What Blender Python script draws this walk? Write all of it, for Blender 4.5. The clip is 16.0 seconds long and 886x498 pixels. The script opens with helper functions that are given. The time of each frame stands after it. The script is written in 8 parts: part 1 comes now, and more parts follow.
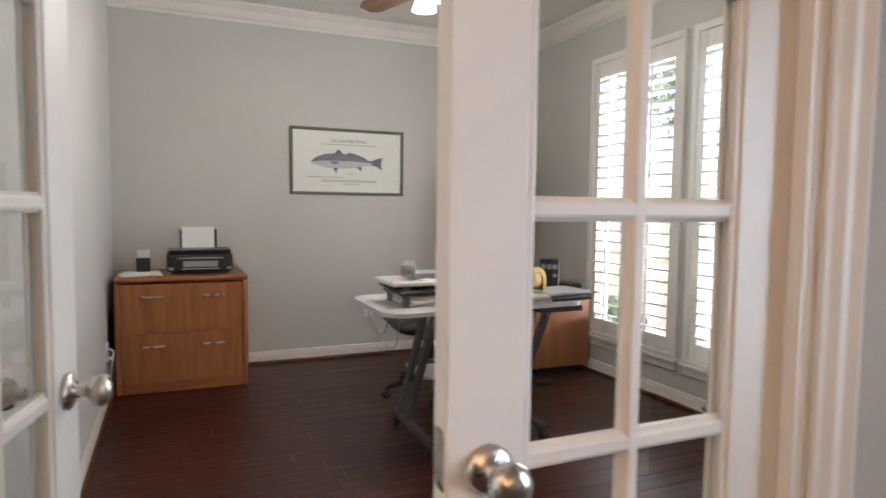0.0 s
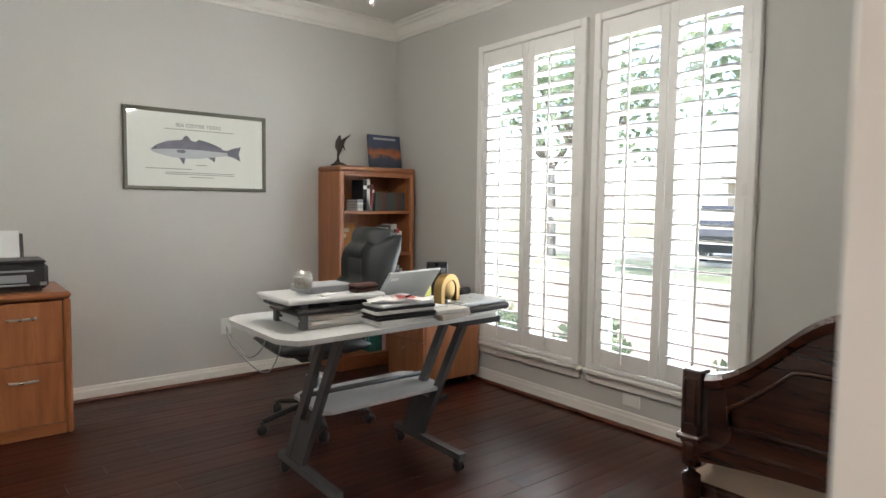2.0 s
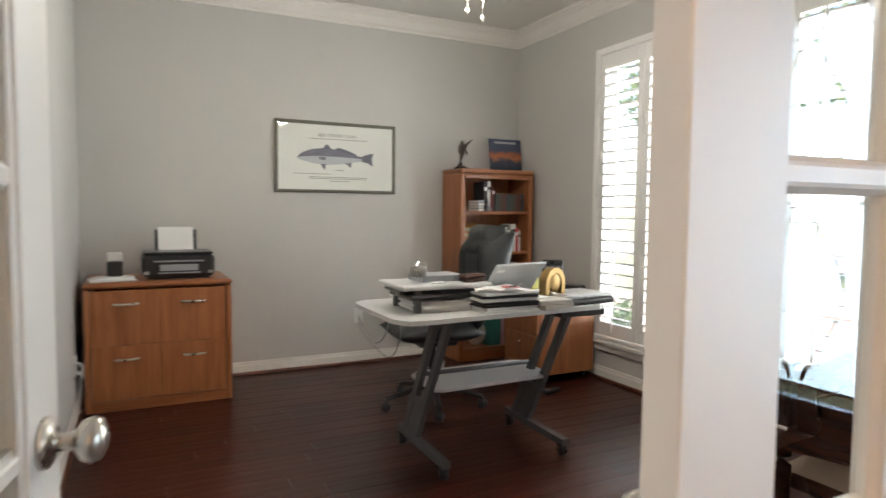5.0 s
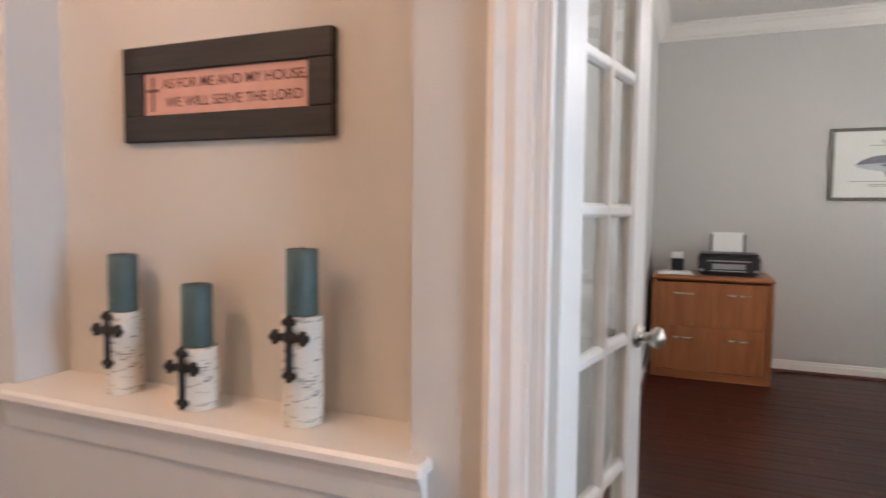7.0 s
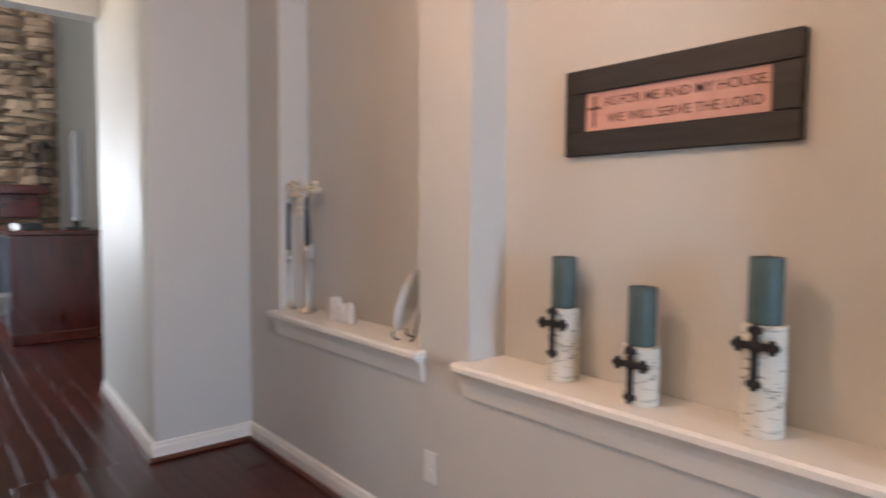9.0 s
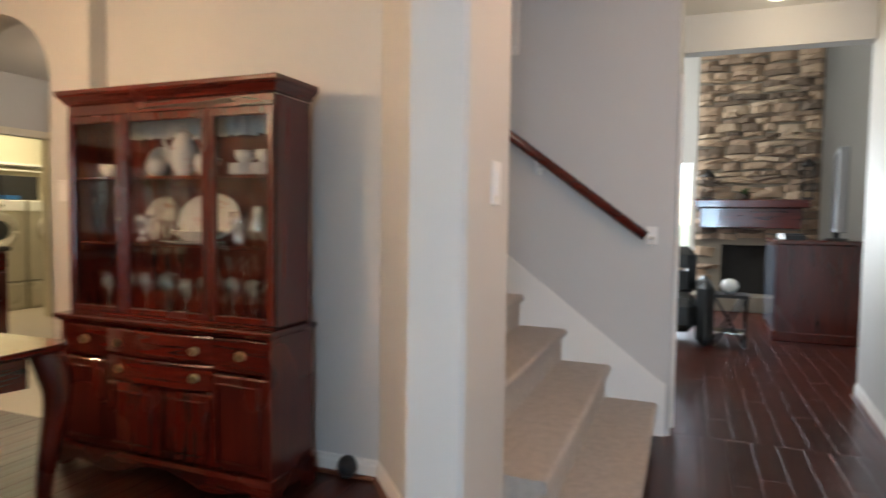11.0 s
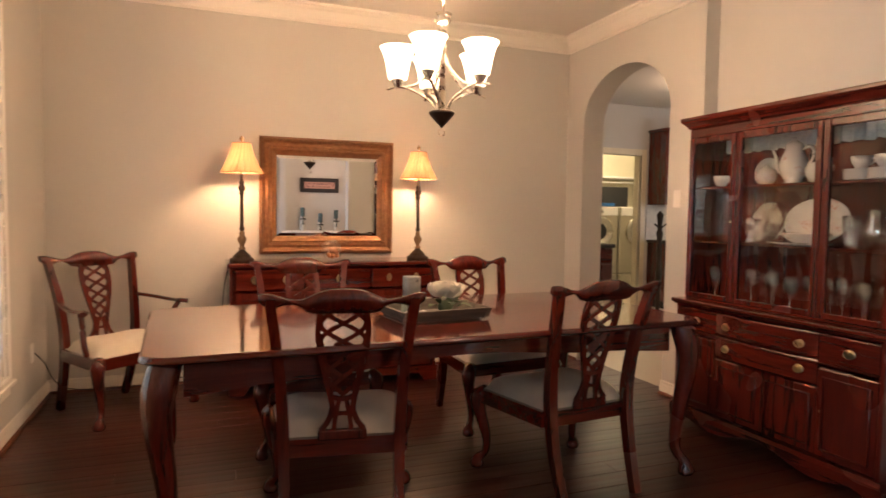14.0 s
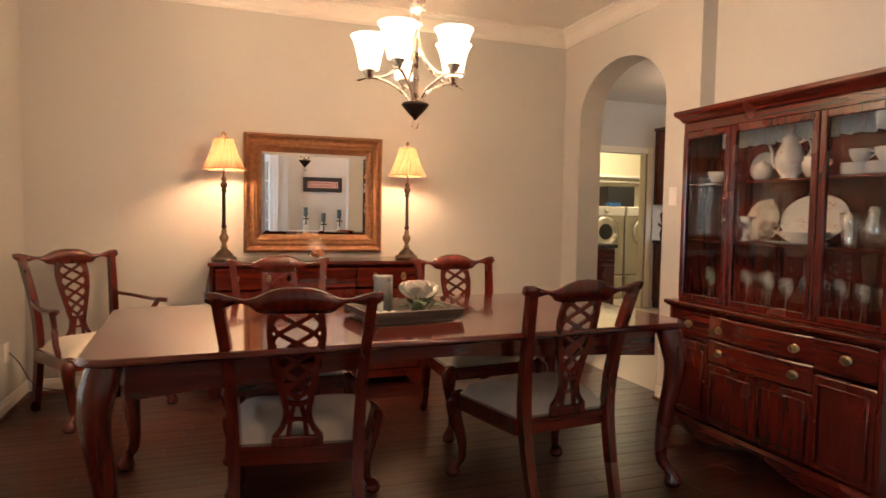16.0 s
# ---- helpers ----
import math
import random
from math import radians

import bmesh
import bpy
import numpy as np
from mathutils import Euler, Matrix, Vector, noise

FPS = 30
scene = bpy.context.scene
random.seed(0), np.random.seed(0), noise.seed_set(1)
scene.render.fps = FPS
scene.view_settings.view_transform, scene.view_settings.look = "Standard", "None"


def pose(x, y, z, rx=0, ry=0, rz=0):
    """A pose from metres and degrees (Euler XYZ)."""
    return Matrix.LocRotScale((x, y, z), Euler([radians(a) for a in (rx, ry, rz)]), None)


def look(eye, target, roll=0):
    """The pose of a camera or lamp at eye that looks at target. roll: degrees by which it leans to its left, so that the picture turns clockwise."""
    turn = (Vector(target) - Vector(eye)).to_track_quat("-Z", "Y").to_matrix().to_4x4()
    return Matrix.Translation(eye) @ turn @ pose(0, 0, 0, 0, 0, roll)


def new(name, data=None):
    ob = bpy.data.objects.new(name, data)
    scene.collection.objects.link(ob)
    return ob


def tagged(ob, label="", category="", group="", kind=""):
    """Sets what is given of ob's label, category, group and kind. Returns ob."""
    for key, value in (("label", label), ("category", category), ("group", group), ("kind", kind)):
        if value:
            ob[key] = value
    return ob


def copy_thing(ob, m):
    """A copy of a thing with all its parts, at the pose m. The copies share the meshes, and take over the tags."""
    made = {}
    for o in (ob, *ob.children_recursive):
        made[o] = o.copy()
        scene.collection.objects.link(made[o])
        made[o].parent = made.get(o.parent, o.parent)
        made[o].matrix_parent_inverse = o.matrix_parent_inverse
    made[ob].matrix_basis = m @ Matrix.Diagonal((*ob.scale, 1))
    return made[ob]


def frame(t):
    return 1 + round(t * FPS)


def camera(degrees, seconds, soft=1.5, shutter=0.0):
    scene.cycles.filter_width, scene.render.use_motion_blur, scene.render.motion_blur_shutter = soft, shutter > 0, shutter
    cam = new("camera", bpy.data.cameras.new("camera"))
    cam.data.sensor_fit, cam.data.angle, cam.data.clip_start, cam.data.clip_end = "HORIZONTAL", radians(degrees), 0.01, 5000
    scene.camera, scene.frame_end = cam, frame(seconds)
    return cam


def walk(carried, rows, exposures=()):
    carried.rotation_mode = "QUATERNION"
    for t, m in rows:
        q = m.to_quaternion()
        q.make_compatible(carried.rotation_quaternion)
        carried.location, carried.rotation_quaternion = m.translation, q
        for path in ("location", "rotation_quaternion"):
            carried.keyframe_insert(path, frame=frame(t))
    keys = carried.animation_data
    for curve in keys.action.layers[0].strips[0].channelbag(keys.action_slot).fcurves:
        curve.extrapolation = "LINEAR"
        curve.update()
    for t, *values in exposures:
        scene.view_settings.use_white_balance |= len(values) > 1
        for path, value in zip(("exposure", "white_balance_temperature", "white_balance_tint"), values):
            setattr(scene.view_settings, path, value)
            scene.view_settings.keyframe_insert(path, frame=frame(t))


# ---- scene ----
cam = camera(70.9, 16.0, soft=1.5, shutter=0.5)

WALK = [
    (0, (0.196, -0.657, 1.251), (0.994, 1.168, 1.116), 0.7),
    (0.5, (0.139, -0.547, 1.256), (0.869, 1.314, 1.119), 0.6),
    (1, (0.138, -0.346, 1.252), (0.943, 1.487, 1.119), 0.6),
    (1.5, (0.175, -0.17, 1.252), (1.281, 1.489, 1.119), 0.7),
    (2, (0.15, -0.043, 1.249), (1.402, 1.512, 1.113), 0.7),
    (2.5, (0.132, 0.062, 1.24), (1.395, 1.608, 1.114), 0.6),
    (3, (0.142, 0.096, 1.255), (1.395, 1.648, 1.116), 0.6),
    (3.2, (0.142, 0.092, 1.255), (1.378, 1.659, 1.116), 0.6),
    (5.3, (0.127, -0.442, 1.213), (0.856, 1.416, 1.09), 0.4),
    (5.5, (0.137, -0.534, 1.216), (0.726, 1.374, 1.094), 0.3),
    (6, (0.192, -0.689, 1.236), (0.289, 1.305, 1.108), 0.4),
    (6.5, (0.16, -0.9, 1.243), (-0.236, 1.058, 1.122), 0.5),
    (7, (0.166, -1.121, 1.252), (-0.593, 0.725, 1.12), 0.6),
    (7.5, (0.13, -1.17, 1.246), (-0.893, 0.544, 1.124), 0.4),
    (8, (0.042, -1.22, 1.247), (-1.124, 0.4, 1.124), 0.5),
    (8.5, (-0.039, -1.279, 1.249), (-1.345, 0.23, 1.126), 0.4),
    (9, (-0.085, -1.393, 1.253), (-1.6, -0.093, 1.131), 0.4),
    (9.5, (0.0, -1.539, 1.255), (-1.812, -0.7, 1.139), 0.2),
    (10, (0.09, -1.625, 1.255), (-1.887, -1.301, 1.144), 0.3),
    (10.2, (0.14, -1.615, 1.25), (-1.857, -1.547, 1.139), 0.4),
    (12.3, (0.791, -1.504, 1.225), (-0.613, -2.925, 1.129), 1.0),
    (12.5, (0.824, -1.491, 1.228), (-0.499, -2.987, 1.127), 0.9),
    (13, (0.889, -1.469, 1.225), (-0.225, -3.127, 1.119), 0.9),
    (13.5, (0.926, -1.451, 1.22), (0.032, -3.237, 1.11), 0.9),
    (14, (0.938, -1.435, 1.223), (0.219, -3.297, 1.112), 0.8),
    (14.5, (0.94, -1.439, 1.223), (0.315, -3.336, 1.111), 0.8),
    (15, (0.911, -1.452, 1.216), (0.3, -3.353, 1.104), 0.8),
    (15.5, (0.834, -1.473, 1.213), (0.196, -3.366, 1.101), 0.8),
    (16, (0.716, -1.492, 1.204), (0.041, -3.372, 1.096), 0.9),
]
walk(cam, [(t, look(e, a, r)) for t, e, a, r in WALK],
     exposures=((0, 1.77, 6550, 16), (1.5, 1.8, 6450, 14), (2.2, 1.95, 6350, 10), (3.2, 1.95, 6350, 10), (5.5, 1.85, 6650, 13), (7.0, 1.84, 6350, 18), (8.5, 1.86, 6050, 17), (10.0, 1.81, 6050, 6), (12.5, 1.91, 6500, 16), (14.0, 1.88, 6700, 18), (16, 1.88, 6600, 16)))

# ---------------------------------------------------------------- light
world = bpy.data.worlds.new("world")
scene.world = world
world.use_nodes = True
wn = world.node_tree.nodes
sky = wn.new("ShaderNodeTexSky")
sky.sky_type, sky.sun_disc = "NISHITA", False
sky.sun_elevation, sky.sun_rotation = radians(55), radians(250)
world.node_tree.links.new(sky.outputs[0], wn["Background"].inputs[0])
wn["Background"].inputs[1].default_value = 0.15


def lamp(name, kind, at, power, color, size=0.05, size_y=None, aim=None):
    d = bpy.data.lights.new(name, kind)
    d.energy, d.color = 0.22 * power, color
    if kind == "AREA":
        d.shape, d.size, d.size_y = "RECTANGLE", size, size_y or size
    elif kind == "POINT":
        d.shadow_soft_size = size
    ob = new(name, d)
    ob.matrix_world = look(at, aim) if aim else Matrix.Translation(at)
    return ob


sun_data = bpy.data.lights.new("sun", "SUN")
sun_data.energy, sun_data.angle, sun_data.color = 5.0, radians(3), (1.0, 0.95, 0.88)
new("sun", sun_data).matrix_world = look((0, 0, 30), (12, -10, 0))

DAY, WARM = (0.93, 0.97, 1.0), (1.0, 0.72, 0.42)
# sky light in the openings
lamp("office_window_light", "AREA", (3.55, 2.82, 1.35), 85, DAY, 0.85, 2.0, (2.5, 2.82, 1.2))
lamp("office_window_light", "AREA", (3.55, 1.80, 1.35), 85, DAY, 0.85, 2.0, (2.5, 1.80, 1.2))
lamp("dining_window_light", "AREA", (2.2, -4.3, 1.4), 19, DAY, 1.7, 2.0, (1.2, -4.3, 1.2))
lamp("front_door_light", "AREA", (2.42, -1.0, 1.25), 42, (0.60, 0.80, 1.0), 0.7, 1.4, (1.0, -1.0, 1.2)).data.spread = radians(95)
lamp("living_west_window_light", "AREA", (-9.66, -2.95, 1.45), 170, DAY, 2.8, 1.3, (-6.0, -1.6, 1.1))
lamp("living_window_light", "AREA", (-7.2, -4.75, 2.2), 260, DAY, 2.5, 3.0, (-6.6, 0.0, 1.4))

# ---------------------------------------------------------------- mesh tools
class Geo:
    """Collects faces for one mesh."""

    def __init__(self):
        self.v, self.f, self.s = [], [], []

    def add(self, verts, faces, smooth=False):
        n = len(self.v)
        self.v += [tuple(p) for p in verts]
        self.f += [tuple(n + i for i in f) for f in faces]
        self.s += [smooth] * len(faces)
        return self

    def box(self, x0, x1, y0, y1, z0, z1, c=0.0, m=None):
        x0, x1 = min(x0, x1), max(x0, x1)
        y0, y1 = min(y0, y1), max(y0, y1)
        z0, z1 = min(z0, z1), max(z0, z1)
        if c <= 0:
            v = [(x, y, z) for x in (x0, x1) for y in (y0, y1) for z in (z0, z1)]
            f = [(0, 1, 3, 2), (4, 6, 7, 5), (0, 4, 5, 1), (2, 3, 7, 6), (0, 2, 6, 4), (1, 5, 7, 3)]
        else:
            c = min(c, (x1 - x0) / 2.01, (y1 - y0) / 2.01, (z1 - z0) / 2.01)
            v, idx = [], {}
            lo, hi = (x0, y0, z0), (x1, y1, z1)
            for sx in (0, 1):
                for sy in (0, 1):
                    for sz in (0, 1):
                        s = (sx, sy, sz)
                        for a in range(3):
                            p = [(hi[k] if s[k] else lo[k]) for k in range(3)]
                            for k in range(3):
                                if k != a:
                                    p[k] += -c if s[k] else c
                            idx[s, a] = len(v)
                            v.append(tuple(p))
            f = []
            for a in range(3):
                b, d = (a + 1) % 3, (a + 2) % 3
                for e in (0, 1):
                    q = []
                    for ub, ud in ((0, 0), (1, 0), (1, 1), (0, 1)):
                        s = [0, 0, 0]
                        s[a], s[b], s[d] = e, ub, ud
                        q.append(idx[tuple(s), a])
                    f.append(tuple(q if e else q[::-1]))
                for ub in (0, 1):
                    for ud in (0, 1):
                        s0, s1 = [0, 0, 0], [0, 0, 0]
                        s0[a], s1[a] = 0, 1
                        s0[b] = s1[b] = ub
                        s0[d] = s1[d] = ud
                        q = [idx[tuple(s0), b], idx[tuple(s1), b], idx[tuple(s1), d], idx[tuple(s0), d]]
                        f.append(tuple(q if (ub + ud) % 2 else q[::-1]))
            for sx in (0, 1):
                for sy in (0, 1):
                    for sz in (0, 1):
                        q = [idx[(sx, sy, sz), a] for a in range(3)]
                        f.append(tuple(q if (sx + sy + sz) % 2 else q[::-1]))
        if m is not None:
            v = [tuple(m @ Vector(p)) for p in v]
        return self.add(v, f)

    def prism(self, pts, axis, a0, a1, m=None, smooth=False):
        """A flat outline pushed along an axis. Outline in the two other axes, in xyz order."""
        def at(p, a):
            q = list(p)
            q.insert(axis, a)
            return m @ Vector(q) if m is not None else q
        n = len(pts)
        self.add([at(p, a0) for p in pts] + [at(p, a1) for p in pts],
                 [(i, (i + 1) % n, n + (i + 1) % n, n + i) for i in range(n)], smooth)
        self.add([at(p, a0) for p in pts] + [at(p, a1) for p in pts],
                 [tuple(range(n))[::-1], tuple(range(n, 2 * n))])
        return self

    def lathe(self, prof, at=(0, 0, 0), seg=20, m=None, sx=1.0, sy=1.0):
        v, f = [], []
        for r, z in prof:
            for k in range(seg):
                a = 2 * math.pi * k / seg
                v.append((at[0] + r * sx * math.cos(a), at[1] + r * sy * math.sin(a), at[2] + z))
        for i in range(len(prof) - 1):
            for k in range(seg):
                f.append((i * seg + k, i * seg + (k + 1) % seg, (i + 1) * seg + (k + 1) % seg, (i + 1) * seg + k))
        if m is not None:
            v = [tuple(m @ Vector(p)) for p in v]
        self.add(v, f, True)
        n = len(prof) - 1
        caps = []
        if prof[0][0] > 1e-4:
            caps.append(tuple(range(seg))[::-1])
        if prof[n][0] > 1e-4:
            caps.append(tuple(range(n * seg, (n + 1) * seg)))
        return self.add(v, caps) if caps else self

    def tube(self, pts, r, seg=8, flat=1.0, up=(0, 0, 1), m=None, square=False, cap=True):
        """A rod along a line; r may be a list; flat squeezes it along the up direction."""
        pts = [Vector(p) for p in pts]
        rs = r if isinstance(r, (list, tuple)) else [r] * len(pts)
        v, f, up = [], [], Vector(up)
        for i, p in enumerate(pts):
            d = (pts[min(i + 1, len(pts) - 1)] - pts[max(i - 1, 0)]).normalized()
            s = d.cross(up)
            if s.length < 1e-3:
                s = d.cross(Vector((1, 0.1, 0)))
            s.normalize()
            u = s.cross(d).normalized()
            for k in range(seg):
                a = 2 * math.pi * (k + (0.5 if square else 0)) / seg
                g = 1.414 if square else 1.0
                v.append(p + s * (rs[i] * g * math.cos(a)) + u * (rs[i] * flat * g * math.sin(a)))
        for i in range(len(pts) - 1):
            for k in range(seg):
                f.append((i * seg + k, i * seg + (k + 1) % seg, (i + 1) * seg + (k + 1) % seg, (i + 1) * seg + k))
        if m is not None:
            v = [m @ p for p in v]
        self.add(v, f, not square)
        if cap:
            n = (len(pts) - 1) * seg
            self.add(v, [tuple(range(seg))[::-1], tuple(range(n, n + seg))])
        return self

    def ball(self, at, r, seg=14, rings=8, sz=1.0, sx=1.0, sy=1.0):
        prof = [(r * math.sin(math.pi * i / rings) + (1e-5 if i in (0, rings) else 0), -r * sz * math.cos(math.pi * i / rings)) for i in range(rings + 1)]
        return self.lathe(prof, at, seg, None, sx, sy)

    def sheet(self, rows, smooth=True, back=False):
        n = len(rows[0])
        v = [p for row in rows for p in row]
        f = [(i * n + j, i * n + j + 1, (i + 1) * n + j + 1, (i + 1) * n + j) for i in range(len(rows) - 1) for j in range(n - 1)]
        return self.add(v, f, smooth)

    def mesh(self, name, material):
        me = bpy.data.meshes.new(name)
        me.from_pydata(self.v, [], self.f)
        me.polygons.foreach_set("use_smooth", self.s)
        me.materials.append(material)
        bm = bmesh.new()
        bm.from_mesh(me)
        bmesh.ops.remove_doubles(bm, verts=bm.verts, dist=1e-5)
        bmesh.ops.recalc_face_normals(bm, faces=bm.faces)
        bm.to_mesh(me)
        bm.free()
        return me


def part(name, geo, material, parent=None, label="", at=None):
    """One mesh object, under a thing or a part where one is given."""
    ob = new(name, geo.mesh(name, material))
    if parent is not None:
        ob.parent = parent
    if at is not None:
        ob.matrix_basis = at
    return tagged(ob, label)


def thing(name, m, label, category, group=""):
    ob = new(name)
    ob.empty_display_size = 0.1
    ob.matrix_basis = m
    return tagged(ob, label, category, group)


def fixed(name, geo, material, label=""):
    return tagged(part(name, geo, material), label, "", "", "structure")


def again(ob, m):
    """Another object on the same mesh, under the same parent."""
    o = ob.copy()
    scene.collection.objects.link(o)
    o.matrix_basis = m
    return o


def curve(pts, n=6):
    """A smooth line through points."""
    p = [Vector(q) for q in pts]
    p = [2 * p[0] - p[1]] + p + [2 * p[-1] - p[-2]]
    out = []
    for i in range(1, len(p) - 2):
        for k in range(n):
            t = k / n
            a, b, c, d = p[i - 1], p[i], p[i + 1], p[i + 2]
            out.append(0.5 * (2 * b + (c - a) * t + (2 * a - 5 * b + 4 * c - d) * t * t + (3 * b - a - 3 * c + d) * t ** 3))
    return out + [p[-2]]


# ---------------------------------------------------------------- materials
def base_mat(name, rough=0.5, metal=0.0):
    m = bpy.data.materials.new(name)
    m.use_nodes = True
    b = m.node_tree.nodes["Principled BSDF"]
    b.inputs["Roughness"].default_value, b.inputs["Metallic"].default_value = rough, metal
    return m, m.node_tree.nodes, m.node_tree.links, b


def surface(name, color, rough=0.5, metal=0.0, var=0.08, scale=6.0, bump=0.05, grain=90.0, coat=0.0, sheen=0.0, stretch=(1, 1, 1), rvar=0.1):
    m, n, l, b = base_mat(name, rough, metal)
    tc, mp = n.new("ShaderNodeTexCoord"), n.new("ShaderNodeMapping")
    mp.inputs["Scale"].default_value = stretch
    l.new(tc.outputs["Object"], mp.inputs[0])
    big, small = n.new("ShaderNodeTexNoise"), n.new("ShaderNodeTexNoise")
    big.inputs["Scale"].default_value, small.inputs["Scale"].default_value = scale, grain
    big.inputs["Detail"].default_value = 5
    small.inputs["Detail"].default_value = 3
    for t in (big, small):
        l.new(mp.outputs[0], t.inputs["Vector"])
    mixf = n.new("ShaderNodeMath")
    mixf.operation = "MULTIPLY_ADD"
    mixf.inputs[1].default_value = 0.35
    l.new(small.outputs[0], mixf.inputs[0])
    l.new(big.outputs[0], mixf.inputs[2])
    ramp = n.new("ShaderNodeMapRange")
    ramp.inputs[1].default_value, ramp.inputs[2].default_value = 0.35, 1.0
    ramp.inputs[3].default_value, ramp.inputs[4].default_value = 1 - var, 1 + var
    l.new(mixf.outputs[0], ramp.inputs[0])
    mul = n.new("ShaderNodeMix")
    mul.data_type, mul.blend_type = "RGBA", "MULTIPLY"
    mul.inputs[0].default_value = 1.0
    mul.inputs[6].default_value = (*color, 1)
    l.new(ramp.outputs[0], mul.inputs[7])
    l.new(mul.outputs[2], b.inputs["Base Color"])
    rr = n.new("ShaderNodeMapRange")
    rr.inputs[1].default_value, rr.inputs[2].default_value = 0.3, 0.7
    rr.inputs[3].default_value, rr.inputs[4].default_value = max(0.02, rough - rvar * 0.5), min(1, rough + rvar)
    l.new(big.outputs[0], rr.inputs[0])
    l.new(rr.outputs[0], b.inputs["Roughness"])
    if bump:
        bp = n.new("ShaderNodeBump")
        bp.inputs["Strength"].default_value, bp.inputs["Distance"].default_value = bump, 0.01
        l.new(small.outputs[0], bp.inputs["Height"])
        l.new(bp.outputs[0], b.inputs["Normal"])
    b.inputs["Coat Weight"].default_value, b.inputs["Coat Roughness"].default_value = coat, 0.08
    b.inputs["Sheen Weight"].default_value = sheen
    return m


def wood(name, dark, light, along=0, rough=0.3, coat=0.0, size=1.0, bump=0.08, each=0.0, wave=0.0):
    """Grain drawn out along one axis; each: how much single pieces differ."""
    m, n, l, b = base_mat(name, rough)
    tc, mp = n.new("ShaderNodeTexCoord"), n.new("ShaderNodeMapping")
    st = [14.0 / size] * 3
    st[along] = 1.1 / size
    mp.inputs["Scale"].default_value = st
    info = n.new("ShaderNodeObjectInfo")
    off = n.new("ShaderNodeVectorMath")
    off.operation = "SCALE"
    off.inputs[0].default_value = (7.1, 3.3, 5.7)
    l.new(info.outputs["Random"], off.inputs["Scale"])
    l.new(tc.outputs["Object"], mp.inputs[0])
    l.new(off.outputs[0], mp.inputs["Location"])
    g, fine, blot = (n.new("ShaderNodeTexNoise") for _ in range(3))
    g.inputs["Scale"].default_value, g.inputs["Detail"].default_value, g.inputs["Distortion"].default_value = 1.6, 6, 0.7
    fine.inputs["Scale"].default_value, fine.inputs["Detail"].default_value = 9, 4
    blot.inputs["Scale"].default_value = 1.6
    l.new(mp.outputs[0], g.inputs["Vector"])
    l.new(mp.outputs[0], fine.inputs["Vector"])
    l.new(tc.outputs["Object"], blot.inputs["Vector"])
    ad = n.new("ShaderNodeMath")
    ad.operation = "MULTIPLY_ADD"
    ad.inputs[1].default_value = 0.3
    l.new(fine.outputs[0], ad.inputs[0])
    l.new(g.outputs[0], ad.inputs[2])
    ad2 = n.new("ShaderNodeMath")
    ad2.operation = "MULTIPLY_ADD"
    ad2.inputs[1].default_value = each
    l.new(info.outputs["Random"], ad2.inputs[0])
    l.new(ad.outputs[0], ad2.inputs[2])
    ramp = n.new("ShaderNodeMapRange")
    ramp.inputs[1].default_value, ramp.inputs[2].default_value = 0.4, 0.9 + each
    l.new(ad2.outputs[0], ramp.inputs[0])
    mix = n.new("ShaderNodeMix")
    mix.data_type = "RGBA"
    mix.inputs[6].default_value, mix.inputs[7].default_value = (*dark, 1), (*light, 1)
    l.new(ramp.outputs[0], mix.inputs[0])
    l.new(mix.outputs[2], b.inputs["Base Color"])
    rr = n.new("ShaderNodeMapRange")
    rr.inputs[1].default_value, rr.inputs[2].default_value = 0.3, 0.75
    rr.inputs[3].default_value, rr.inputs[4].default_value = max(0.03, rough - 0.06), rough + 0.1
    l.new(blot.outputs[0], rr.inputs[0])
    l.new(rr.outputs[0], b.inputs["Roughness"])
    bp = n.new("ShaderNodeBump")
    bp.inputs["Strength"].default_value, bp.inputs["Distance"].default_value = bump, 0.004
    hsum = ad.outputs[0]
    if wave:
        wv = n.new("ShaderNodeTexNoise")
        wm = n.new("ShaderNodeMapping")
        ws = [16.0] * 3
        ws[along] = 5.0
        wm.inputs["Scale"].default_value = ws
        l.new(tc.outputs["Object"], wm.inputs[0])
        l.new(off.outputs[0], wm.inputs["Location"])
        l.new(wm.outputs[0], wv.inputs["Vector"])
        wv.inputs["Scale"].default_value = 0.8
        ad3 = n.new("ShaderNodeMath")
        ad3.operation = "MULTIPLY_ADD"
        ad3.inputs[1].default_value = wave
        l.new(wv.outputs[0], ad3.inputs[0])
        l.new(ad.outputs[0], ad3.inputs[2])
        hsum = ad3.outputs[0]
    l.new(hsum, bp.inputs["Height"])
    l.new(bp.outputs[0], b.inputs["Normal"])
    b.inputs["Coat Weight"].default_value, b.inputs["Coat Roughness"].default_value = coat, 0.06
    return m


def glow(name, color, strength):
    m, n, l, b = base_mat(name, 0.4)
    b.inputs["Base Color"].default_value = (*color, 1)
    b.inputs["Emission Color"].default_value = (*color, 1)
    b.inputs["Emission Strength"].default_value = 0.22 * strength
    return m


def glass(name, tint=(0.97, 0.99, 0.98), rough=0.0, ior=1.45):
    m, n, l, b = base_mat(name, rough)
    b.inputs["Base Color"].default_value = (*tint, 1)
    b.inputs["Transmission Weight"].default_value, b.inputs["IOR"].default_value = 1.0, ior
    return m


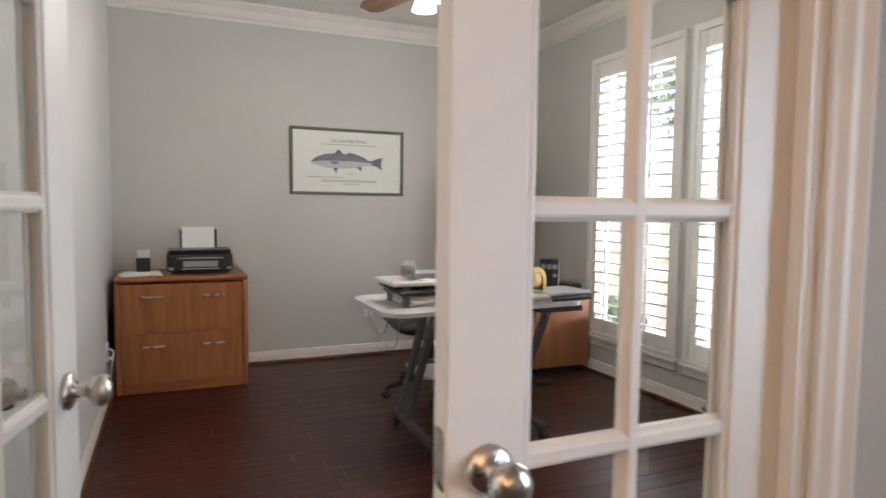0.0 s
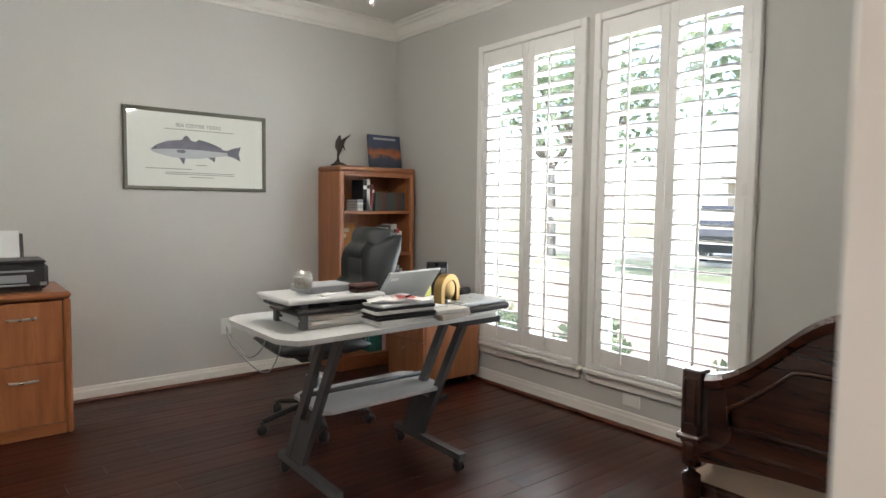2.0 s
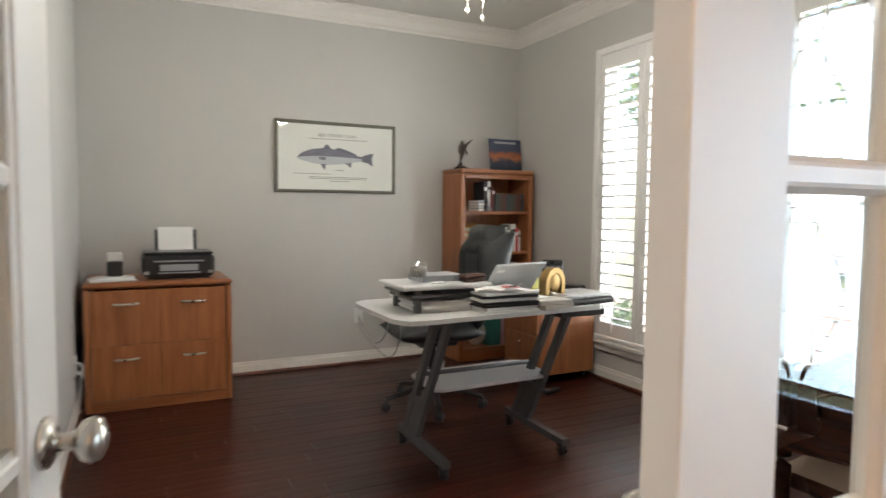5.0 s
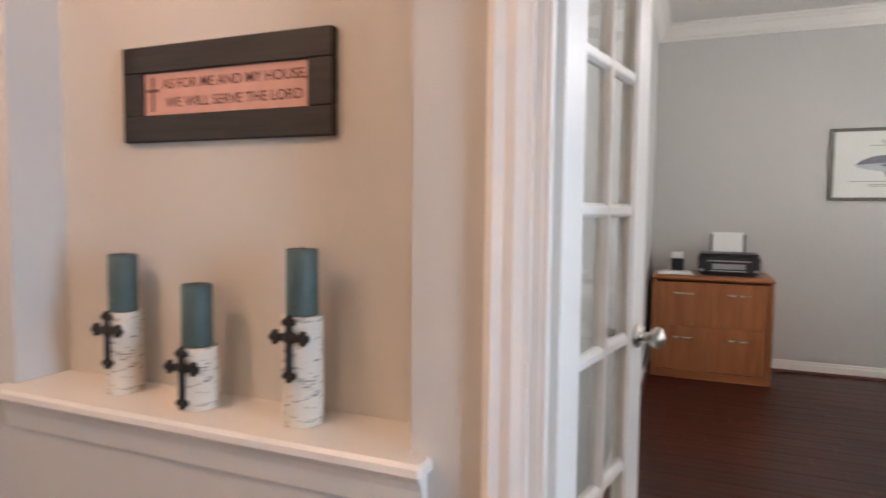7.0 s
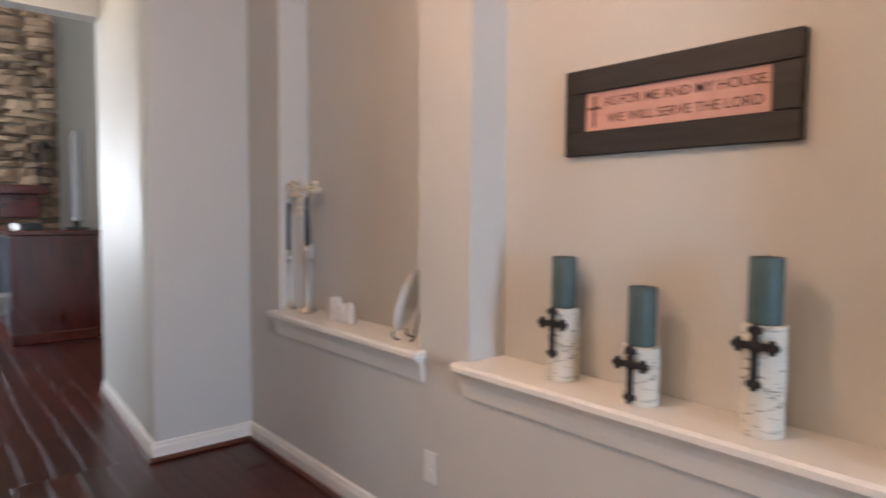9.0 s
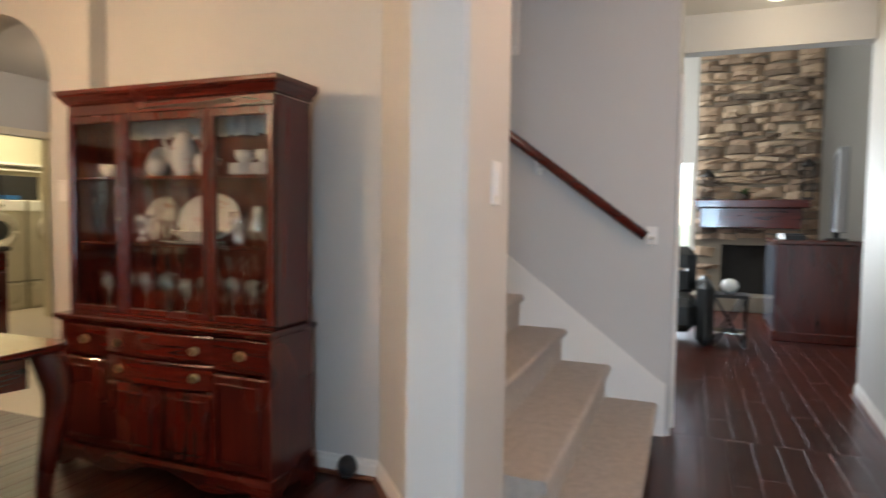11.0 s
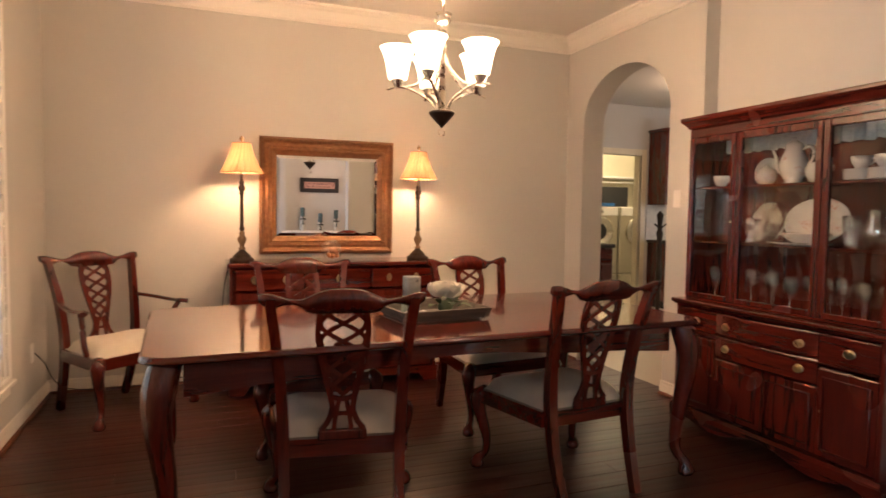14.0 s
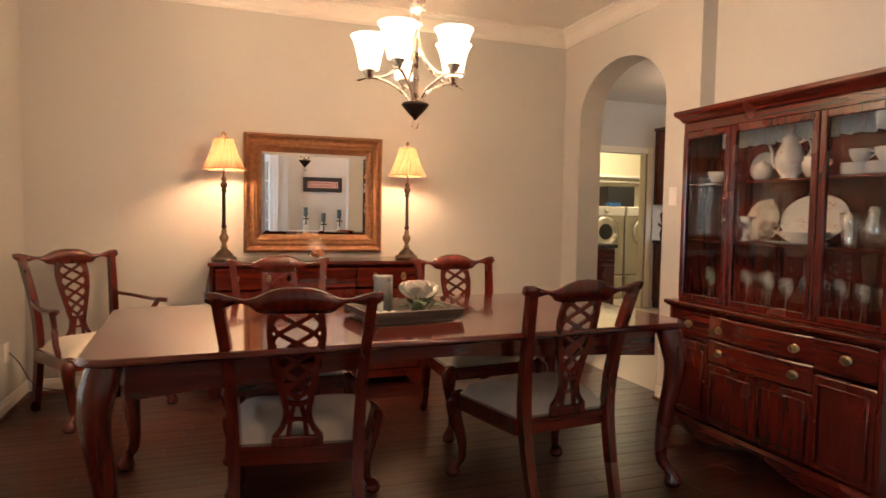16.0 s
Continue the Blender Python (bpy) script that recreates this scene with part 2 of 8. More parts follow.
def pane_glass(name, tint=(0.96, 0.98, 0.97)):
    """Thin glass: clear, with a mirror gloss that grows to grazing."""
    m, n, l, b = base_mat(name)
    out = n["Material Output"]
    tr, gl, mix, fr = n.new("ShaderNodeBsdfTransparent"), n.new("ShaderNodeBsdfGlossy"), n.new("ShaderNodeMixShader"), n.new("ShaderNodeLayerWeight")
    pw, ma = n.new("ShaderNodeMath"), n.new("ShaderNodeMath")
    pw.operation, ma.operation = "POWER", "MULTIPLY_ADD"
    pw.inputs[1].default_value, ma.inputs[1].default_value, ma.inputs[2].default_value = 4.5, 0.85, 0.06
    tr.inputs[0].default_value = (*tint, 1)
    gl.inputs["Roughness"].default_value = 0.0
    l.new(fr.outputs["Facing"], pw.inputs[0])
    l.new(pw.outputs[0], ma.inputs[0])
    l.new(ma.outputs[0], mix.inputs[0])
    l.new(tr.outputs[0], mix.inputs[1])
    l.new(gl.outputs[0], mix.inputs[2])
    l.new(mix.outputs[0], out.inputs[0])
    return m


def clear_ware(name, body=0.20):
    """Thin drinking glass: mostly see-through, with bright gloss."""
    m, n, l, b = base_mat(name, 0.07, 1.0)
    b.inputs["Base Color"].default_value = (0.90, 0.92, 0.93, 1)
    tr, mix = n.new("ShaderNodeBsdfTransparent"), n.new("ShaderNodeMixShader")
    mix.inputs[0].default_value = body
    l.new(tr.outputs[0], mix.inputs[1])
    l.new(b.outputs[0], mix.inputs[2])
    l.new(mix.outputs[0], n["Material Output"].inputs[0])
    return m


PAINT = surface("wall_paint", (0.555, 0.545, 0.515), 0.75, var=0.025, scale=2.5, bump=0.10, grain=220)
EGGSHELL = surface("eggshell_wall_paint", (0.555, 0.545, 0.515), 0.47, var=0.025, scale=2.5, bump=0.05, grain=220)
CEIL = surface("ceiling_paint", (0.72, 0.70, 0.65), 0.85, var=0.02, scale=2, bump=0.12, grain=120)
TRIM = surface("white_trim_paint", (0.79, 0.765, 0.71), 0.40, var=0.02, scale=5, bump=0.02, grain=40, rvar=0.03)
DOORPAINT = surface("white_door_paint", (0.78, 0.75, 0.70), 0.42, var=0.02, scale=5, bump=0.02, grain=30, rvar=0.03)
SHUT = surface("shutter_paint", (0.82, 0.81, 0.78), 0.35, var=0.015, bump=0.01)
FLOORX = wood("hardwood_floor", (0.015, 0.0032, 0.0022), (0.080, 0.0145, 0.0072), 0, 0.31, 0.0, 1.0, 0.12, 0.30, 0.7)
FLOORX.node_tree.nodes["Principled BSDF"].inputs["Specular IOR Level"].default_value = 0.36
SHOE = wood("shoe_moulding_wood", (0.06, 0.015, 0.008), (0.16, 0.05, 0.022), 0, 0.35)
MAHOG = wood("cherry_mahogany", (0.034, 0.0042, 0.0027), (0.130, 0.0155, 0.0078), 2, 0.22, 0.5, 0.7, 0.05, 0.1)
MAHOGX = wood("cherry_mahogany_long", (0.034, 0.0042, 0.0027), (0.130, 0.0155, 0.0078), 0, 0.16, 0.7, 0.7, 0.04, 0.1)
MAHOGY = wood("cherry_mahogany_cross", (0.034, 0.0042, 0.0027), (0.130, 0.0155, 0.0078), 1, 0.20, 0.5, 0.7, 0.05, 0.1)
HUTCH = wood("deep_red_mahogany", (0.028, 0.0035, 0.0024), (0.105, 0.0128, 0.007), 2, 0.24, 0.4, 0.7, 0.05, 0.1)
HUTCHY = wood("deep_red_mahogany_cross", (0.028, 0.0035, 0.0024), (0.105, 0.0128, 0.007), 1, 0.22, 0.4, 0.7, 0.05, 0.1)
OAK = wood("honey_cherry_veneer", (0.26, 0.087, 0.029), (0.44, 0.166, 0.063), 2, 0.38, 0.1, 0.8, 0.04, 0.05)
OAKX = wood("honey_cherry_veneer_long", (0.235, 0.079, 0.028), (0.41, 0.155, 0.060), 0, 0.35, 0.1, 0.8, 0.04, 0.05)
DARKWOOD = wood("dark_walnut", (0.020, 0.0075, 0.0048), (0.080, 0.027, 0.015), 1, 0.28, 0.35, 0.9, 0.08)
NICKEL = surface("brushed_nickel", (0.62, 0.58, 0.52), 0.26, 1.0, 0.06, 30, 0.02)
BRASS = surface("antique_brass", (0.33, 0.26, 0.15), 0.36, 1.0, 0.15, 40, 0.05)
GOLD = surface("aged_gold_leaf", (0.25, 0.12, 0.06), 0.42, 0.5, 0.35, 35, 0.35, 120)
BRONZE = surface("dark_bronze", (0.045, 0.032, 0.024), 0.40, 0.7, 0.3, 40, 0.15)
IRON = surface("black_iron", (0.025, 0.022, 0.02), 0.5, 0.5, 0.2, 30, 0.1)
STEELGREY = surface("grey_enamelled_steel", (0.12, 0.125, 0.13), 0.42, 0.2, 0.06, 10, 0.02)
WHITELAM = surface("white_laminate", (0.60, 0.60, 0.59), 0.35, var=0.02, bump=0.01)
BLACKPL = surface("black_plastic", (0.018, 0.018, 0.020), 0.32, var=0.1, bump=0.03)
GREYPL = surface("grey_plastic", (0.30, 0.31, 0.32), 0.42, var=0.04, bump=0.02)
WHITEPL = surface("white_plastic", (0.78, 0.77, 0.74), 0.35, var=0.015, bump=0.0)
PAPER = surface("white_paper", (0.80, 0.80, 0.78), 0.8, var=0.02, bump=0.02)
LEATHER = surface("grey_black_leather", (0.011, 0.013, 0.0135), 0.43, var=0.15, scale=10, bump=0.35, grain=160)
CREAM = surface("cream_damask", (0.62, 0.58, 0.50), 0.85, var=0.06, scale=22, bump=0.3, grain=260, sheen=0.2)
CARPET = surface("beige_carpet", (0.55, 0.48, 0.41), 0.95, var=0.18, scale=30, bump=1.0, grain=280, sheen=0.3)
GLASS = pane_glass("window_glass")
CRYSTAL = clear_ware("crystal", 0.11)
MIRROR, _n, _l, _b = base_mat("mirror_silver", 0.0, 1.0)
_b.inputs["Base Color"].default_value = (0.86, 0.88, 0.87, 1)
CHINA = surface("porcelain", (0.70, 0.69, 0.66), 0.12, var=0.03, scale=18, bump=0.0, coat=0.4)
BLACKGAP = surface("dark_recess", (0.02, 0.018, 0.016), 0.8)

H = 2.74


def wall(name, axis, a0, a1, u0, u1, z0=0.0, z1=H, holes=(), material=None, label="warm grey painted plaster wall"):
    """A wall in the plane of an axis, from a0 to a1 thick, with holes (u0, u1, z0, z1)."""
    g = Geo()
    us = sorted({u0, u1, *[h[0] for h in holes], *[h[1] for h in holes]})
    for i in range(len(us) - 1):
        p, q = us[i], us[i + 1]
        cuts = sorted([(h[2], h[3]) for h in holes if h[0] < (p + q) / 2 < h[1]])
        z = z0
        for c0, c1 in cuts + [(z1, z1)]:
            if c0 > z + 1e-6:
                if axis == 0:
                    g.box(a0, a1, p, q, z, c0)
                else:
                    g.box(p, q, a0, a1, z, c0)
            z = c1
    return fixed(name, g, material or PAINT, label)


def strip(name, profile, pts, material, label, closed=False):
    """A moulding: an outline of (out, up) swept along a flat line of points; out is to the left of the way."""
    g = Geo()
    P = [Vector((p[0], p[1])) for p in pts]
    z = pts[0][2]
    rows = []
    for i, p in enumerate(P):
        d0 = (p - P[i - 1]).normalized() if i else (P[1] - p).normalized()
        d1 = (P[i + 1] - p).normalized() if i < len(P) - 1 else d0
        n0, n1 = Vector((-d0.y, d0.x)), Vector((-d1.y, d1.x))
        nn = (n0 + n1).normalized()
        nn /= max(0.3, nn.dot(n0))
        rows.append([(p.x + nn.x * o, p.y + nn.y * o, z + h) for o, h in profile])
    n = len(profile)
    v = [q for r in rows for q in r]
    f = []
    for i in range(len(rows) - 1):
        for j in range(n):
            f.append((i * n + j, i * n + (j + 1) % n, (i + 1) * n + (j + 1) % n, (i + 1) * n + j))
    g.add(v, f)
    g.add(v, [tuple(range(n)), tuple(range((len(rows) - 1) * n, len(rows) * n))])
    return fixed(name, g, material, label)


CROWN = [(0, 0), (0, -0.125), (0.012, -0.125), (0.014, -0.108), (0.03, -0.095), (0.045, -0.07), (0.058, -0.045), (0.075, -0.035), (0.085, -0.022), (0.1, -0.018), (0.1, 0)]
BASEB = [(0, 0), (0.014, 0), (0.014, 0.062), (0.009, 0.075), (0.009, 0.085), (0.004, 0.092), (0, 0.092)]
SHOEP = [(0.0145, 0.0), (0.032, 0.0), (0.031, 0.008), (0.026, 0.015), (0.0145, 0.018)]


def base(name, pts):
    strip(name, BASEB, [(x, y, 0.004) for x, y in pts], TRIM, "white painted baseboard along the wall")
    strip(name + "_shoe", SHOEP, [(x, y, 0.004) for x, y in pts], SHOE, "brown wooden shoe moulding at the floor")


def crown(name, pts):
    strip(name, CROWN, [(x, y, H) for x, y in pts], TRIM, "white crown moulding under the ceiling")


# ---------------------------------------------------------------- structure
OW, OE, ON = -0.19, 3.16, 4.345          # office west, east, north
DW, DE, DS = -2.03, 1.90, -6.147         # dining west, east, south
W1 = (2.36, 3.27)                        # office windows along y
W2 = (1.35, 2.265)
N1, N2 = (-1.57, -0.36), (-2.95, -1.84)  # wall niches along x
LEDGE = 0.735

g = Geo()
g.box(-3.4, 3.3, -6.3, 4.5, -0.12, -0.012)
fixed("floor", g, BLACKGAP, "dark subfloor under the hardwood planks")
floor_ob = bpy.data.objects["floor"]

wall("wall_north", 1, ON, ON + 0.15, OW - 0.15, OE + 0.15)
wall("wall_office_west", 0, OW - 0.15, OW, 0.12, ON)
wall("wall_office_east", 0, OE, OE + 0.15, -0.2, ON, 0, H, [(W1[0], W1[1], 0.30, 2.34), (W2[0], W2[1], 0.30, 2.34)])
NICHE_D = 0.16
wall("wall_hall_north", 1, 0.0, 0.11, -0.3, 3.31, 0, H, [(-0.125, 1.135, 0, 2.06)])
wall("wall_hall_niches", 1, 0.0, NICHE_D, -3.31, -0.3, 0, H, [(N1[0], N1[1], LEDGE - 0.03, 2.45), (N2[0], N2[1], LEDGE - 0.03, 2.55)])
wall("wall_niche_back", 1, NICHE_D, 0.30, -3.31, -0.34, 0.0, H)
wall("wall_hall_pier", 0, -3.47, -3.312, -0.5, 0.11)
g = Geo()
g.prism([(-3.472, -0.498), (-4.75, -0.42), (-4.75, -0.30), (-3.472, -0.38)], 2, 0, H)
fixed("wall_hallway_north", g, EGGSHELL, "grey painted hallway wall catching daylight")


def arch_fill(name, axis, a0, a1, u0, u1, spring, rise, top):
    """Closes the head of an opening with an arch."""
    g = Geo()
    c, r, n = (u0 + u1) / 2, (u1 - u0) / 2, 24
    pts = []
    for i in range(n + 1):
        a = math.pi * i / n
        pts.append((c - r * math.cos(a), spring + rise * math.sin(a)))
    for i in range(n):
        (p, z0), (q, z1) = pts[i], pts[i + 1]
        quad = [(p, z0), (q, z1), (q, top), (p, top)]
        g.prism(quad, axis, a0, a1)
    fixed(name, g, PAINT, "warm grey painted plaster arch")


arch_fill("wall_niche_arch_1", 1, 0.0, NICHE_D, N1[0], N1[1], 2.10, 0.33, 2.45)
arch_fill("wall_niche_arch_2", 1, 0.0, NICHE_D, N2[0], N2[1], 2.27, 0.25, 2.55)

# dining room
AY0, AY1 = -5.905, -4.87
wall("wall_dining_south", 1, DS - 0.15, DS, DW - 0.3, DE + 0.15)
wall("wall_dining_west", 0, DW - 0.2, DW, DS, -4.565, 0, H, [(AY0, AY1, 0, 2.40)])
arch_fill("wall_dining_arch", 0, DW - 0.2, DW, AY0, AY1, 1.98, 0.39, 2.40)
wall("wall_dining_recess", 0, -2.42, -2.14, -4.565, -2.875)
wall("wall_recess_end", 1, -4.70, -4.565, -2.42, DW - 0.2)
g = Geo()
g.prism([(-2.14, -2.875), (-1.32, -2.16), (-1.32, -2.08), (-1.40, -2.08), (-2.42, -2.84), (-2.42, -2.875)], 2, 0, H)
fixed("wall_diagonal", g, PAINT, "grey painted diagonal wall between stairs and dining room")
g = Geo()
g.box(-1.32, -0.95, -2.20, -2.045, 0, 2.46, 0.012)
fixed("wall_pier", g, PAINT, "grey painted pier with rounded corners beside the stairs")
wall("wall_dining_header", 1, -2.198, -2.047, -1.318, DE, 2.46, H)
wall("wall_dining_stub", 1, -2.2, -2.05, 1.62, DE, 0, 2.46)
DWIN = (-5.2, -3.45)
wall("wall_dining_east", 0, DE, DE + 0.15, DS, -2.2, 0, H, [(DWIN[0], DWIN[1], 0.34, 2.36)])
# entry
wall("wall_entry_east", 0, 2.2, 2.35, -2.2, 0.0, 0, H, [(-1.55, -0.45, 0, 2.1)])
wall("wall_entry_south", 1, -2.2, -2.05, DE, 2.35)
# stairs and hallway
wall("wall_stairs", 0, -3.48, -3.33, -4.7, -1.64, 0, 5.2)
wall("wall_hallway_south", 1, -1.79, -1.64, -4.75, -3.48)
wall("wall_stairs_back", 1, -4.85, -4.7, -3.48, -2.42, 0, 5.2)
wall("wall_stairs_upper", 0, -2.14, -2.15, -4.7, -2.0, H + 0.12, 5.2)
wall("wall_stairs_upper_front", 1, -2.0, -1.88, -3.48, -2.15, H + 0.12, 5.2)
wall("wall_living_header", 0, -4.75, -4.6, -1.64, -0.3, 2.47, H)
# ceilings
g = Geo()
g.box(OW - 0.15, OE + 0.15, 0.0, ON + 0.15, H, H + 0.12)
fixed("ceiling", g, CEIL, "pale grey painted office ceiling")
g = Geo()
g.box(-4.75, 2.35, -2.0, 0.0, H, H + 0.12)
g.box(-2.15, 2.35, -6.3, -2.0, H, H + 0.12)
g.box(-4.75, -3.31, 0.0, 0.3, H, H + 0.12)
fixed("ceiling_hall", g, CEIL, "pale painted ceiling of hall and dining room")
g = Geo()
g.box(-3.48, -2.15, -4.85, -1.88, 5.2, 5.3)
fixed("ceiling_stairs", g, CEIL, "painted ceiling over the stairwell")

crown("trim_crown_office", [(OE, 0.11), (OE, ON), (OW, ON), (OW, 0.11)])
crown("trim_crown_dining", [(-2.14, -2.875), (-2.14, -4.565), (DW, -4.565), (DW, DS), (DE, DS), (DE, -2.2)])
base("baseboard_office_east", [(OE, 0.11), (OE, ON), (OW, ON), (OW, 0.11)])
base("baseboard_dining", [(-1.32, -2.16), (-2.14, -2.875), (-2.14, -4.565), (DW, -4.565), (DW, AY1)])
base("baseboard_dining_south", [(DW, AY0), (DW, DS), (DE, DS), (DE, -2.2)])
base("baseboard_hall", [(-0.215, 0.0), (-3.3115, 0.0), (-3.3115, -0.505), (-4.75, -0.42)])
base("baseboard_pier", [(-0.95, -2.2), (-0.95, -2.045), (-1.32, -2.045)])
base("baseboard_hall_east", [(2.2, -0.35), (2.2, 0.0), (1.22, 0.0)])

# niche ledges
for k, (a, b) in enumerate((N1, N2)):
    g = Geo()
    g.box(a - 0.035, b + 0.05, -0.062, 0.0, LEDGE - 0.012, LEDGE + 0.02, 0.008)
    g.box(a + 0.002, b - 0.002, -0.01, NICHE_D, LEDGE - 0.012, LEDGE + 0.0195)
    g.prism([(-0.045, LEDGE - 0.012), (0, LEDGE - 0.012), (0, LEDGE - 0.100), (-0.012, LEDGE - 0.097), (-0.018, LEDGE - 0.075), (-0.022, LEDGE - 0.05), (-0.030, LEDGE - 0.03)], 0, a - 0.02, b + 0.035)
    fixed("trim_niche_ledge_%d" % (k + 1), g, TRIM, "white painted wooden niche ledge with moulding")

# casing and jamb of the double doors
CAS = [(0, 0), (0.085, 0), (0.085, -0.02), (0.07, -0.026), (0.05, -0.018), (0.03, -0.02), (0.012, -0.012), (0, -0.01)]
g = Geo()
for s, x in ((-1, -0.118), (1, 1.128)):
    g.prism([(x + s * o, d) for o, d in CAS], 2, 0, 2.055)
    g.prism([(x + s * o, 0.11 - d) for o, d in CAS], 2, 0, 2.055)
    g.box(x - s * 0.018, x, 0.001, 0.109, 0, 2.05)
    g.box(x - s * 0.03, x - s * 0.0181, 0.004, 0.032, 0, 2.04)
g.prism([(d, 2.055 + o) for o, d in CAS], 0, -0.203, 1.213)
g.prism([(0.11 - d, 2.055 + o) for o, d in CAS], 0, -0.203, 1.213)
g.box(-0.118, 1.128, 0.001, 0.109, 2.037, 2.055)
fixed("trim_double_door_casing", g, DOORPAINT, "white painted moulded door casing")


# ---------------------------------------------------------------- lamps' light and added fill lights
# living room beyond the hallway
wall("wall_living_west", 0, -9.75, -9.6, -5.0, 2.6, 0, 4.6, [(-4.4, -1.55, 0.78, 2.09)])
wall("wall_living_south", 1, -5.0, -4.85, -9.75, -3.48, 0, 4.6, [(-8.6, -5.8, 0.6, 3.8)])
wall("wall_living_north", 1, 2.6, 2.75, -9.75, -4.6, 0, 4.6)
wall("wall_living_east_upper", 0, -4.77, -4.752, -5.0, 2.6, H, 4.6)
wall("wall_living_east", 0, -4.9, -4.752, -0.3, 2.6, 0, H)
wall("wall_living_east_south", 0, -4.9, -4.752, -5.0, -1.79, 0, H)
g = Geo()
g.box(-9.75, -4.6, -5.15, 2.75, 4.6, 4.7)
fixed("ceiling_living", g, CEIL, "high painted living room ceiling")
g = Geo()
g.box(-9.75, -3.402, -4.7, 2.75, -0.12, -0.0095)
fixed("floor_living", g, FLOORX, "dark reddish hardwood living room floor")

# kitchen and laundry beyond the arch
TILEF = surface("beige_floor_tile", (0.52, 0.45, 0.36), 0.35, var=0.1, scale=5, bump=0.05)
g = Geo()
g.box(-7.5, DW, -10.6, -4.7, -0.1, -0.0115)
fixed("floor_kitchen", g, TILEF, "beige tiled kitchen floor")
wall("wall_kitchen_south", 1, -8.62, -8.5, -7.5, -2.23, 0, H, [(-4.70, -3.95, 0, 2.07)])
wall("wall_kitchen_west", 0, -7.65, -7.5, -10.6, -4.7)
wall("wall_kitchen_east", 0, DW - 0.2, DW - 0.05, -10.6, DS - 0.15)
wall("wall_kitchen_north", 1, -4.85, -4.7, -7.5, -3.48)
LAUN = surface("laundry_paint", (0.66, 0.62, 0.48), 0.7, var=0.03)
wall("wall_laundry_south", 1, -10.6, -10.45, -7.5, -2.23, 0, H, (), LAUN, "cream painted laundry wall")
g = Geo()
g.box(-7.65, -2.08, -10.6, -4.7, H, H + 0.12)
fixed("ceiling_kitchen", g, CEIL, "pale kitchen ceiling")
# unseen point lights added to brighten laundry and kitchen, without fixtures
lamp("laundry_fill", "POINT", (-4.9, -9.3, 2.45), 88, (1.0, 0.82, 0.50), 0.15)
lamp("kitchen_fill", "POINT", (-4.2, -6.8, 2.5), 26, (1.0, 0.68, 0.44), 0.15)
# added warm fill that lifts the living room; it belongs to no fixture
lamp("living_fill", "POINT", (-7.5, -2.5, 2.6), 70, (1.0, 0.85, 0.65), 0.2)

for k in range(5):
    a = 2 * math.pi * k / 5 + 0.905
    lamp("chandelier_bulb", "POINT", (-0.11 + 0.208 * math.cos(a), -4.19 + 0.208 * math.sin(a), 1.95), 21, (1.0, 0.63, 0.34), 0.04)
lamp("table_lamp_bulb", "POINT", (0.69, -5.9, 1.555), 31, (1.0, 0.62, 0.33), 0.03)
lamp("table_lamp_bulb", "POINT", (-0.58, -5.9, 1.555), 31, (1.0, 0.62, 0.33), 0.03)
# warm hall light from an unseen source, its place chosen to suit the walls
lamp("hall_warm_fill", "POINT", (-1.3, -1.05, 2.22), 50, (1.0, 0.61, 0.39), 0.08)
lamp("hallway_bulb", "POINT", (-4.1, -1.0, 2.6), 7, (1.0, 0.76, 0.48), 0.1)
for dx, dy in ((0.09, 0.0), (-0.09, 0.03), (0.0, -0.1)):
    lamp("fan_bulb", "POINT", (1.46 + dx, 2.25 + dy, 2.15), 14, (1.0, 0.96, 0.88), 0.05)


# ---------------------------------------------------------------- double glazed doors
def knob_set(parent, x, y, side):
    """Rosette and oval knob standing out to one side."""
    rot = pose(x, y, 0.915, 90 if side < 0 else -90, 0, 0)
    g = Geo()
    g.lathe([(0.001, 0.0), (0.033, 0.0), (0.033, 0.006), (0.026, 0.011), (0.012, 0.013), (0.011, 0.03), (0.014, 0.036), (0.026, 0.045), (0.030, 0.056), (0.026, 0.067), (0.014, 0.073), (0.001, 0.074)], seg=24)
    return part("door_knob", g, NICKEL, parent, "satin nickel egg-shaped door knob", rot)


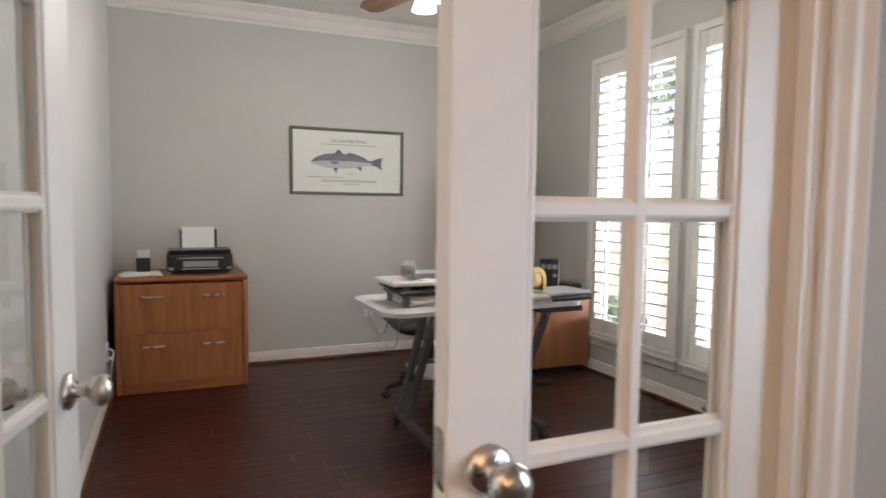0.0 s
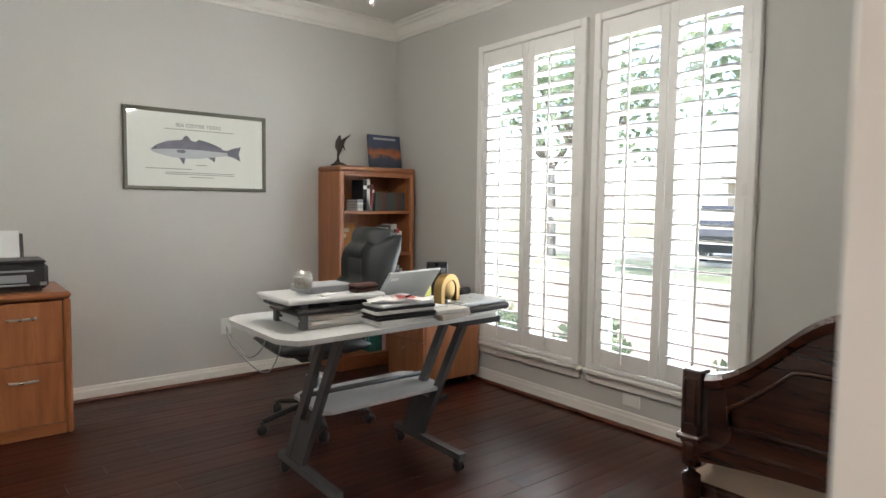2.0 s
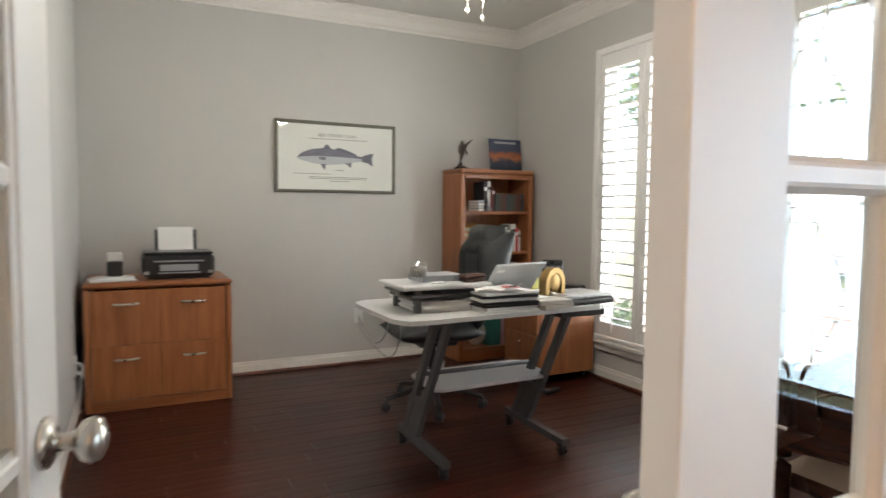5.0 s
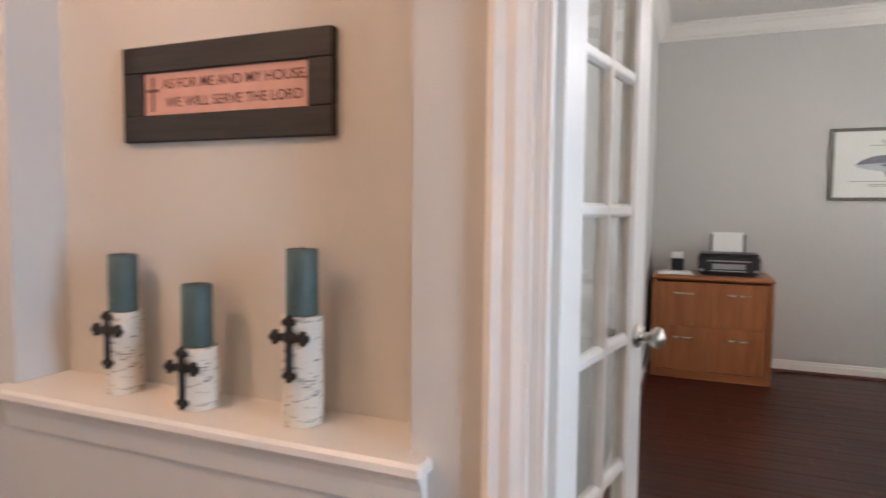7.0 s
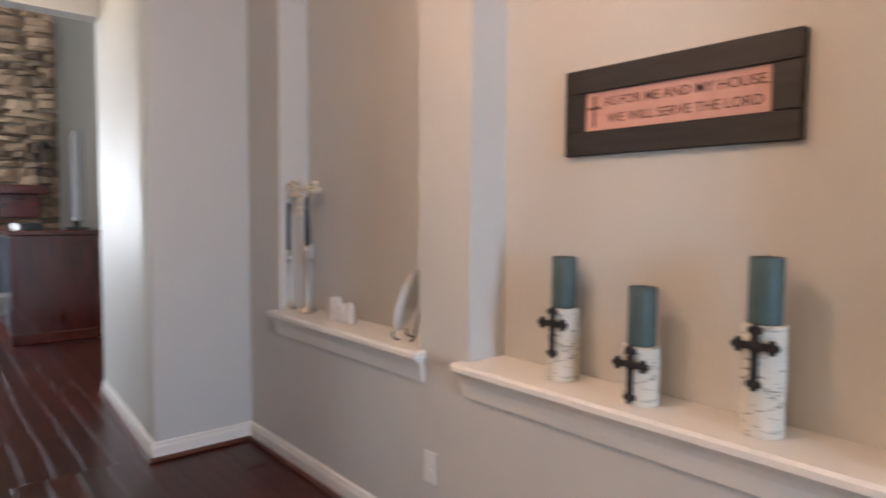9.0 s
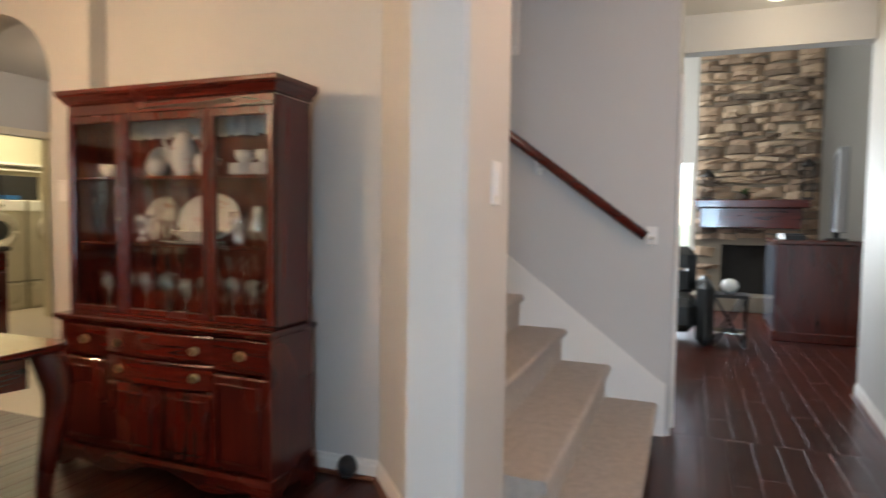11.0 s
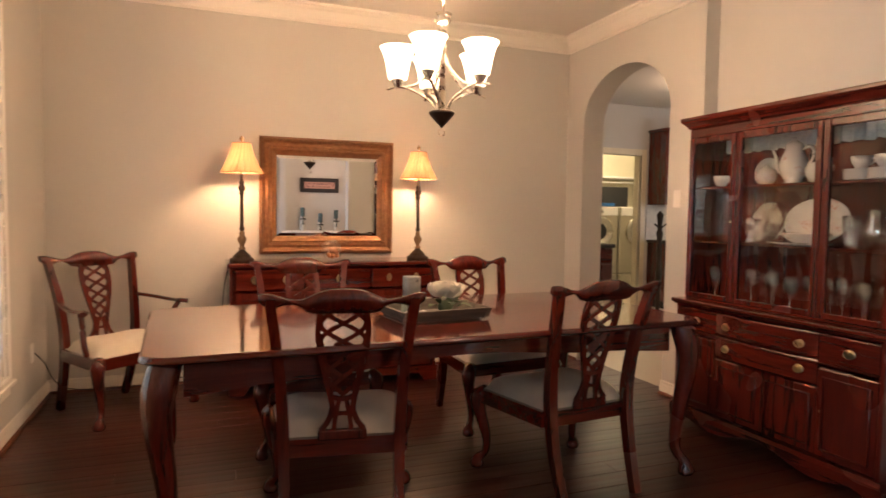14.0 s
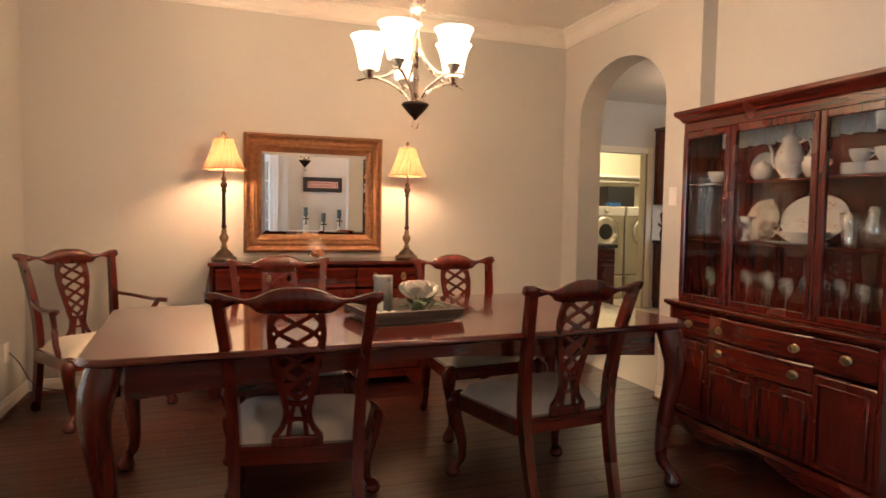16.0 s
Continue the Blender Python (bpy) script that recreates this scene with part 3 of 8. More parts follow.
def french_leaf(name, m, label):
    t = thing(name, m, label, "door", "pair of glazed doors")
    w, s, th, b = 0.598, 0.113, 0.042, 0.034
    g = Geo()
    g.box(0, s, 0, th, 0.008, 2.03, 0.002)
    part("stile", g, DOORPAINT, t)
    g = Geo()
    g.box(w - s, w, 0, th, 0.008, 2.03, 0.002)
    part("stile", g, DOORPAINT, t)
    for z0, z1, n in ((0.008, 0.239, "bottom_rail"), (1.924, 2.03, "top_rail")):
        g = Geo()
        g.box(s, w - s, 0.0005, th - 0.0005, z0, z1)
        part(n, g, DOORPAINT, t)
    z0, pitch = 0.239, 0.337

    def bar(a0, a1, z0b, z1b, upright):
        g = Geo()
        c = th / 2
        if upright:
            prof = [(a0, c - 0.005), (a0 + 0.006, c - 0.013), (a0 + 0.010, c - 0.016), (a1 - 0.010, c - 0.016), (a1 - 0.006, c - 0.013), (a1, c - 0.005), (a1, c + 0.005), (a1 - 0.006, c + 0.013), (a1 - 0.010, c + 0.016), (a0 + 0.010, c + 0.016), (a0 + 0.006, c + 0.013), (a0, c + 0.005)]
            g.prism(prof, 2, z0b, z1b)
        else:
            h0, h1 = z0b, z1b
            prof = [(c - 0.005, h0), (c - 0.013, h0 + 0.006), (c - 0.0152, h0 + 0.010), (c - 0.0152, h1 - 0.010), (c - 0.013, h1 - 0.006), (c - 0.005, h1), (c + 0.005, h1), (c + 0.013, h1 - 0.006), (c + 0.0152, h1 - 0.010), (c + 0.0152, h0 + 0.010), (c + 0.013, h0 + 0.006), (c + 0.005, h0)]
            g.prism(prof, 0, a0, a1)
        return g
    part("muntin", bar(w / 2 - b / 2, w / 2 + b / 2, 0.239, 1.924, True), DOORPAINT, t)
    for k in range(1, 5):
        z = z0 + pitch * k
        part("muntin", bar(s - 0.001, w - s + 0.001, z - b / 2, z + b / 2, False), DOORPAINT, t)
    # bead round the whole glazed field
    g = Geo()
    for y0, y1 in ((0.004, 0.012), (th - 0.012, th - 0.004)):
        g.box(s, s + 0.012, y0, y1, 0.239, 1.924, 0.003)
        g.box(w - s - 0.012, w - s, y0, y1, 0.239, 1.924, 0.003)
        g.box(s + 0.012, w - s - 0.012, y0, y1, 0.239, 0.251, 0.003)
        g.box(s + 0.012, w - s - 0.012, y0, y1, 1.912, 1.924, 0.003)
    part("glazing_bead", g, DOORPAINT, t)
    for k in range(5):
        for x0, x1 in ((s, w / 2 - b / 2 + 0.006), (w / 2 + b / 2 - 0.006, w - s)):
            g = Geo()
            zz = z0 + pitch * k + 0.01
            g.add([(x0, th / 2, zz), (x1, th / 2, zz), (x1, th / 2, zz + pitch - 0.02), (x0, th / 2, zz + pitch - 0.02)], [(0, 1, 2, 3)])
            part("pane", g, GLASS, t).visible_shadow = False
    knob_set(t, w - 0.06, 0.0, -1)
    knob_set(t, w - 0.06, th, 1)
    g = Geo()
    g.box(w - 0.001, w + 0.0015, 0.006, th - 0.006, 0.89, 0.97, 0.0005)
    part("latch_plate", g, NICKEL, t, "small nickel latch plate")
    for z in (0.25, 1.05, 1.80):
        g = Geo()
        g.lathe([(0.007, 0), (0.007, 0.09)], (0.0, th + 0.006, z), 10)
        g.box(0.0, 0.03, th - 0.001, th + 0.0015, z, z + 0.09)
        part("hinge", g, NICKEL if z != 1.05 else DOORPAINT, t)
    return t


french_leaf("french_door", pose(-0.078, 0.078, 0, 0, 0, 79.5), "open white French door with ten glass panes")
right = french_leaf("french_door", Matrix.Translation((1.104, 0.034, 0)) @ Matrix.Diagonal((-1, 1, 1, 1)), "closed white French door with ten glass panes")


# ---------------------------------------------------------------- windows with plantation shutters
def shutter_window(k, x, y0, y1, z0, z1, slat_tilt=10):
    """Window in a wall of constant x; the room lies to -x."""
    win = tagged(new("window_%d" % k), "white framed window with plantation shutters", "", "", "structure")
    g = Geo()
    for a, b in ((y0, y0 + 0.05), (y1 - 0.05, y1)):
        g.box(x + 0.09, x + 0.13, a, b, z0, z1)
    zm = (z0 + z1) / 2 - 0.1
    for a, b in ((z0, z0 + 0.05), (z1 - 0.05, z1), (zm - 0.025, zm + 0.025)):
        g.box(x + 0.09, x + 0.13, y0 + 0.05, y1 - 0.05, a, b)
    part("window_frame", g, WHITEPL, win)
    for a, b in ((z0 + 0.05, zm - 0.025), (zm + 0.025, z1 - 0.05)):
        g = Geo()
        g.add([(x + 0.11, y0 + 0.05, a), (x + 0.11, y1 - 0.05, a), (x + 0.11, y1 - 0.05, b), (x + 0.11, y0 + 0.05, b)], [(0, 1, 2, 3)])
        part("pane", g, GLASS, win).visible_shadow = False
    g = Geo()
    g.box(x - 0.05, x + 0.09, y0 - 0.032, y1 + 0.032, z0 - 0.03, z0 - 0.004, 0.006)
    g.box(x - 0.022, x - 0.001, y0 - 0.02, y1 + 0.02, z0 - 0.085, z0 - 0.03, 0.004)
    part("window_sill", g, TRIM, win)
    sh = thing("plantation_shutter", Matrix.Identity(4), "white louvred plantation shutters, slats tilted open", "shutter", "plantation shutters")
    g = Geo()
    f = 0.045
    for a, b in ((y0 - 0.02, y0 + f - 0.02), (y1 - f + 0.02, y1 + 0.02)):
        g.box(x - 0.03, x + 0.03, a, b, z0, z1 + 0.03, 0.005)
    g.box(x - 0.03, x + 0.03, y0 + f - 0.02, y1 - f + 0.02, z1 - f + 0.03, z1 + 0.03, 0.005)
    g.box(x - 0.03, x + 0.03, y0 + f - 0.02, y1 - f + 0.02, z0, z0 + 0.025, 0.005)
    part("outer_frame", g, SHUT, sh)
    ya, yb = y0 + f - 0.018, y1 - f + 0.018
    mid = (ya + yb) / 2
    slat = None
    for p0, p1 in ((ya, mid - 0.002), (mid + 0.002, yb)):
        g = Geo()
        st = 0.052
        zb, zt = z0 + 0.028, z1 - 0.018
        g.box(x - 0.018, x + 0.012, p0, p0 + st, zb, zt, 0.003)
        g.box(x - 0.018, x + 0.012, p1 - st, p1, zb, zt, 0.003)
        g.box(x - 0.018, x + 0.012, p0 + st, p1 - st, zb, zb + 0.095, 0.003)
        g.box(x - 0.018, x + 0.012, p0 + st, p1 - st, zt - 0.105, zt, 0.003)
        pan = part("shutter_panel", g, SHUT, sh)
        a, b = zb + 0.095, zt - 0.105
        n = round((b - a) / 0.078)
        step, ln = (b - a) / n, p1 - p0 - 2 * st - 0.004
        if slat is None or abs(slat[1] - ln) > 0.01:
            g = Geo()
            prof = [(-0.043, 0), (-0.031, 0.005), (0, 0.0068), (0.031, 0.005), (0.043, 0), (0.031, -0.005), (0, -0.0068), (-0.031, -0.005)]
            g.prism(prof, 1, -ln / 2, ln / 2, None, True)
            slat = (g.mesh("slat", SHUT), ln)
        for i in range(n):
            o = new("slat", slat[0])
            o.parent = pan
            o.matrix_basis = pose(x - 0.003, (p0 + p1) / 2, a + step * (i + 0.5), 0, slat_tilt + random.uniform(-1.5, 1.5), 0)
        g = Geo()
        g.box(x - 0.060, x - 0.048, (p0 + p1) / 2 - 0.006, (p0 + p1) / 2 + 0.006, a - 0.055, b - 0.01, 0.002)
        part("tilt_rod", g, SHUT, pan)
        for zh in (z0 + 0.35, (z0 + z1) / 2, z1 - 0.35):
            g = Geo()
            e = p1 if p1 == yb else p0
            g.box(x - 0.033, x - 0.018, e - 0.012, e + 0.012, zh, zh + 0.06, 0.002)
            part("hinge", g, WHITEPL, pan)
    return win


shutter_window(1, OE, W1[0], W1[1], 0.30, 2.34)
shutter_window(2, OE, W2[0], W2[1], 0.30, 2.34)
shutter_window(3, DE, (DWIN[0] + DWIN[1]) / 2 + 0.03, DWIN[1], 0.34, 2.36, 24)
shutter_window(4, DE, DWIN[0], (DWIN[0] + DWIN[1]) / 2 - 0.03, 0.34, 2.36, 24)


# front door with leaded glass, at the end of the entry
def front_door():
    d = tagged(new("door_1"), "dark wooden front door with a leaded bevelled glass panel", "", "", "structure")
    g = Geo()
    y0, y1 = -1.47, -0.53
    for a, b, c, e in ((y0, y0 + 0.15, 0, 2.03), (y1 - 0.15, y1, 0, 2.03), (y0 + 0.15, y1 - 0.15, 0, 0.55), (y0 + 0.15, y1 - 0.15, 1.88, 2.03)):
        g.box(2.25, 2.295, a, b, c + 0.005, e, 0.003)
    part("door_leaf", g, DARKWOOD, d)
    g = Geo()
    g.add([(2.272, y0 + 0.15, 0.55), (2.272, y1 - 0.15, 0.55), (2.272, y1 - 0.15, 1.88), (2.272, y0 + 0.15, 1.88)], [(0, 1, 2, 3)])
    part("pane", g, GLASS, d).visible_shadow = False
    g = Geo()
    c = (y0 + y1) / 2
    for s in (-1, 1):
        g.tube([(2.262, c + s * 0.27, 0.60), (2.262, c + s * 0.27, 1.83)], 0.007, 6)
        g.tube(curve([(2.262, c + s * 0.02, 0.62), (2.262, c + s * 0.16, 0.95), (2.262, c + s * 0.03, 1.25), (2.262, c + s * 0.16, 1.5), (2.262, c + s * 0.02, 1.82)]), 0.007, 6)
    for z in (0.60, 0.86, 1.25, 1.6, 1.83):
        g.tube([(2.262, c - 0.27, z), (2.262, c + 0.27, z)], 0.006, 6)
    part("leaded_came", g, NICKEL, d)
    g = Geo()
    g.box(2.19, 2.2, -1.56 - 0.08, -1.55, 0, 2.1, 0.002)
    g.box(2.19, 2.2, -0.45, -0.37, 0, 2.1, 0.002)
    g.box(2.19, 2.2, -1.63, -0.37, 2.1, 2.18, 0.002)
    g.box(2.2, 2.34, -1.55, -1.47, 0, 2.1)
    g.box(2.2, 2.34, -0.53, -0.45, 0, 2.1)
    g.box(2.2, 2.34, -1.47, -0.53, 2.035, 2.1)
    part("door_frame", g, TRIM, d)


front_door()

# ---------------------------------------------------------------- stairs
def stairs():
    st = tagged(new("stairs"), "carpeted beige staircase with white skirt board", "", "", "structure")
    rise, go = 0.192, 0.262
    for k in range(10):
        ya, yb = -1.72 - go * k, -1.72 - go * (k + 1)
        near = -1.36 if yb > -2.1 else max(-2.40, -1.36 - 1.33 * (-2.10 - yb))
        if k == 0:
            near = -1.42
        z = rise * (k + 1)
        g = Geo()
        prof = [(yb - 0.02, 0.0), (yb - 0.02, z), (ya - 0.02, z)]
        for i in range(7):
            a = math.pi / 2 - math.pi * i / 6
            prof.append((ya - 0.005 + 0.024 * math.cos(a), z - 0.024 + 0.024 * math.sin(a)))
        prof += [(ya - 0.012, z - 0.06), (ya - 0.012, 0.0)]
        g.prism(prof, 0, -3.33, near, None, False)
        part("step", g, CARPET, st)
    g = Geo()
    pts = [(-1.66, 0.0), (-1.66, 0.30), (-1.70, 0.325), (-4.55, 0.325 + 2.85 * 0.755), (-4.55, 0.0)]
    g.prism(pts, 0, -3.33, -3.308)
    part("skirt_board", g, TRIM, st)
    return st


stairs()


def handrail():
    t = thing("handrail", Matrix.Identity(4), "sloping cherry wood handrail on the stair wall", "handrail")
    slope = 0.742
    def at(y, dz=0.0):
        return (-3.245, y, 1.14 + (-1.79 - y) * slope + dz)
    g = Geo()
    g.tube([at(-1.79), at(-4.5)], 0.026, 12, 1.15)
    part("rail", g, MAHOGY, t)
    g = Geo()
    g.box(-3.33, -3.318, -1.79, -1.73, 1.09, 1.195, 0.004)
    g.tube([(-3.32, -1.76, 1.13), (-3.25, -1.785, 1.135)], 0.012, 8)
    part("end_block", g, TRIM, t)
    for y in (-2.42, -3.5):
        g = Geo()
        x, yy, z = at(y)
        g.tube(curve([(-3.325, y, z - 0.085), (-3.28, y, z - 0.085), (x, y, z - 0.03)], 4), 0.008, 8)
        g.lathe([(0.022, -0.02), (0.022, 0.02)], (-3.32, y, z - 0.09), 12)
        part("bracket", g, WHITEPL, t)


handrail()


def wall_plate(name, m, label, kind, sw=1):
    t = thing(name, m, label, kind)
    g = Geo()
    g.box(-0.036, 0.036, -0.006, 0, -0.058, 0.058, 0.003)
    part("plate", g, WHITEPL, t)
    if sw:
        g = Geo()
        g.box(-0.016, 0.016, -0.0095, -0.005, -0.033, 0.033, 0.002)
        part("rocker", g, WHITEPL, t)
    else:
        for z in (0.021, -0.021):
            g = Geo()
            g.lathe([(0.0165, -0.0082), (0.0165, -0.005)], (0, 0, 0), 16, pose(0, 0.0, z, 90, 0, 0) @ pose(0, 0, -0.0, 180))
            part("socket", g, WHITEPL, t)
    return t


wall_plate("light_switch", pose(-1.178, -2.045, 1.322, 0, 0, 180), "white rocker light switch on the pier", "switch")
wall_plate("light_switch", pose(DW, -4.774, 1.349, 0, 0, 90), "white light switch beside the arch", "switch")
wall_plate("wall_outlet", pose(-1.766, 0.0, 0.335), "white electrical outlet on the hall wall", "outlet", 0)
wall_plate("wall_outlet", pose(OE, 1.975, 0.165, 0, 0, 270) @ pose(0, 0, 0, 0, 90, 0), "white electrical outlet low on the office wall", "outlet", 0)
wall_plate("wall_outlet", pose(1.70, ON, 0.38), "white electrical outlet on the office wall", "outlet", 0)
wall_plate("wall_outlet", pose(DE, -5.75, 0.36, 0, 0, 270), "white electrical outlet near the dining room corner", "outlet", 0)


# ---------------------------------------------------------------- hardwood planks
def planks(x0, x1, y0, y1, along):
    w = 0.127
    a0, a1, b0, b1 = (x0, x1, y0, y1) if along == 0 else (y0, y1, x0, x1)
    b = b0
    while b < b1 - 0.005:
        ww = min(w, b1 - b)
        a = a0
        first = True
        while a < a1 - 0.005:
            ln = random.uniform(0.9, 1.75) * (random.uniform(0.3, 1.0) if first else 1)
            first = False
            if a1 - a - ln < 0.3:
                ln = a1 - a
            o = new("plank", PLANK)
            o.parent = floor_ob
            c = (a + ln / 2, b + ww / 2)
            m = Matrix.Translation((c[0], c[1], 0)) if along == 0 else pose(c[1], c[0], 0, 0, 0, 90)
            o.matrix_basis = m @ pose(0, 0, random.uniform(-0.0008, 0), random.uniform(-0.06, 0.06), 0, 0) @ Matrix.Diagonal((ln - 0.0015, ww / w, 1, 1))
            a += ln
        b += ww


g = Geo()
c = 0.0022
ys = [(-0.0632, -0.0016), (-0.0632 + c, -0.0004), (-0.03, 0.0), (0.0, -0.0005), (0.03, 0.0), (0.0632 - c, -0.0004), (0.0632, -0.0016)]
g.prism([(-0.0632, -0.012)] + ys + [(0.0632, -0.012)], 0, -0.5, 0.5)
PLANK = g.mesh("plank", FLOORX)


# ---------------------------------------------------------------- dining room
def lean(z):
    """How far back the chair's back lies at a height."""
    return -0.215 - 0.03 * max(0, (z - 0.46) / 0.52) - 0.07 * max(0, (z - 0.46) / 0.52) ** 2


def dining_chair(name, m, label, arms=False, group="chairs of the dining set"):
    t = thing(name, m @ Matrix.Diagonal((1.06, 1.0, 0.957, 1)), label, "chair", group)
    sx = 1.08 if arms else 1.0
    for s in (-1, 1):
        g = Geo()
        line = curve([(s * 0.185 * sx, -0.305, 0), (s * 0.195 * sx, -0.245, 0.22), (s * 0.200 * sx, -0.215, 0.45), (s * 0.212 * sx, lean(0.7), 0.7), (s * 0.238 * sx, lean(0.97), 0.965)], 5)
        g.tube(line, [0.0165 + 0.0035 * min(1, max(0, 1 - abs(i - 10) / 10)) for i in range(len(line))], 4, 1.15, (0, 1, 0), None, True)
        part("back_post", g, MAHOG, t)
    # crest rail with flared ears
    g = Geo()
    half = [(0.0, 1.0), (0.045, 0.998), (0.085, 0.986), (0.115, 0.968), (0.145, 0.957), (0.18, 0.962), (0.215, 0.975), (0.245, 0.984), (0.272, 0.982)]
    low = [(0.272, 0.952), (0.25, 0.932), (0.225, 0.925), (0.205, 0.935), (0.17, 0.944), (0.14, 0.934), (0.125, 0.914), (0.10, 0.905), (0.05, 0.905), (0.0, 0.905)]
    for s in (-1, 1):
        top = [(s * x * sx, z) for x, z in half]
        bot = [(s * x * sx, z) for x, z in reversed(low)]
        rows = []
        for (xa, za), (xb, zb) in zip([(s * sx * x, np.interp(x, [p[0] for p in half], [p[1] for p in half])) for x in np.linspace(0, 0.272, 19)],
                                       [(s * sx * x, np.interp(x, [p[0] for p in reversed(low)], [p[1] for p in reversed(low)])) for x in np.linspace(0, 0.272, 19)]):
            ya, yb = lean(za), lean(zb)
            rows.append([(xb, yb - 0.012, zb), (xa, ya - 0.014, za - 0.004), (xa, ya, za), (xa, ya + 0.012, za - 0.006), (xb, yb + 0.012, zb), (xb, yb - 0.012, zb)])
        g.sheet(rows)
        e = rows[-1]
        g.add(e[:5], [(0, 1, 2, 3, 4)])
    part("crest_rail", g, MAHOG, t, "carved serpentine crest rail")
    # pierced splat
    def bar(geo, pts, r=0.0085):
        return geo.tube(curve([(x, lean(z), z) for x, z in pts], 4), r, 4, 0.8, (0, 1, 0), None, True)
    zs = [0.92, 0.88, 0.83, 0.78, 0.72, 0.65, 0.58, 0.53, 0.48, 0.44]
    ws = [0.074, 0.080, 0.084, 0.080, 0.071, 0.057, 0.043, 0.036, 0.048, 0.074]
    g = Geo()
    g.box(-0.084, 0.084, lean(0.43) - 0.010, lean(0.43) + 0.012, 0.40, 0.442, 0.006)
    bar(g, [(-0.040, 0.572), (0.0, 0.562), (0.040, 0.572)])
    bar(g, [(-0.046, 0.492), (0.0, 0.505), (0.046, 0.492)], 0.007)
    splat = part("splat", g, MAHOG, t, "pierced and interlaced carved splat")
    for s in (-1, 1):
        part("splat_edge", bar(Geo(), [(s * w, z) for w, z in zip(ws, zs)], 0.010), MAHOG, splat)
        part("strand", bar(Geo(), [(s * 0.010, 0.57), (s * 0.018, 0.53), (s * 0.026, 0.48), (s * 0.030, 0.44)], 0.008), MAHOG, splat)
    # four interlaced strands that narrow to the waist
    for k in range(4):
        line = []
        for z in np.linspace(0.918, 0.575, 15):
            w = np.interp(z, zs[::-1], ws[::-1])
            line.append((w * 0.92 * math.sin(2 * math.pi * (0.918 - z) / 0.285 + k * math.pi / 2 + 0.4), z))
        part("strand", bar(Geo(), line, 0.0078), MAHOG, splat)
    # seat rails
    fw, bw, fy, by = 0.270 * sx, 0.218 * sx, 0.235, -0.20
    for a, b, n in (((-fw, fy), (fw, fy), "front_rail"), ((fw, fy), (bw, by), "side_rail"), ((-fw, fy), (-bw, by), "side_rail"), ((-bw, by), (bw, by), "back_rail")):
        g = Geo()
        g.tube([(a[0], a[1], 0.372), (b[0], b[1], 0.372)], 0.0135, 4, 2.6, (0, 0, 1), None, True)
        part(n, g, MAHOGX, t)
    g = Geo()
    rows = []
    n = 12
    for i in range(n + 1):
        v = i / n
        w = (bw + (fw - bw) * v) - 0.004
        y = by + 0.012 + (fy - by - 0.006) * v
        row = []
        for j in range(n + 1):
            u = 2 * j / n - 1
            e = (1 - abs(u) ** 5) * (1 - abs(2 * v - 1) ** 5)
            row.append((w * u, y, 0.402 + 0.082 * e ** 0.55 - 0.006 * math.cos(u * 3)))
        rows.append(row)
    g.sheet(rows)
    part("seat_cushion", g, CREAM, t, "cream damask upholstered seat")
    for s in (-1, 1):
        g = Geo()
        line = curve([(s * (fw - 0.02), fy - 0.02, 0.40), (s * (fw + 0.005), fy + 0.008, 0.36), (s * (fw + 0.004), fy + 0.006, 0.30), (s * (fw - 0.022), fy - 0.016, 0.17), (s * (fw - 0.022), fy - 0.014, 0.085), (s * (fw + 0.004), fy + 0.012, 0.04), (s * (fw + 0.006), fy + 0.014, 0.0)], 4)
        k = len(line)
        rr = list(np.interp(np.linspace(0, 1, k), [0, 0.14, 0.3, 0.55, 0.72, 0.84, 0.93, 1], [0.030, 0.040, 0.034, 0.019, 0.016, 0.027, 0.033, 0.026]))
        g.tube(line, rr, 10, 1.0, (0, 1, 0))
        part("front_leg", g, MAHOG, t, "cabriole leg with claw and ball foot")
    if arms:
        for s in (-1, 1):
            g = Geo()
            g.tube(curve([(s * 0.228, lean(0.69), 0.70), (s * 0.275, -0.12, 0.685), (s * 0.305, 0.02, 0.67), (s * 0.30, 0.13, 0.672), (s * 0.325, 0.165, 0.668)], 5), [0.016] * 14 + [0.02] * 7, 8, 0.75)
            part("arm", g, MAHOG, t)
            g = Geo()
            g.tube(curve([(s * 0.301, 0.10, 0.66), (s * 0.275, 0.07, 0.57), (s * 0.285, 0.10, 0.48), (s * 0.272, 0.11, 0.39)], 5), 0.016, 8)
            part("arm_support", g, MAHOG, t)
    return t


chair = dining_chair("dining_chair", pose(0.425, -3.885, 0.004, 0, 0, 170), "carved cherry dining chair with pierced splat and cream seat")
# seen from behind, drawn up to the table
for x, y, r in ((-0.615, -3.92, 186), (0.39, -4.82, 2), (-0.69, -4.815, 6)):
    copy_thing(chair, pose(x, y, 0.004, 0, 0, r))
dining_chair("dining_armchair", pose(1.40, -5.66, 0.004, 0, 0, 40), "carved cherry armchair with cream seat in the corner", True)


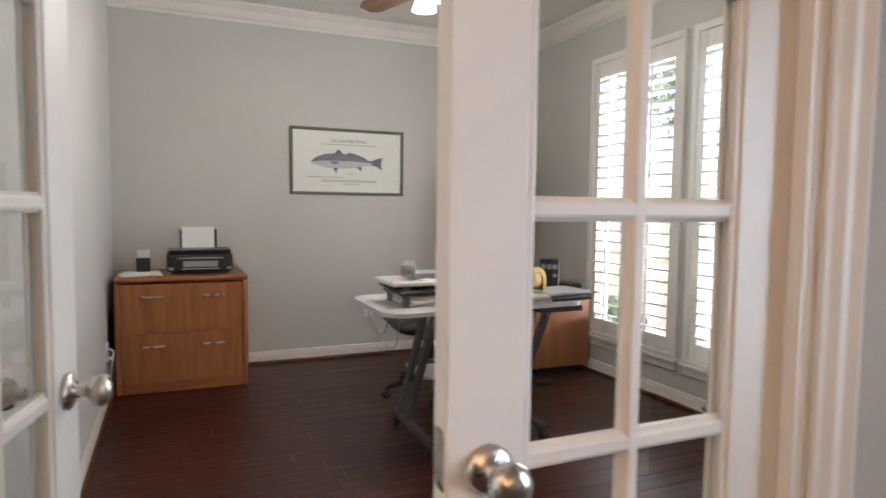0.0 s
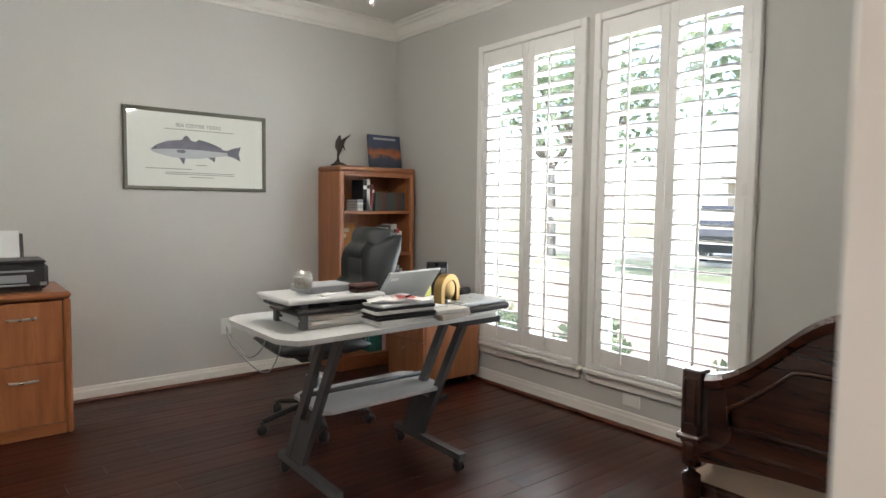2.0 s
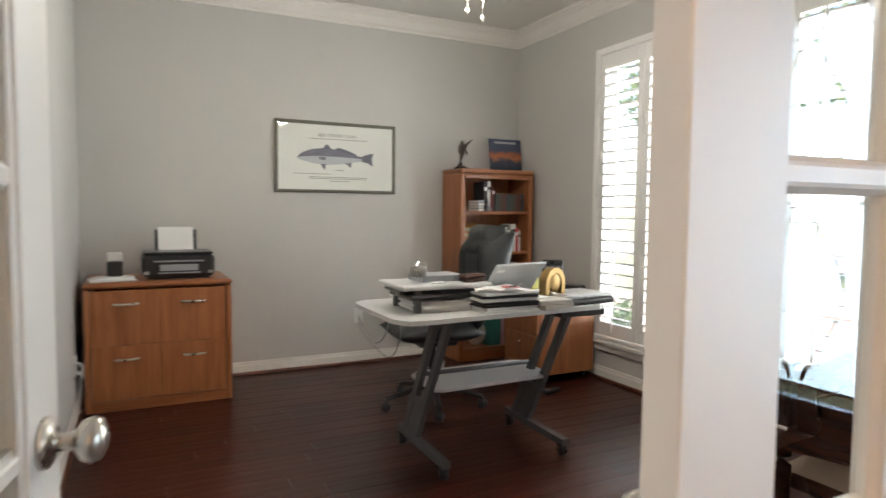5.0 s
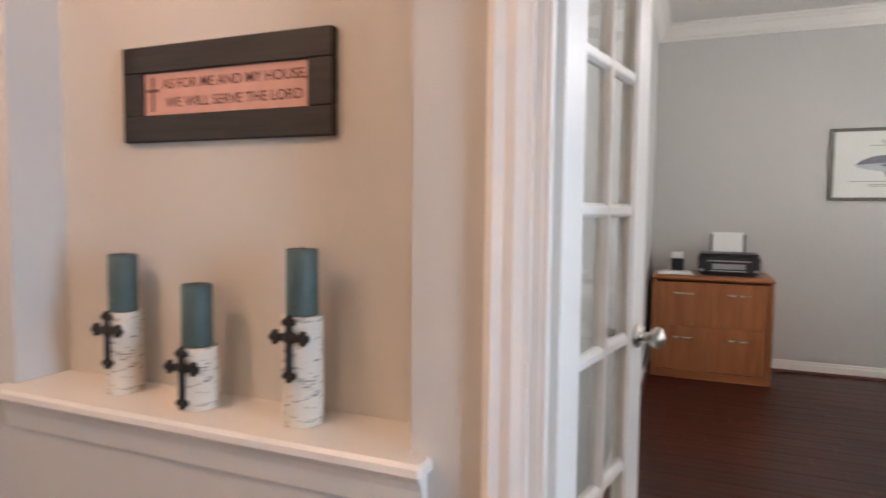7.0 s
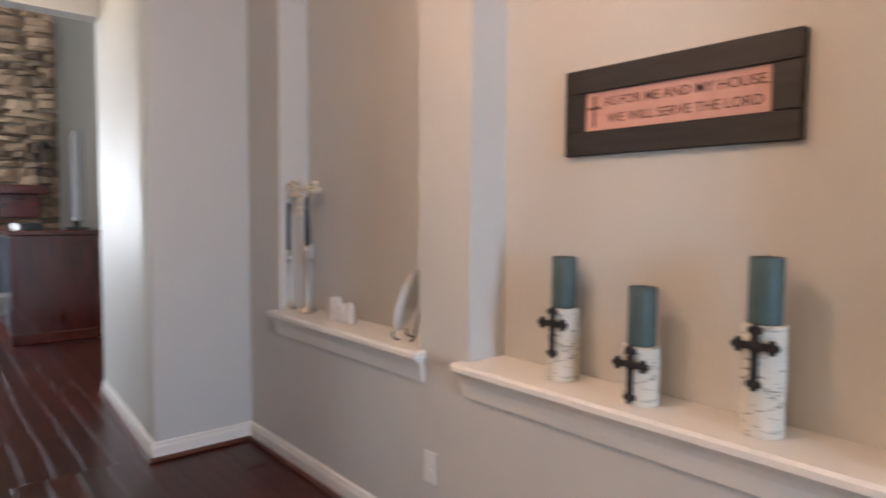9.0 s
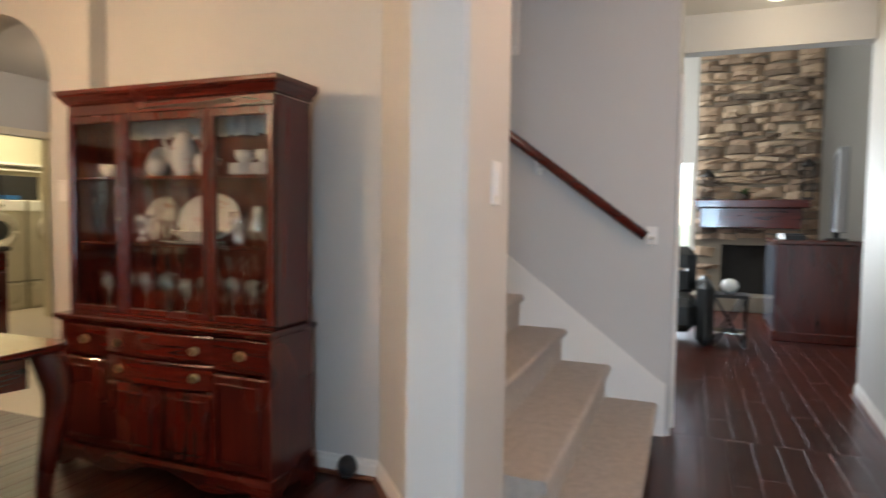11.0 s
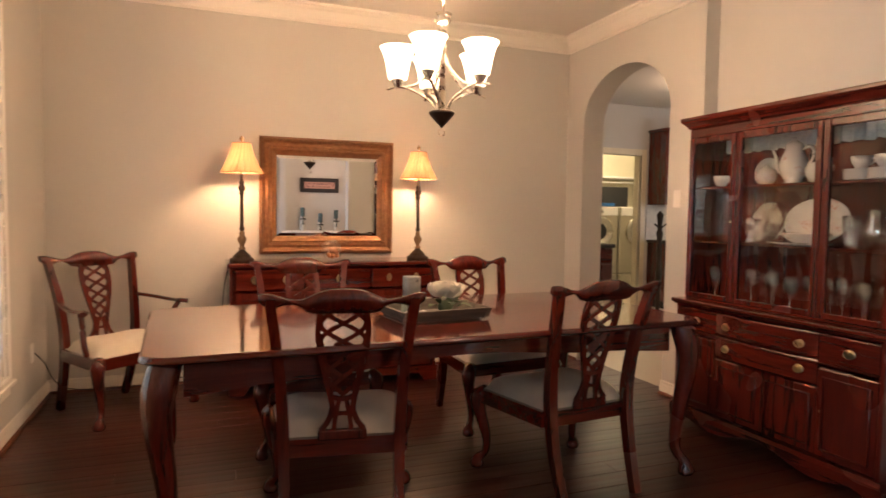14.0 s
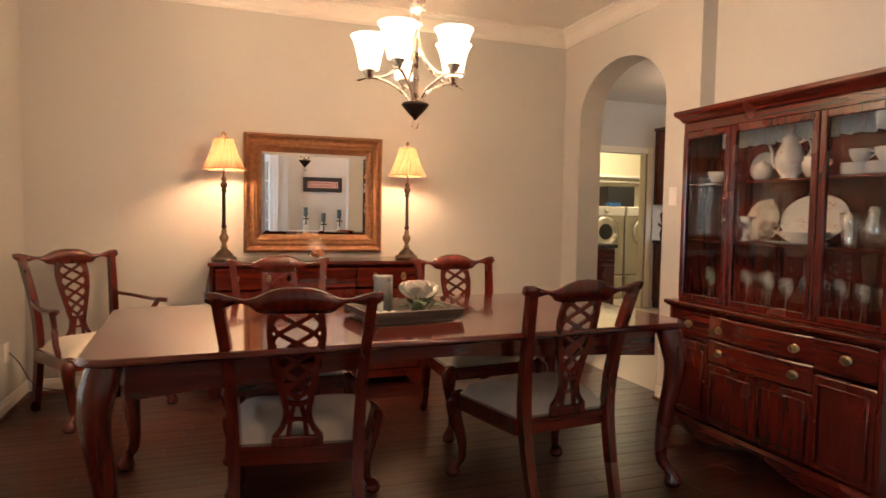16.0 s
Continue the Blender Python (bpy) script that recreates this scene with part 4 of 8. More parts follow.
def dining_table():
    t = thing("dining_table", pose(-0.036, -4.19, 0.004, 0, 0, 2.4), "polished cherry dining table with clipped corners and cabriole legs", "table")
    L, W = 1.19, 0.56

    def outline(k, c=0.07):
        a, b = L + k, W + k
        pts = []
        for sx, sy in ((1, 1), (-1, 1), (-1, -1), (1, -1)):
            q = [(sx * a, sy * (b - c)), (sx * (a - 0.007), sy * (b - c * 0.72)), (sx * (a - 0.026), sy * (b - c * 0.35)), (sx * (a - c * 0.65), sy * (b - 0.014)), (sx * (a - c), sy * b)]
            pts += q if sx * sy > 0 else q[::-1]
        return pts
    g = Geo()
    lv = [(-0.02, 0.716), (0.0, 0.722), (0.006, 0.730), (0.0, 0.738), (0.0, 0.744), (-0.006, 0.748)]
    rings = [[(x, y, z) for x, y in outline(k)] for k, z in lv]
    g.sheet([r + [r[0]] for r in rings])
    g.add(rings[0], [tuple(range(20))])
    g.add(rings[-1], [tuple(range(20))])
    part("tabletop", g, MAHOGX, t, "glossy reddish tabletop with a moulded edge")
    for s in (-1, 1):
        for long in (0, 1):
            g = Geo()
            n, rows = 24, []
            for i in range(n + 1):
                u = 2 * i / n - 1
                zl = 0.635 - 0.045 * max(0, abs(u) - 0.72) / 0.28 + 0.02 * math.cos(u * math.pi * 1.5)
                a, b = (L - 0.13, W - 0.09) if long else (W - 0.15, L - 0.09)
                y0, y1 = s * b, s * (b - 0.022)
                p = [(u * a, y0, zl), (u * a, y0, 0.717), (u * a, y1, 0.717), (u * a, y1, zl), (u * a, y0, zl)]
                rows.append(p if long else [(q[1], q[0], q[2]) for q in p])
            g.sheet(rows, False)
            part("apron", g, MAHOGX if long else MAHOGY, t)
    for sx in (-1, 1):
        for sy in (-1, 1):
            g = Geo()
            x, y = sx * (L - 0.078), sy * (W - 0.078)
            line = curve([(x, y, 0.716), (x + sx * 0.022, y + sy * 0.022, 0.63), (x + sx * 0.028, y + sy * 0.028, 0.52), (x + sx * 0.004, y + sy * 0.004, 0.30), (x - sx * 0.004, y - sy * 0.004, 0.13), (x + sx * 0.026, y + sy * 0.026, 0.06), (x + sx * 0.038, y + sy * 0.038, 0.0)], 5)
            rr = list(np.interp(np.linspace(0, 1, len(line)), [0, 0.16, 0.33, 0.6, 0.8, 0.9, 0.96, 1], [0.052, 0.056, 0.046, 0.028, 0.022, 0.035, 0.042, 0.03]))
            g.tube(line, rr, 12, 1.0, (0, 1, 0))
            part("leg", g, MAHOG, t, "cabriole leg with claw and ball foot")


dining_table()


def centrepiece():
    DIST = wood("greyed_wood", (0.07, 0.06, 0.05), (0.19, 0.165, 0.14), 0, 0.7, 0, 1.0, 0.3)
    m = pose(-0.040, -4.11, 0.752, 0, 0, 7)
    t = thing("wooden_tray", m, "weathered grey wooden serving tray on the table", "tray")
    g = Geo()
    g.box(-0.175, 0.175, -0.145, 0.145, 0, 0.01, 0.002)
    part("base", g, DIST, t)
    for s in (-1, 1):
        g = Geo()
        g.prism([(s * 0.145, 0.01), (s * 0.155, 0.01), (s * 0.185, 0.055), (s * 0.173, 0.057)], 0, -0.215, 0.215)
        part("side", g, DIST, t)
        g = Geo()
        g.prism([(s * 0.175, 0.01), (s * 0.185, 0.01), (s * 0.22, 0.0545), (s * 0.208, 0.0565)], 1, -0.175, 0.175, Matrix.Identity(4))
        part("side", g, DIST, t)
    # rose
    PET = surface("cream_petal", (0.80, 0.77, 0.70), 0.6, var=0.06, scale=30, bump=0.1)
    LEAF = surface("silk_leaf", (0.09, 0.13, 0.07), 0.6, var=0.3, scale=20)
    r = thing("artificial_rose", m @ pose(-0.075, 0.0, 0.010) @ Matrix.Diagonal((1.05, 1.05, 1.2, 1)), "cream silk rose with grey-green leaves on a tray", "flowers")
    g = Geo()
    for k in range(26):
        a, q = k * 2.4, math.sqrt(k / 26)
        tilt = 4 + 48 * q
        mm = pose(0, 0, 0.062, 0, 0, math.degrees(a)) @ pose(0.008 + 0.032 * q, 0, 0.015 * (1 - q), 0, tilt + 14 * q, 0)
        rows = []
        for i in range(5):
            v = i / 4
            w = 0.036 * math.sin(math.pi * (0.18 + 0.62 * v)) * (0.6 + 0.5 * q)
            rows.append([tuple(mm @ Vector((-0.012 * (1 - (2 * j / 4 - 1) ** 2) - 0.012 * v * v + random.uniform(-.002, .002), w * (2 * j / 4 - 1), 0.062 * v * (0.65 + 0.4 * q)))) for j in range(5)])
        g.sheet(rows)
    part("petals", g, PET, r)
    g = Geo()
    for k in range(13):
        a = random.uniform(0, 6.28)
        ln = random.uniform(0.05, 0.08)
        mm = pose(0.03 * math.cos(a), 0.03 * math.sin(a), random.uniform(0.015, 0.045), 0, 0, math.degrees(a)) @ pose(0, 0, 0, 0, random.uniform(-35, 5), 0)
        g.sheet([[tuple(mm @ Vector((ln * v + 0.03, s * 0.018 * math.sin(math.pi * v) + 0.0005, 0.012 * math.sin(3 * v)))) for s in (-1, 0, 1)] for v in (0, 0.25, 0.5, 0.75, 1)])
    part("leaves", g, LEAF, r)
    g = Geo()
    g.ball((0, 0, 0.026), 0.035, 10, 6, 0.75)
    part("moss", g, LEAF, r)
    g = Geo()
    g.lathe([(0.042, 0), (0.042, 0.165), (0.040, 0.168), (0.036, 0.163), (0.001, 0.161)], seg=24)
    c = part("pillar_candle", g, surface("silver_glass", (0.30, 0.31, 0.30), 0.3, 0.4, 0.2, 40), None, "", m @ pose(0.055, -0.095, 0.011))
    tagged(c, "silver grey pillar candle standing on the tray", "candle")
    g = Geo()
    g.lathe([(0.03, 0), (0.033, 0.02), (0.028, 0.03), (0.026, 0.07), (0.024, 0.07), (0.001, 0.02)], seg=20)
    tagged(part("glass_votive", g, surface("pale_green_glass", (0.35, 0.42, 0.40), 0.15, 0.0, 0.05), None, "", m @ pose(0.12, 0.0, 0.011)), "pale green glass votive on the tray", "candle holder")
    g = Geo()
    for k in range(7):
        a = k * 0.9
        g.ball((0.045 * math.cos(a), 0.03 * math.sin(a), 0.018), 0.02, 8, 5, 0.8)
    tagged(part("dried_pods", g, PET, None, "", m @ pose(0.115, 0.085, 0.011)), "small cream dried pods lying on the tray", "decoration", "", "stuff")
    g = Geo()
    g.box(-0.04, 0.04, -0.025, 0.025, 0, 0.012, 0.003)
    g.box(-0.037, 0.037, -0.022, 0.022, 0.012, 0.024, 0.003)
    tagged(part("small_book", g, LEAF, None, "", m @ pose(-0.12, 0.085, 0.011, 0, 0, 20)), "small dark green book on the tray", "book")


centrepiece()


def ring_pull(parent, at, axis=0, r=0.021):
    """Oval back plate and ring, standing out along +x or +y of the parent."""
    g = Geo()
    rot = pose(*at, 0, 90, 0) if axis == 0 else pose(*at, -90, 0, 0)
    g.lathe([(0.001, 0), (r * 1.15, 0), (r * 1.1, 0.003), (r * 0.5, 0.005), (0.001, 0.006)], seg=18, m=rot, sx=0.72)
    ring = [(0.72 * r * math.cos(a) * 0.9 + 0.004, r * 0.95 * math.sin(a), 0.008) for a in np.linspace(0, 2 * math.pi, 17)]
    g.tube(ring, 0.0024, 6, 1, (0, 0, 1), rot)
    g.ball(tuple(rot @ Vector((-0.004, 0, 0.008))), 0.005, 8, 5)
    return part("ring_pull", g, BRASS, parent, "antique brass ring pull")


def china_hutch():
    """Back at local x=0, front to +x, width along y."""
    m = Matrix.Translation((-2.012, -3.765, 0.004))
    t = thing("china_hutch", m, "reddish mahogany china hutch with three glass doors", "china cabinet")
    hw = 0.595                                  # half width of the upper case
    d = 0.262                                   # depth of upper case
    D, HW = 0.31, 0.612
    # lower case
    for s in (-1, 1):
        g = Geo()
        g.box(0, D, s * HW, s * (HW - 0.022), 0.09, 0.715, 0.003)
        part("side_panel", g, HUTCH, t)
    g = Geo()
    g.box(0.0, 0.012, -HW + 0.022, HW - 0.022, 0.09, 0.715)
    g.box(0.012, D - 0.03, -HW + 0.022, HW - 0.022, 0.09, 0.11)
    part("lower_carcass", g, HUTCH, t)
    g = Geo()
    g.box(-0.005, D + 0.03, -HW - 0.022, HW + 0.022, 0.722, 0.745, 0.006)
    g.box(0.0, D + 0.016, -HW - 0.01, HW + 0.01, 0.7115, 0.722, 0.004)
    part("waist_moulding", g, HUTCHY, t)
    g = Geo()
    rows = []
    for i in range(41):
        u = 2 * i / 40 - 1
        z = 0.052 + 0.03 * math.cos(u * math.pi * 2) * (1 if abs(u) < 0.8 else 0) - (0.05 * (abs(u) - 0.8) / 0.2 if abs(u) > 0.8 else 0)
        x = D + 0.012
        y = u * (HW + 0.014)
        rows.append([(x - 0.02, y, max(0, z)), (x, y, max(0, z)), (x + 0.008, y, 0.10), (x, y, 0.118), (x - 0.02, y, 0.118)])
    g.sheet(rows, False)
    part("scalloped_plinth", g, HUTCHY, t, "scalloped plinth with bracket feet")
    for s in (-1, 1):
        g = Geo()
        g.prism([(0.0, 0.0), (0.07, 0.0), (0.10, 0.06), (D - 0.08, 0.06), (D - 0.05, 0.0), (D + 0.01, 0.0), (D + 0.01, 0.118), (0.0, 0.118)], 1, s * (HW + 0.014), s * (HW - 0.008))
        part("bracket_foot", g, HUTCHY, t)
    # fronts: side columns flat, centre bowed
    def front(y0, y1, z0, z1, bow, name, panel=False):
        y0, y1 = min(y0, y1), max(y0, y1)
        g = Geo()
        rows = []
        n = 12 if bow else 1
        for i in range(n + 1):
            u = 2 * i / n - 1
            y = y0 + (y1 - y0) * i / n
            o = D - 0.012 + bow * (1 - u * u)
            rows.append([(o - 0.02, y, z0), (o + 0.006, y, z0 + 0.001), (o + 0.010, y, z0 + 0.008), (o + 0.010, y, z1 - 0.008), (o + 0.006, y, z1 - 0.001), (o - 0.02, y, z1)])
        g.sheet(rows, False)
        for r in (rows[0], rows[-1]):
            g.add(r, [(0, 1, 2, 3, 4, 5)])
        p = part(name, g, HUTCHY if not panel else HUTCH, t)
        if panel:
            g = Geo()
            a, b, c, e = y0 + 0.03, y1 - 0.03, z0 + 0.04, z1 - 0.04
            pts = [(D + 0.004, a, c), (D + 0.004, b, c), (D + 0.004, b, e), (D + 0.004, a, e), (D + 0.004, a, c)]
            g.tube(pts, 0.006, 6, 1, (1, 0, 0))
            part("panel_moulding", g, HUTCH, p)
        return p
    c1, c2 = 0.20, 0.31
    for s in (-1, 1):
        front(s * c2 if s < 0 else c2, s * (HW - 0.024) if s > 0 else s * (HW - 0.024), 0.555, 0.70, 0.0, "drawer")
        ring_pull(t, (D - 0.002, s * 0.455, 0.63), 0, 0.025)
        front(s * c2, s * (HW - 0.024), 0.125, 0.54, 0.0, "cabinet_door", True)
        front(s * c2 - s * 0.004, 0, 0.125, 0.445, 0.0, "cabinet_door", True)
        for z in (0.635, 0.515):
            ring_pull(t, (D + 0.012, s * 0.22, z), 0, 0.024)
        g = Geo()
        g.lathe([(0.007, 0), (0.007, 0.003), (0.001, 0.004)], (0, 0, 0), 10, pose(D - 0.001, s * 0.33, 0.34, 0, 90, 0), 1, 0.6)
        part("key_escutcheon", g, BRASS, t)
    front(-c2 + 0.004, c2 - 0.004, 0.58, 0.70, 0.035, "bowed_drawer")
    front(-c2 + 0.004, c2 - 0.004, 0.455, 0.573, 0.03, "bowed_drawer")
    # upper case
    for s in (-1, 1):
        g = Geo()
        g.box(0, d, s * hw, s * (hw - 0.02), 0.745, 1.73, 0.003)
        part("upper_side", g, HUTCH, t)
    g = Geo()
    g.box(0, 0.012, -hw + 0.02, hw - 0.02, 0.745, 1.73)
    part("back_panel", g, HUTCH, t)
    g = Geo()
    g.box(0.012, d - 0.02, -hw + 0.02, hw - 0.02, 1.70, 1.73)
    part("top_panel", g, HUTCHY, t)
    for z in (1.075, 1.385):
        g = Geo()
        g.box(0.013, d - 0.03, -hw + 0.021, hw - 0.021, z, z + 0.014, 0.003)
        part("shelf", g, HUTCHY, t)
    strip_pts = [(0.0, 1.732), (0.012, 1.74), (0.016, 1.75), (0.026, 1.762), (0.038, 1.772), (0.044, 1.782), (0.044, 1.80), (0.0, 1.80)]
    g = Geo()
    rows = []
    for x, y in ((0.0, -1), (1, -1), (1, 1), (0.0, 1)):
        rows.append([((d + o) if x else 0.0, y * (hw + o), z) for o, z in strip_pts])
    g.sheet([r + [r[0]] for r in rows], False)
    g.add([(0, -hw - .044, 1.80), (d + .044, -hw - .044, 1.80), (d + .044, hw + .044, 1.80), (0, hw + .044, 1.80)], [(0, 1, 2, 3)])
    part("cornice", g, HUTCHY, t, "stepped moulded cornice")
    g = Geo()
    g.box(d - 0.02, d + 0.006, -hw, hw, 1.682, 1.732, 0.003)
    part("top_rail", g, HUTCHY, t)
    g = Geo()
    g.box(d - 0.02, d + 0.006, -hw, hw, 0.745, 0.758, 0.003)
    part("waist_rail", g, HUTCHY, t)
    for y0, y1 in ((-hw, -0.255), (-0.25, 0.25), (0.255, hw)):
        g = Geo()
        st = 0.034
        g.box(d - 0.018, d + 0.010, y0, y0 + st, 0.758, 1.682, 0.004)
        g.box(d - 0.018, d + 0.010, y1 - st, y1, 0.758, 1.682, 0.004)
        g.box(d - 0.018, d + 0.010, y0 + st, y1 - st, 0.758, 0.788, 0.004)
        g.box(d - 0.018, d + 0.010, y0 + st, y1 - st, 1.645, 1.682, 0.004)
        dr = part("glass_door", g, HUTCH, t)
        g = Geo()
        a, b = y0 + st, y1 - st
        g.add([(d - 0.004, a, 0.788), (d - 0.004, b, 0.788), (d - 0.004, b, 1.645), (d - 0.004, a, 1.645)], [(0, 1, 2, 3)])
        part("pane", g, GLASS, dr).visible_shadow = False
    g = Geo()
    g.lathe([(0.006, 0), (0.006, 0.003), (0.001, 0.004)], (0, 0, 0), 10, pose(d + 0.010, -0.27, 1.2, 0, 90, 0))
    part("key_escutcheon", g, BRASS, t)
    return m, d


hutch_m, hutch_d = china_hutch()



def floral_china():
    """Glazed off-white china with loose sprays of faded pink flowers."""
    m = surface("floral_china", (0.43, 0.41, 0.385), 0.14, var=0.08, scale=22, bump=0, coat=0.4)
    n, l = m.node_tree.nodes, m.node_tree.links
    b = n["Principled BSDF"]
    ground = b.inputs["Base Color"].links[0].from_socket
    tc, spray, petal = n.new("ShaderNodeTexCoord"), n.new("ShaderNodeTexNoise"), n.new("ShaderNodeTexVoronoi")
    spray.inputs["Scale"].default_value, petal.inputs["Scale"].default_value = 9.0, 70.0
    for node in (spray, petal):
        l.new(tc.outputs["Object"], node.inputs["Vector"])
    where, bud, both = n.new("ShaderNodeMapRange"), n.new("ShaderNodeMapRange"), n.new("ShaderNodeMath")
    where.inputs[1].default_value, where.inputs[2].default_value = 0.56, 0.62
    bud.inputs[1].default_value, bud.inputs[2].default_value = 0.55, 0.30
    l.new(spray.outputs[0], where.inputs[0])
    l.new(petal.outputs["Distance"], bud.inputs[0])
    both.operation = "MULTIPLY"
    l.new(where.outputs[0], both.inputs[0])
    l.new(bud.outputs[0], both.inputs[1])
    tint = n.new("ShaderNodeMix")
    tint.data_type = "RGBA"
    l.new(both.outputs[0], tint.inputs[0])
    l.new(ground, tint.inputs[6])
    tint.inputs[7].default_value = (0.36, 0.19, 0.17, 1)
    l.new(tint.outputs[2], b.inputs["Base Color"])
    return m


PATT = floral_china()


def china(name, geo, y, z, x, label, cat, mat=None, rot=(0, 0, 0)):
    ob = part(name, geo, mat or PATT, None, "", hutch_m @ pose(0.72 * x, y, z, *rot))
    return tagged(ob, label, cat, "china in the hutch")


def plate_geo(r=0.12, oval=1.0):
    return Geo().lathe([(0.001, 0), (r * 0.6, 0.0), (r * 0.66, 0.006), (r * 0.98, 0.016), (r, 0.02), (r * 0.97, 0.021), (r * 0.64, 0.011), (0.001, 0.008)], seg=32, sy=oval)


SH1, SH2, SH0 = 1.3995, 1.0895, 0.7505
g = Geo()
g.lathe([(0.045, 0), (0.05, 0.006), (0.04, 0.015), (0.062, 0.05), (0.074, 0.10), (0.062, 0.15), (0.044, 0.19), (0.046, 0.215), (0.04, 0.222), (0.02, 0.24), (0.008, 0.246), (0.011, 0.256), (0.001, 0.265)], seg=24)
g.tube(curve([(0, -0.06, 0.06), (0, -0.10, 0.09), (0, -0.115, 0.16), (0, -0.135, 0.20)], 5), [0.016 - 0.0006 * i for i in range(16)], 8)
g.tube(curve([(0, 0.05, 0.19), (0, 0.10, 0.20), (0, 0.115, 0.15), (0, 0.09, 0.10), (0, 0.068, 0.08)], 5), 0.007, 8)
china("coffee_pot", g, 0.0, SH1, 0.20, "tall floral porcelain coffee pot with lid", "teapot").scale = (0.95, 0.95, 0.90)
g = Geo()
g.lathe([(0.03, 0), (0.05, 0.03), (0.056, 0.06), (0.045, 0.085), (0.048, 0.095), (0.044, 0.093), (0.04, 0.08), (0.001, 0.02)], seg=20)
g.tube(curve([(0, 0.048, 0.08), (0, 0.085, 0.07), (0, 0.05, 0.03)], 5), 0.005, 6)
china("creamer", g, 0.15, SH1, 0.23, "small white porcelain creamer jug", "jug")
china("sugar_bowl", Geo().lathe([(0.03, 0), (0.055, 0.03), (0.06, 0.06), (0.05, 0.09), (0.02, 0.105), (0.008, 0.12), (0.001, 0.125)], seg=20), -0.15, SH1, 0.22, "round floral porcelain sugar bowl", "bowl").scale = (0.85, 0.85, 0.85)
china("dinner_plate", plate_geo(0.075), -0.215, SH1 + 0.075, 0.10, "small floral plate standing upright", "plate", None, (0, 78, 0))
cup = Geo().lathe([(0.022, 0), (0.04, 0.03), (0.046, 0.06), (0.042, 0.058), (0.001, 0.01)], seg=18)
cup.tube(curve([(0, 0.042, 0.05), (0, 0.068, 0.04), (0, 0.038, 0.018)], 5), 0.004, 6)
cup_ob = china("tea_cup", cup, 0.36, SH1 + 0.05, 0.22, "white porcelain tea cup on stacked saucers", "cup")
copy_thing(cup_ob, hutch_m @ pose(0.158, 0.47, SH1 + 0.05))
st = Geo()
for k in range(6):
    st.lathe([(0.001, 0.008 * k), (0.05, 0.008 * k), (0.075, 0.008 * k + 0.010), (0.073, 0.008 * k + 0.011), (0.001, 0.008 * k + 0.005)], seg=24)
china("saucer_stack", st, 0.36, SH1, 0.22, "stack of white saucers", "saucers")
copy_thing(bpy.data.objects["saucer_stack"], hutch_m @ pose(0.158, 0.47, SH1))
china("tea_cup", cup, -0.44, SH1, 0.24, "white porcelain tea cup in the hutch", "cup")
china("oval_platter", plate_geo(0.18, 1.0), 0.10, SH2 + 0.118, 0.11, "large oval floral platter standing upright", "platter", None, (0, 74, 0)).scale = (0.66, 1.0, 1.0)
china("serving_bowl", Geo().lathe([(0.05, 0), (0.06, 0.01), (0.11, 0.045), (0.115, 0.05), (0.108, 0.048), (0.001, 0.012)], seg=28), 0.10, SH2 + 0.012, 0.245, "white porcelain serving bowl on a platter", "bowl").scale = (0.7, 1.25, 1)
china("oval_platter", plate_geo(0.12, 1.0), 0.07, SH2, 0.24, "white oval platter lying on the shelf", "platter").scale = (0.75, 1.5, 0.6)
cut = clear_ware("cut_crystal", 0.38)
china("crystal_plate", plate_geo(0.115), -0.16, SH2 + 0.11, 0.14, "scalloped cut crystal plate standing upright", "plate", cut, (0, 76, 0))
china("crystal_vase", Geo().lathe([(0.03, 0), (0.035, 0.01), (0.02, 0.03), (0.04, 0.09), (0.05, 0.13), (0.046, 0.13), (0.001, 0.04)], seg=16), -0.20, SH2, 0.27, "cut crystal vase on the shelf", "vase", cut)
china("pitcher", Geo().lathe([(0.04, 0), (0.06, 0.05), (0.065, 0.09), (0.045, 0.14), (0.05, 0.175), (0.045, 0.175), (0.001, 0.05)], seg=20).tube(curve([(0, 0.045, 0.15), (0, 0.10, 0.12), (0, 0.06, 0.06)], 5), 0.006, 6), 0.45, SH2, 0.22, "cut crystal pitcher on the shelf", "pitcher", cut)
china("crystal_vase", Geo().lathe([(0.03, 0), (0.028, 0.02), (0.04, 0.10), (0.042, 0.15), (0.038, 0.15), (0.001, 0.04)], seg=16), 0.34, SH2, 0.24, "tall cut crystal vase", "vase", cut)
stem = Geo().lathe([(0.034, 0), (0.033, 0.003), (0.006, 0.008), (0.0045, 0.06), (0.007, 0.075), (0.030, 0.10), (0.036, 0.125), (0.033, 0.165), (0.0315, 0.165), (0.034, 0.125), (0.028, 0.102), (0.001, 0.082)], seg=18)
gob = china("wine_glass", stem, -0.44, SH0, 0.26, "clear stemmed wine glass", "glass", CRYSTAL)
for y, x, sc in ((-0.40, 0.13, 1), (-0.17, 0.29, 1.05), (-0.115, 0.15, 1.1), (-0.05, 0.28, 1.0), (0.02, 0.22, 0.85), (0.075, 0.30, 0.95), (0.11, 0.17, 1), (0.165, 0.27, 1.0), (0.20, 0.14, 1), (0.33, 0.27, 1.05), (0.385, 0.16, 1), (0.43, 0.28, 1), (0.49, 0.2, 0.95), (-0.49, 0.2, 1), (-0.19, 0.12, .95)):
    o = copy_thing(gob, hutch_m @ pose(0.72 * x, y, SH0))
    o.scale = (1.15 * sc, 1.15 * sc, 1.18 * sc)
LACE = surface("lace_valance", (0.55, 0.52, 0.46), 0.9, var=0.2, scale=40)
rows = []
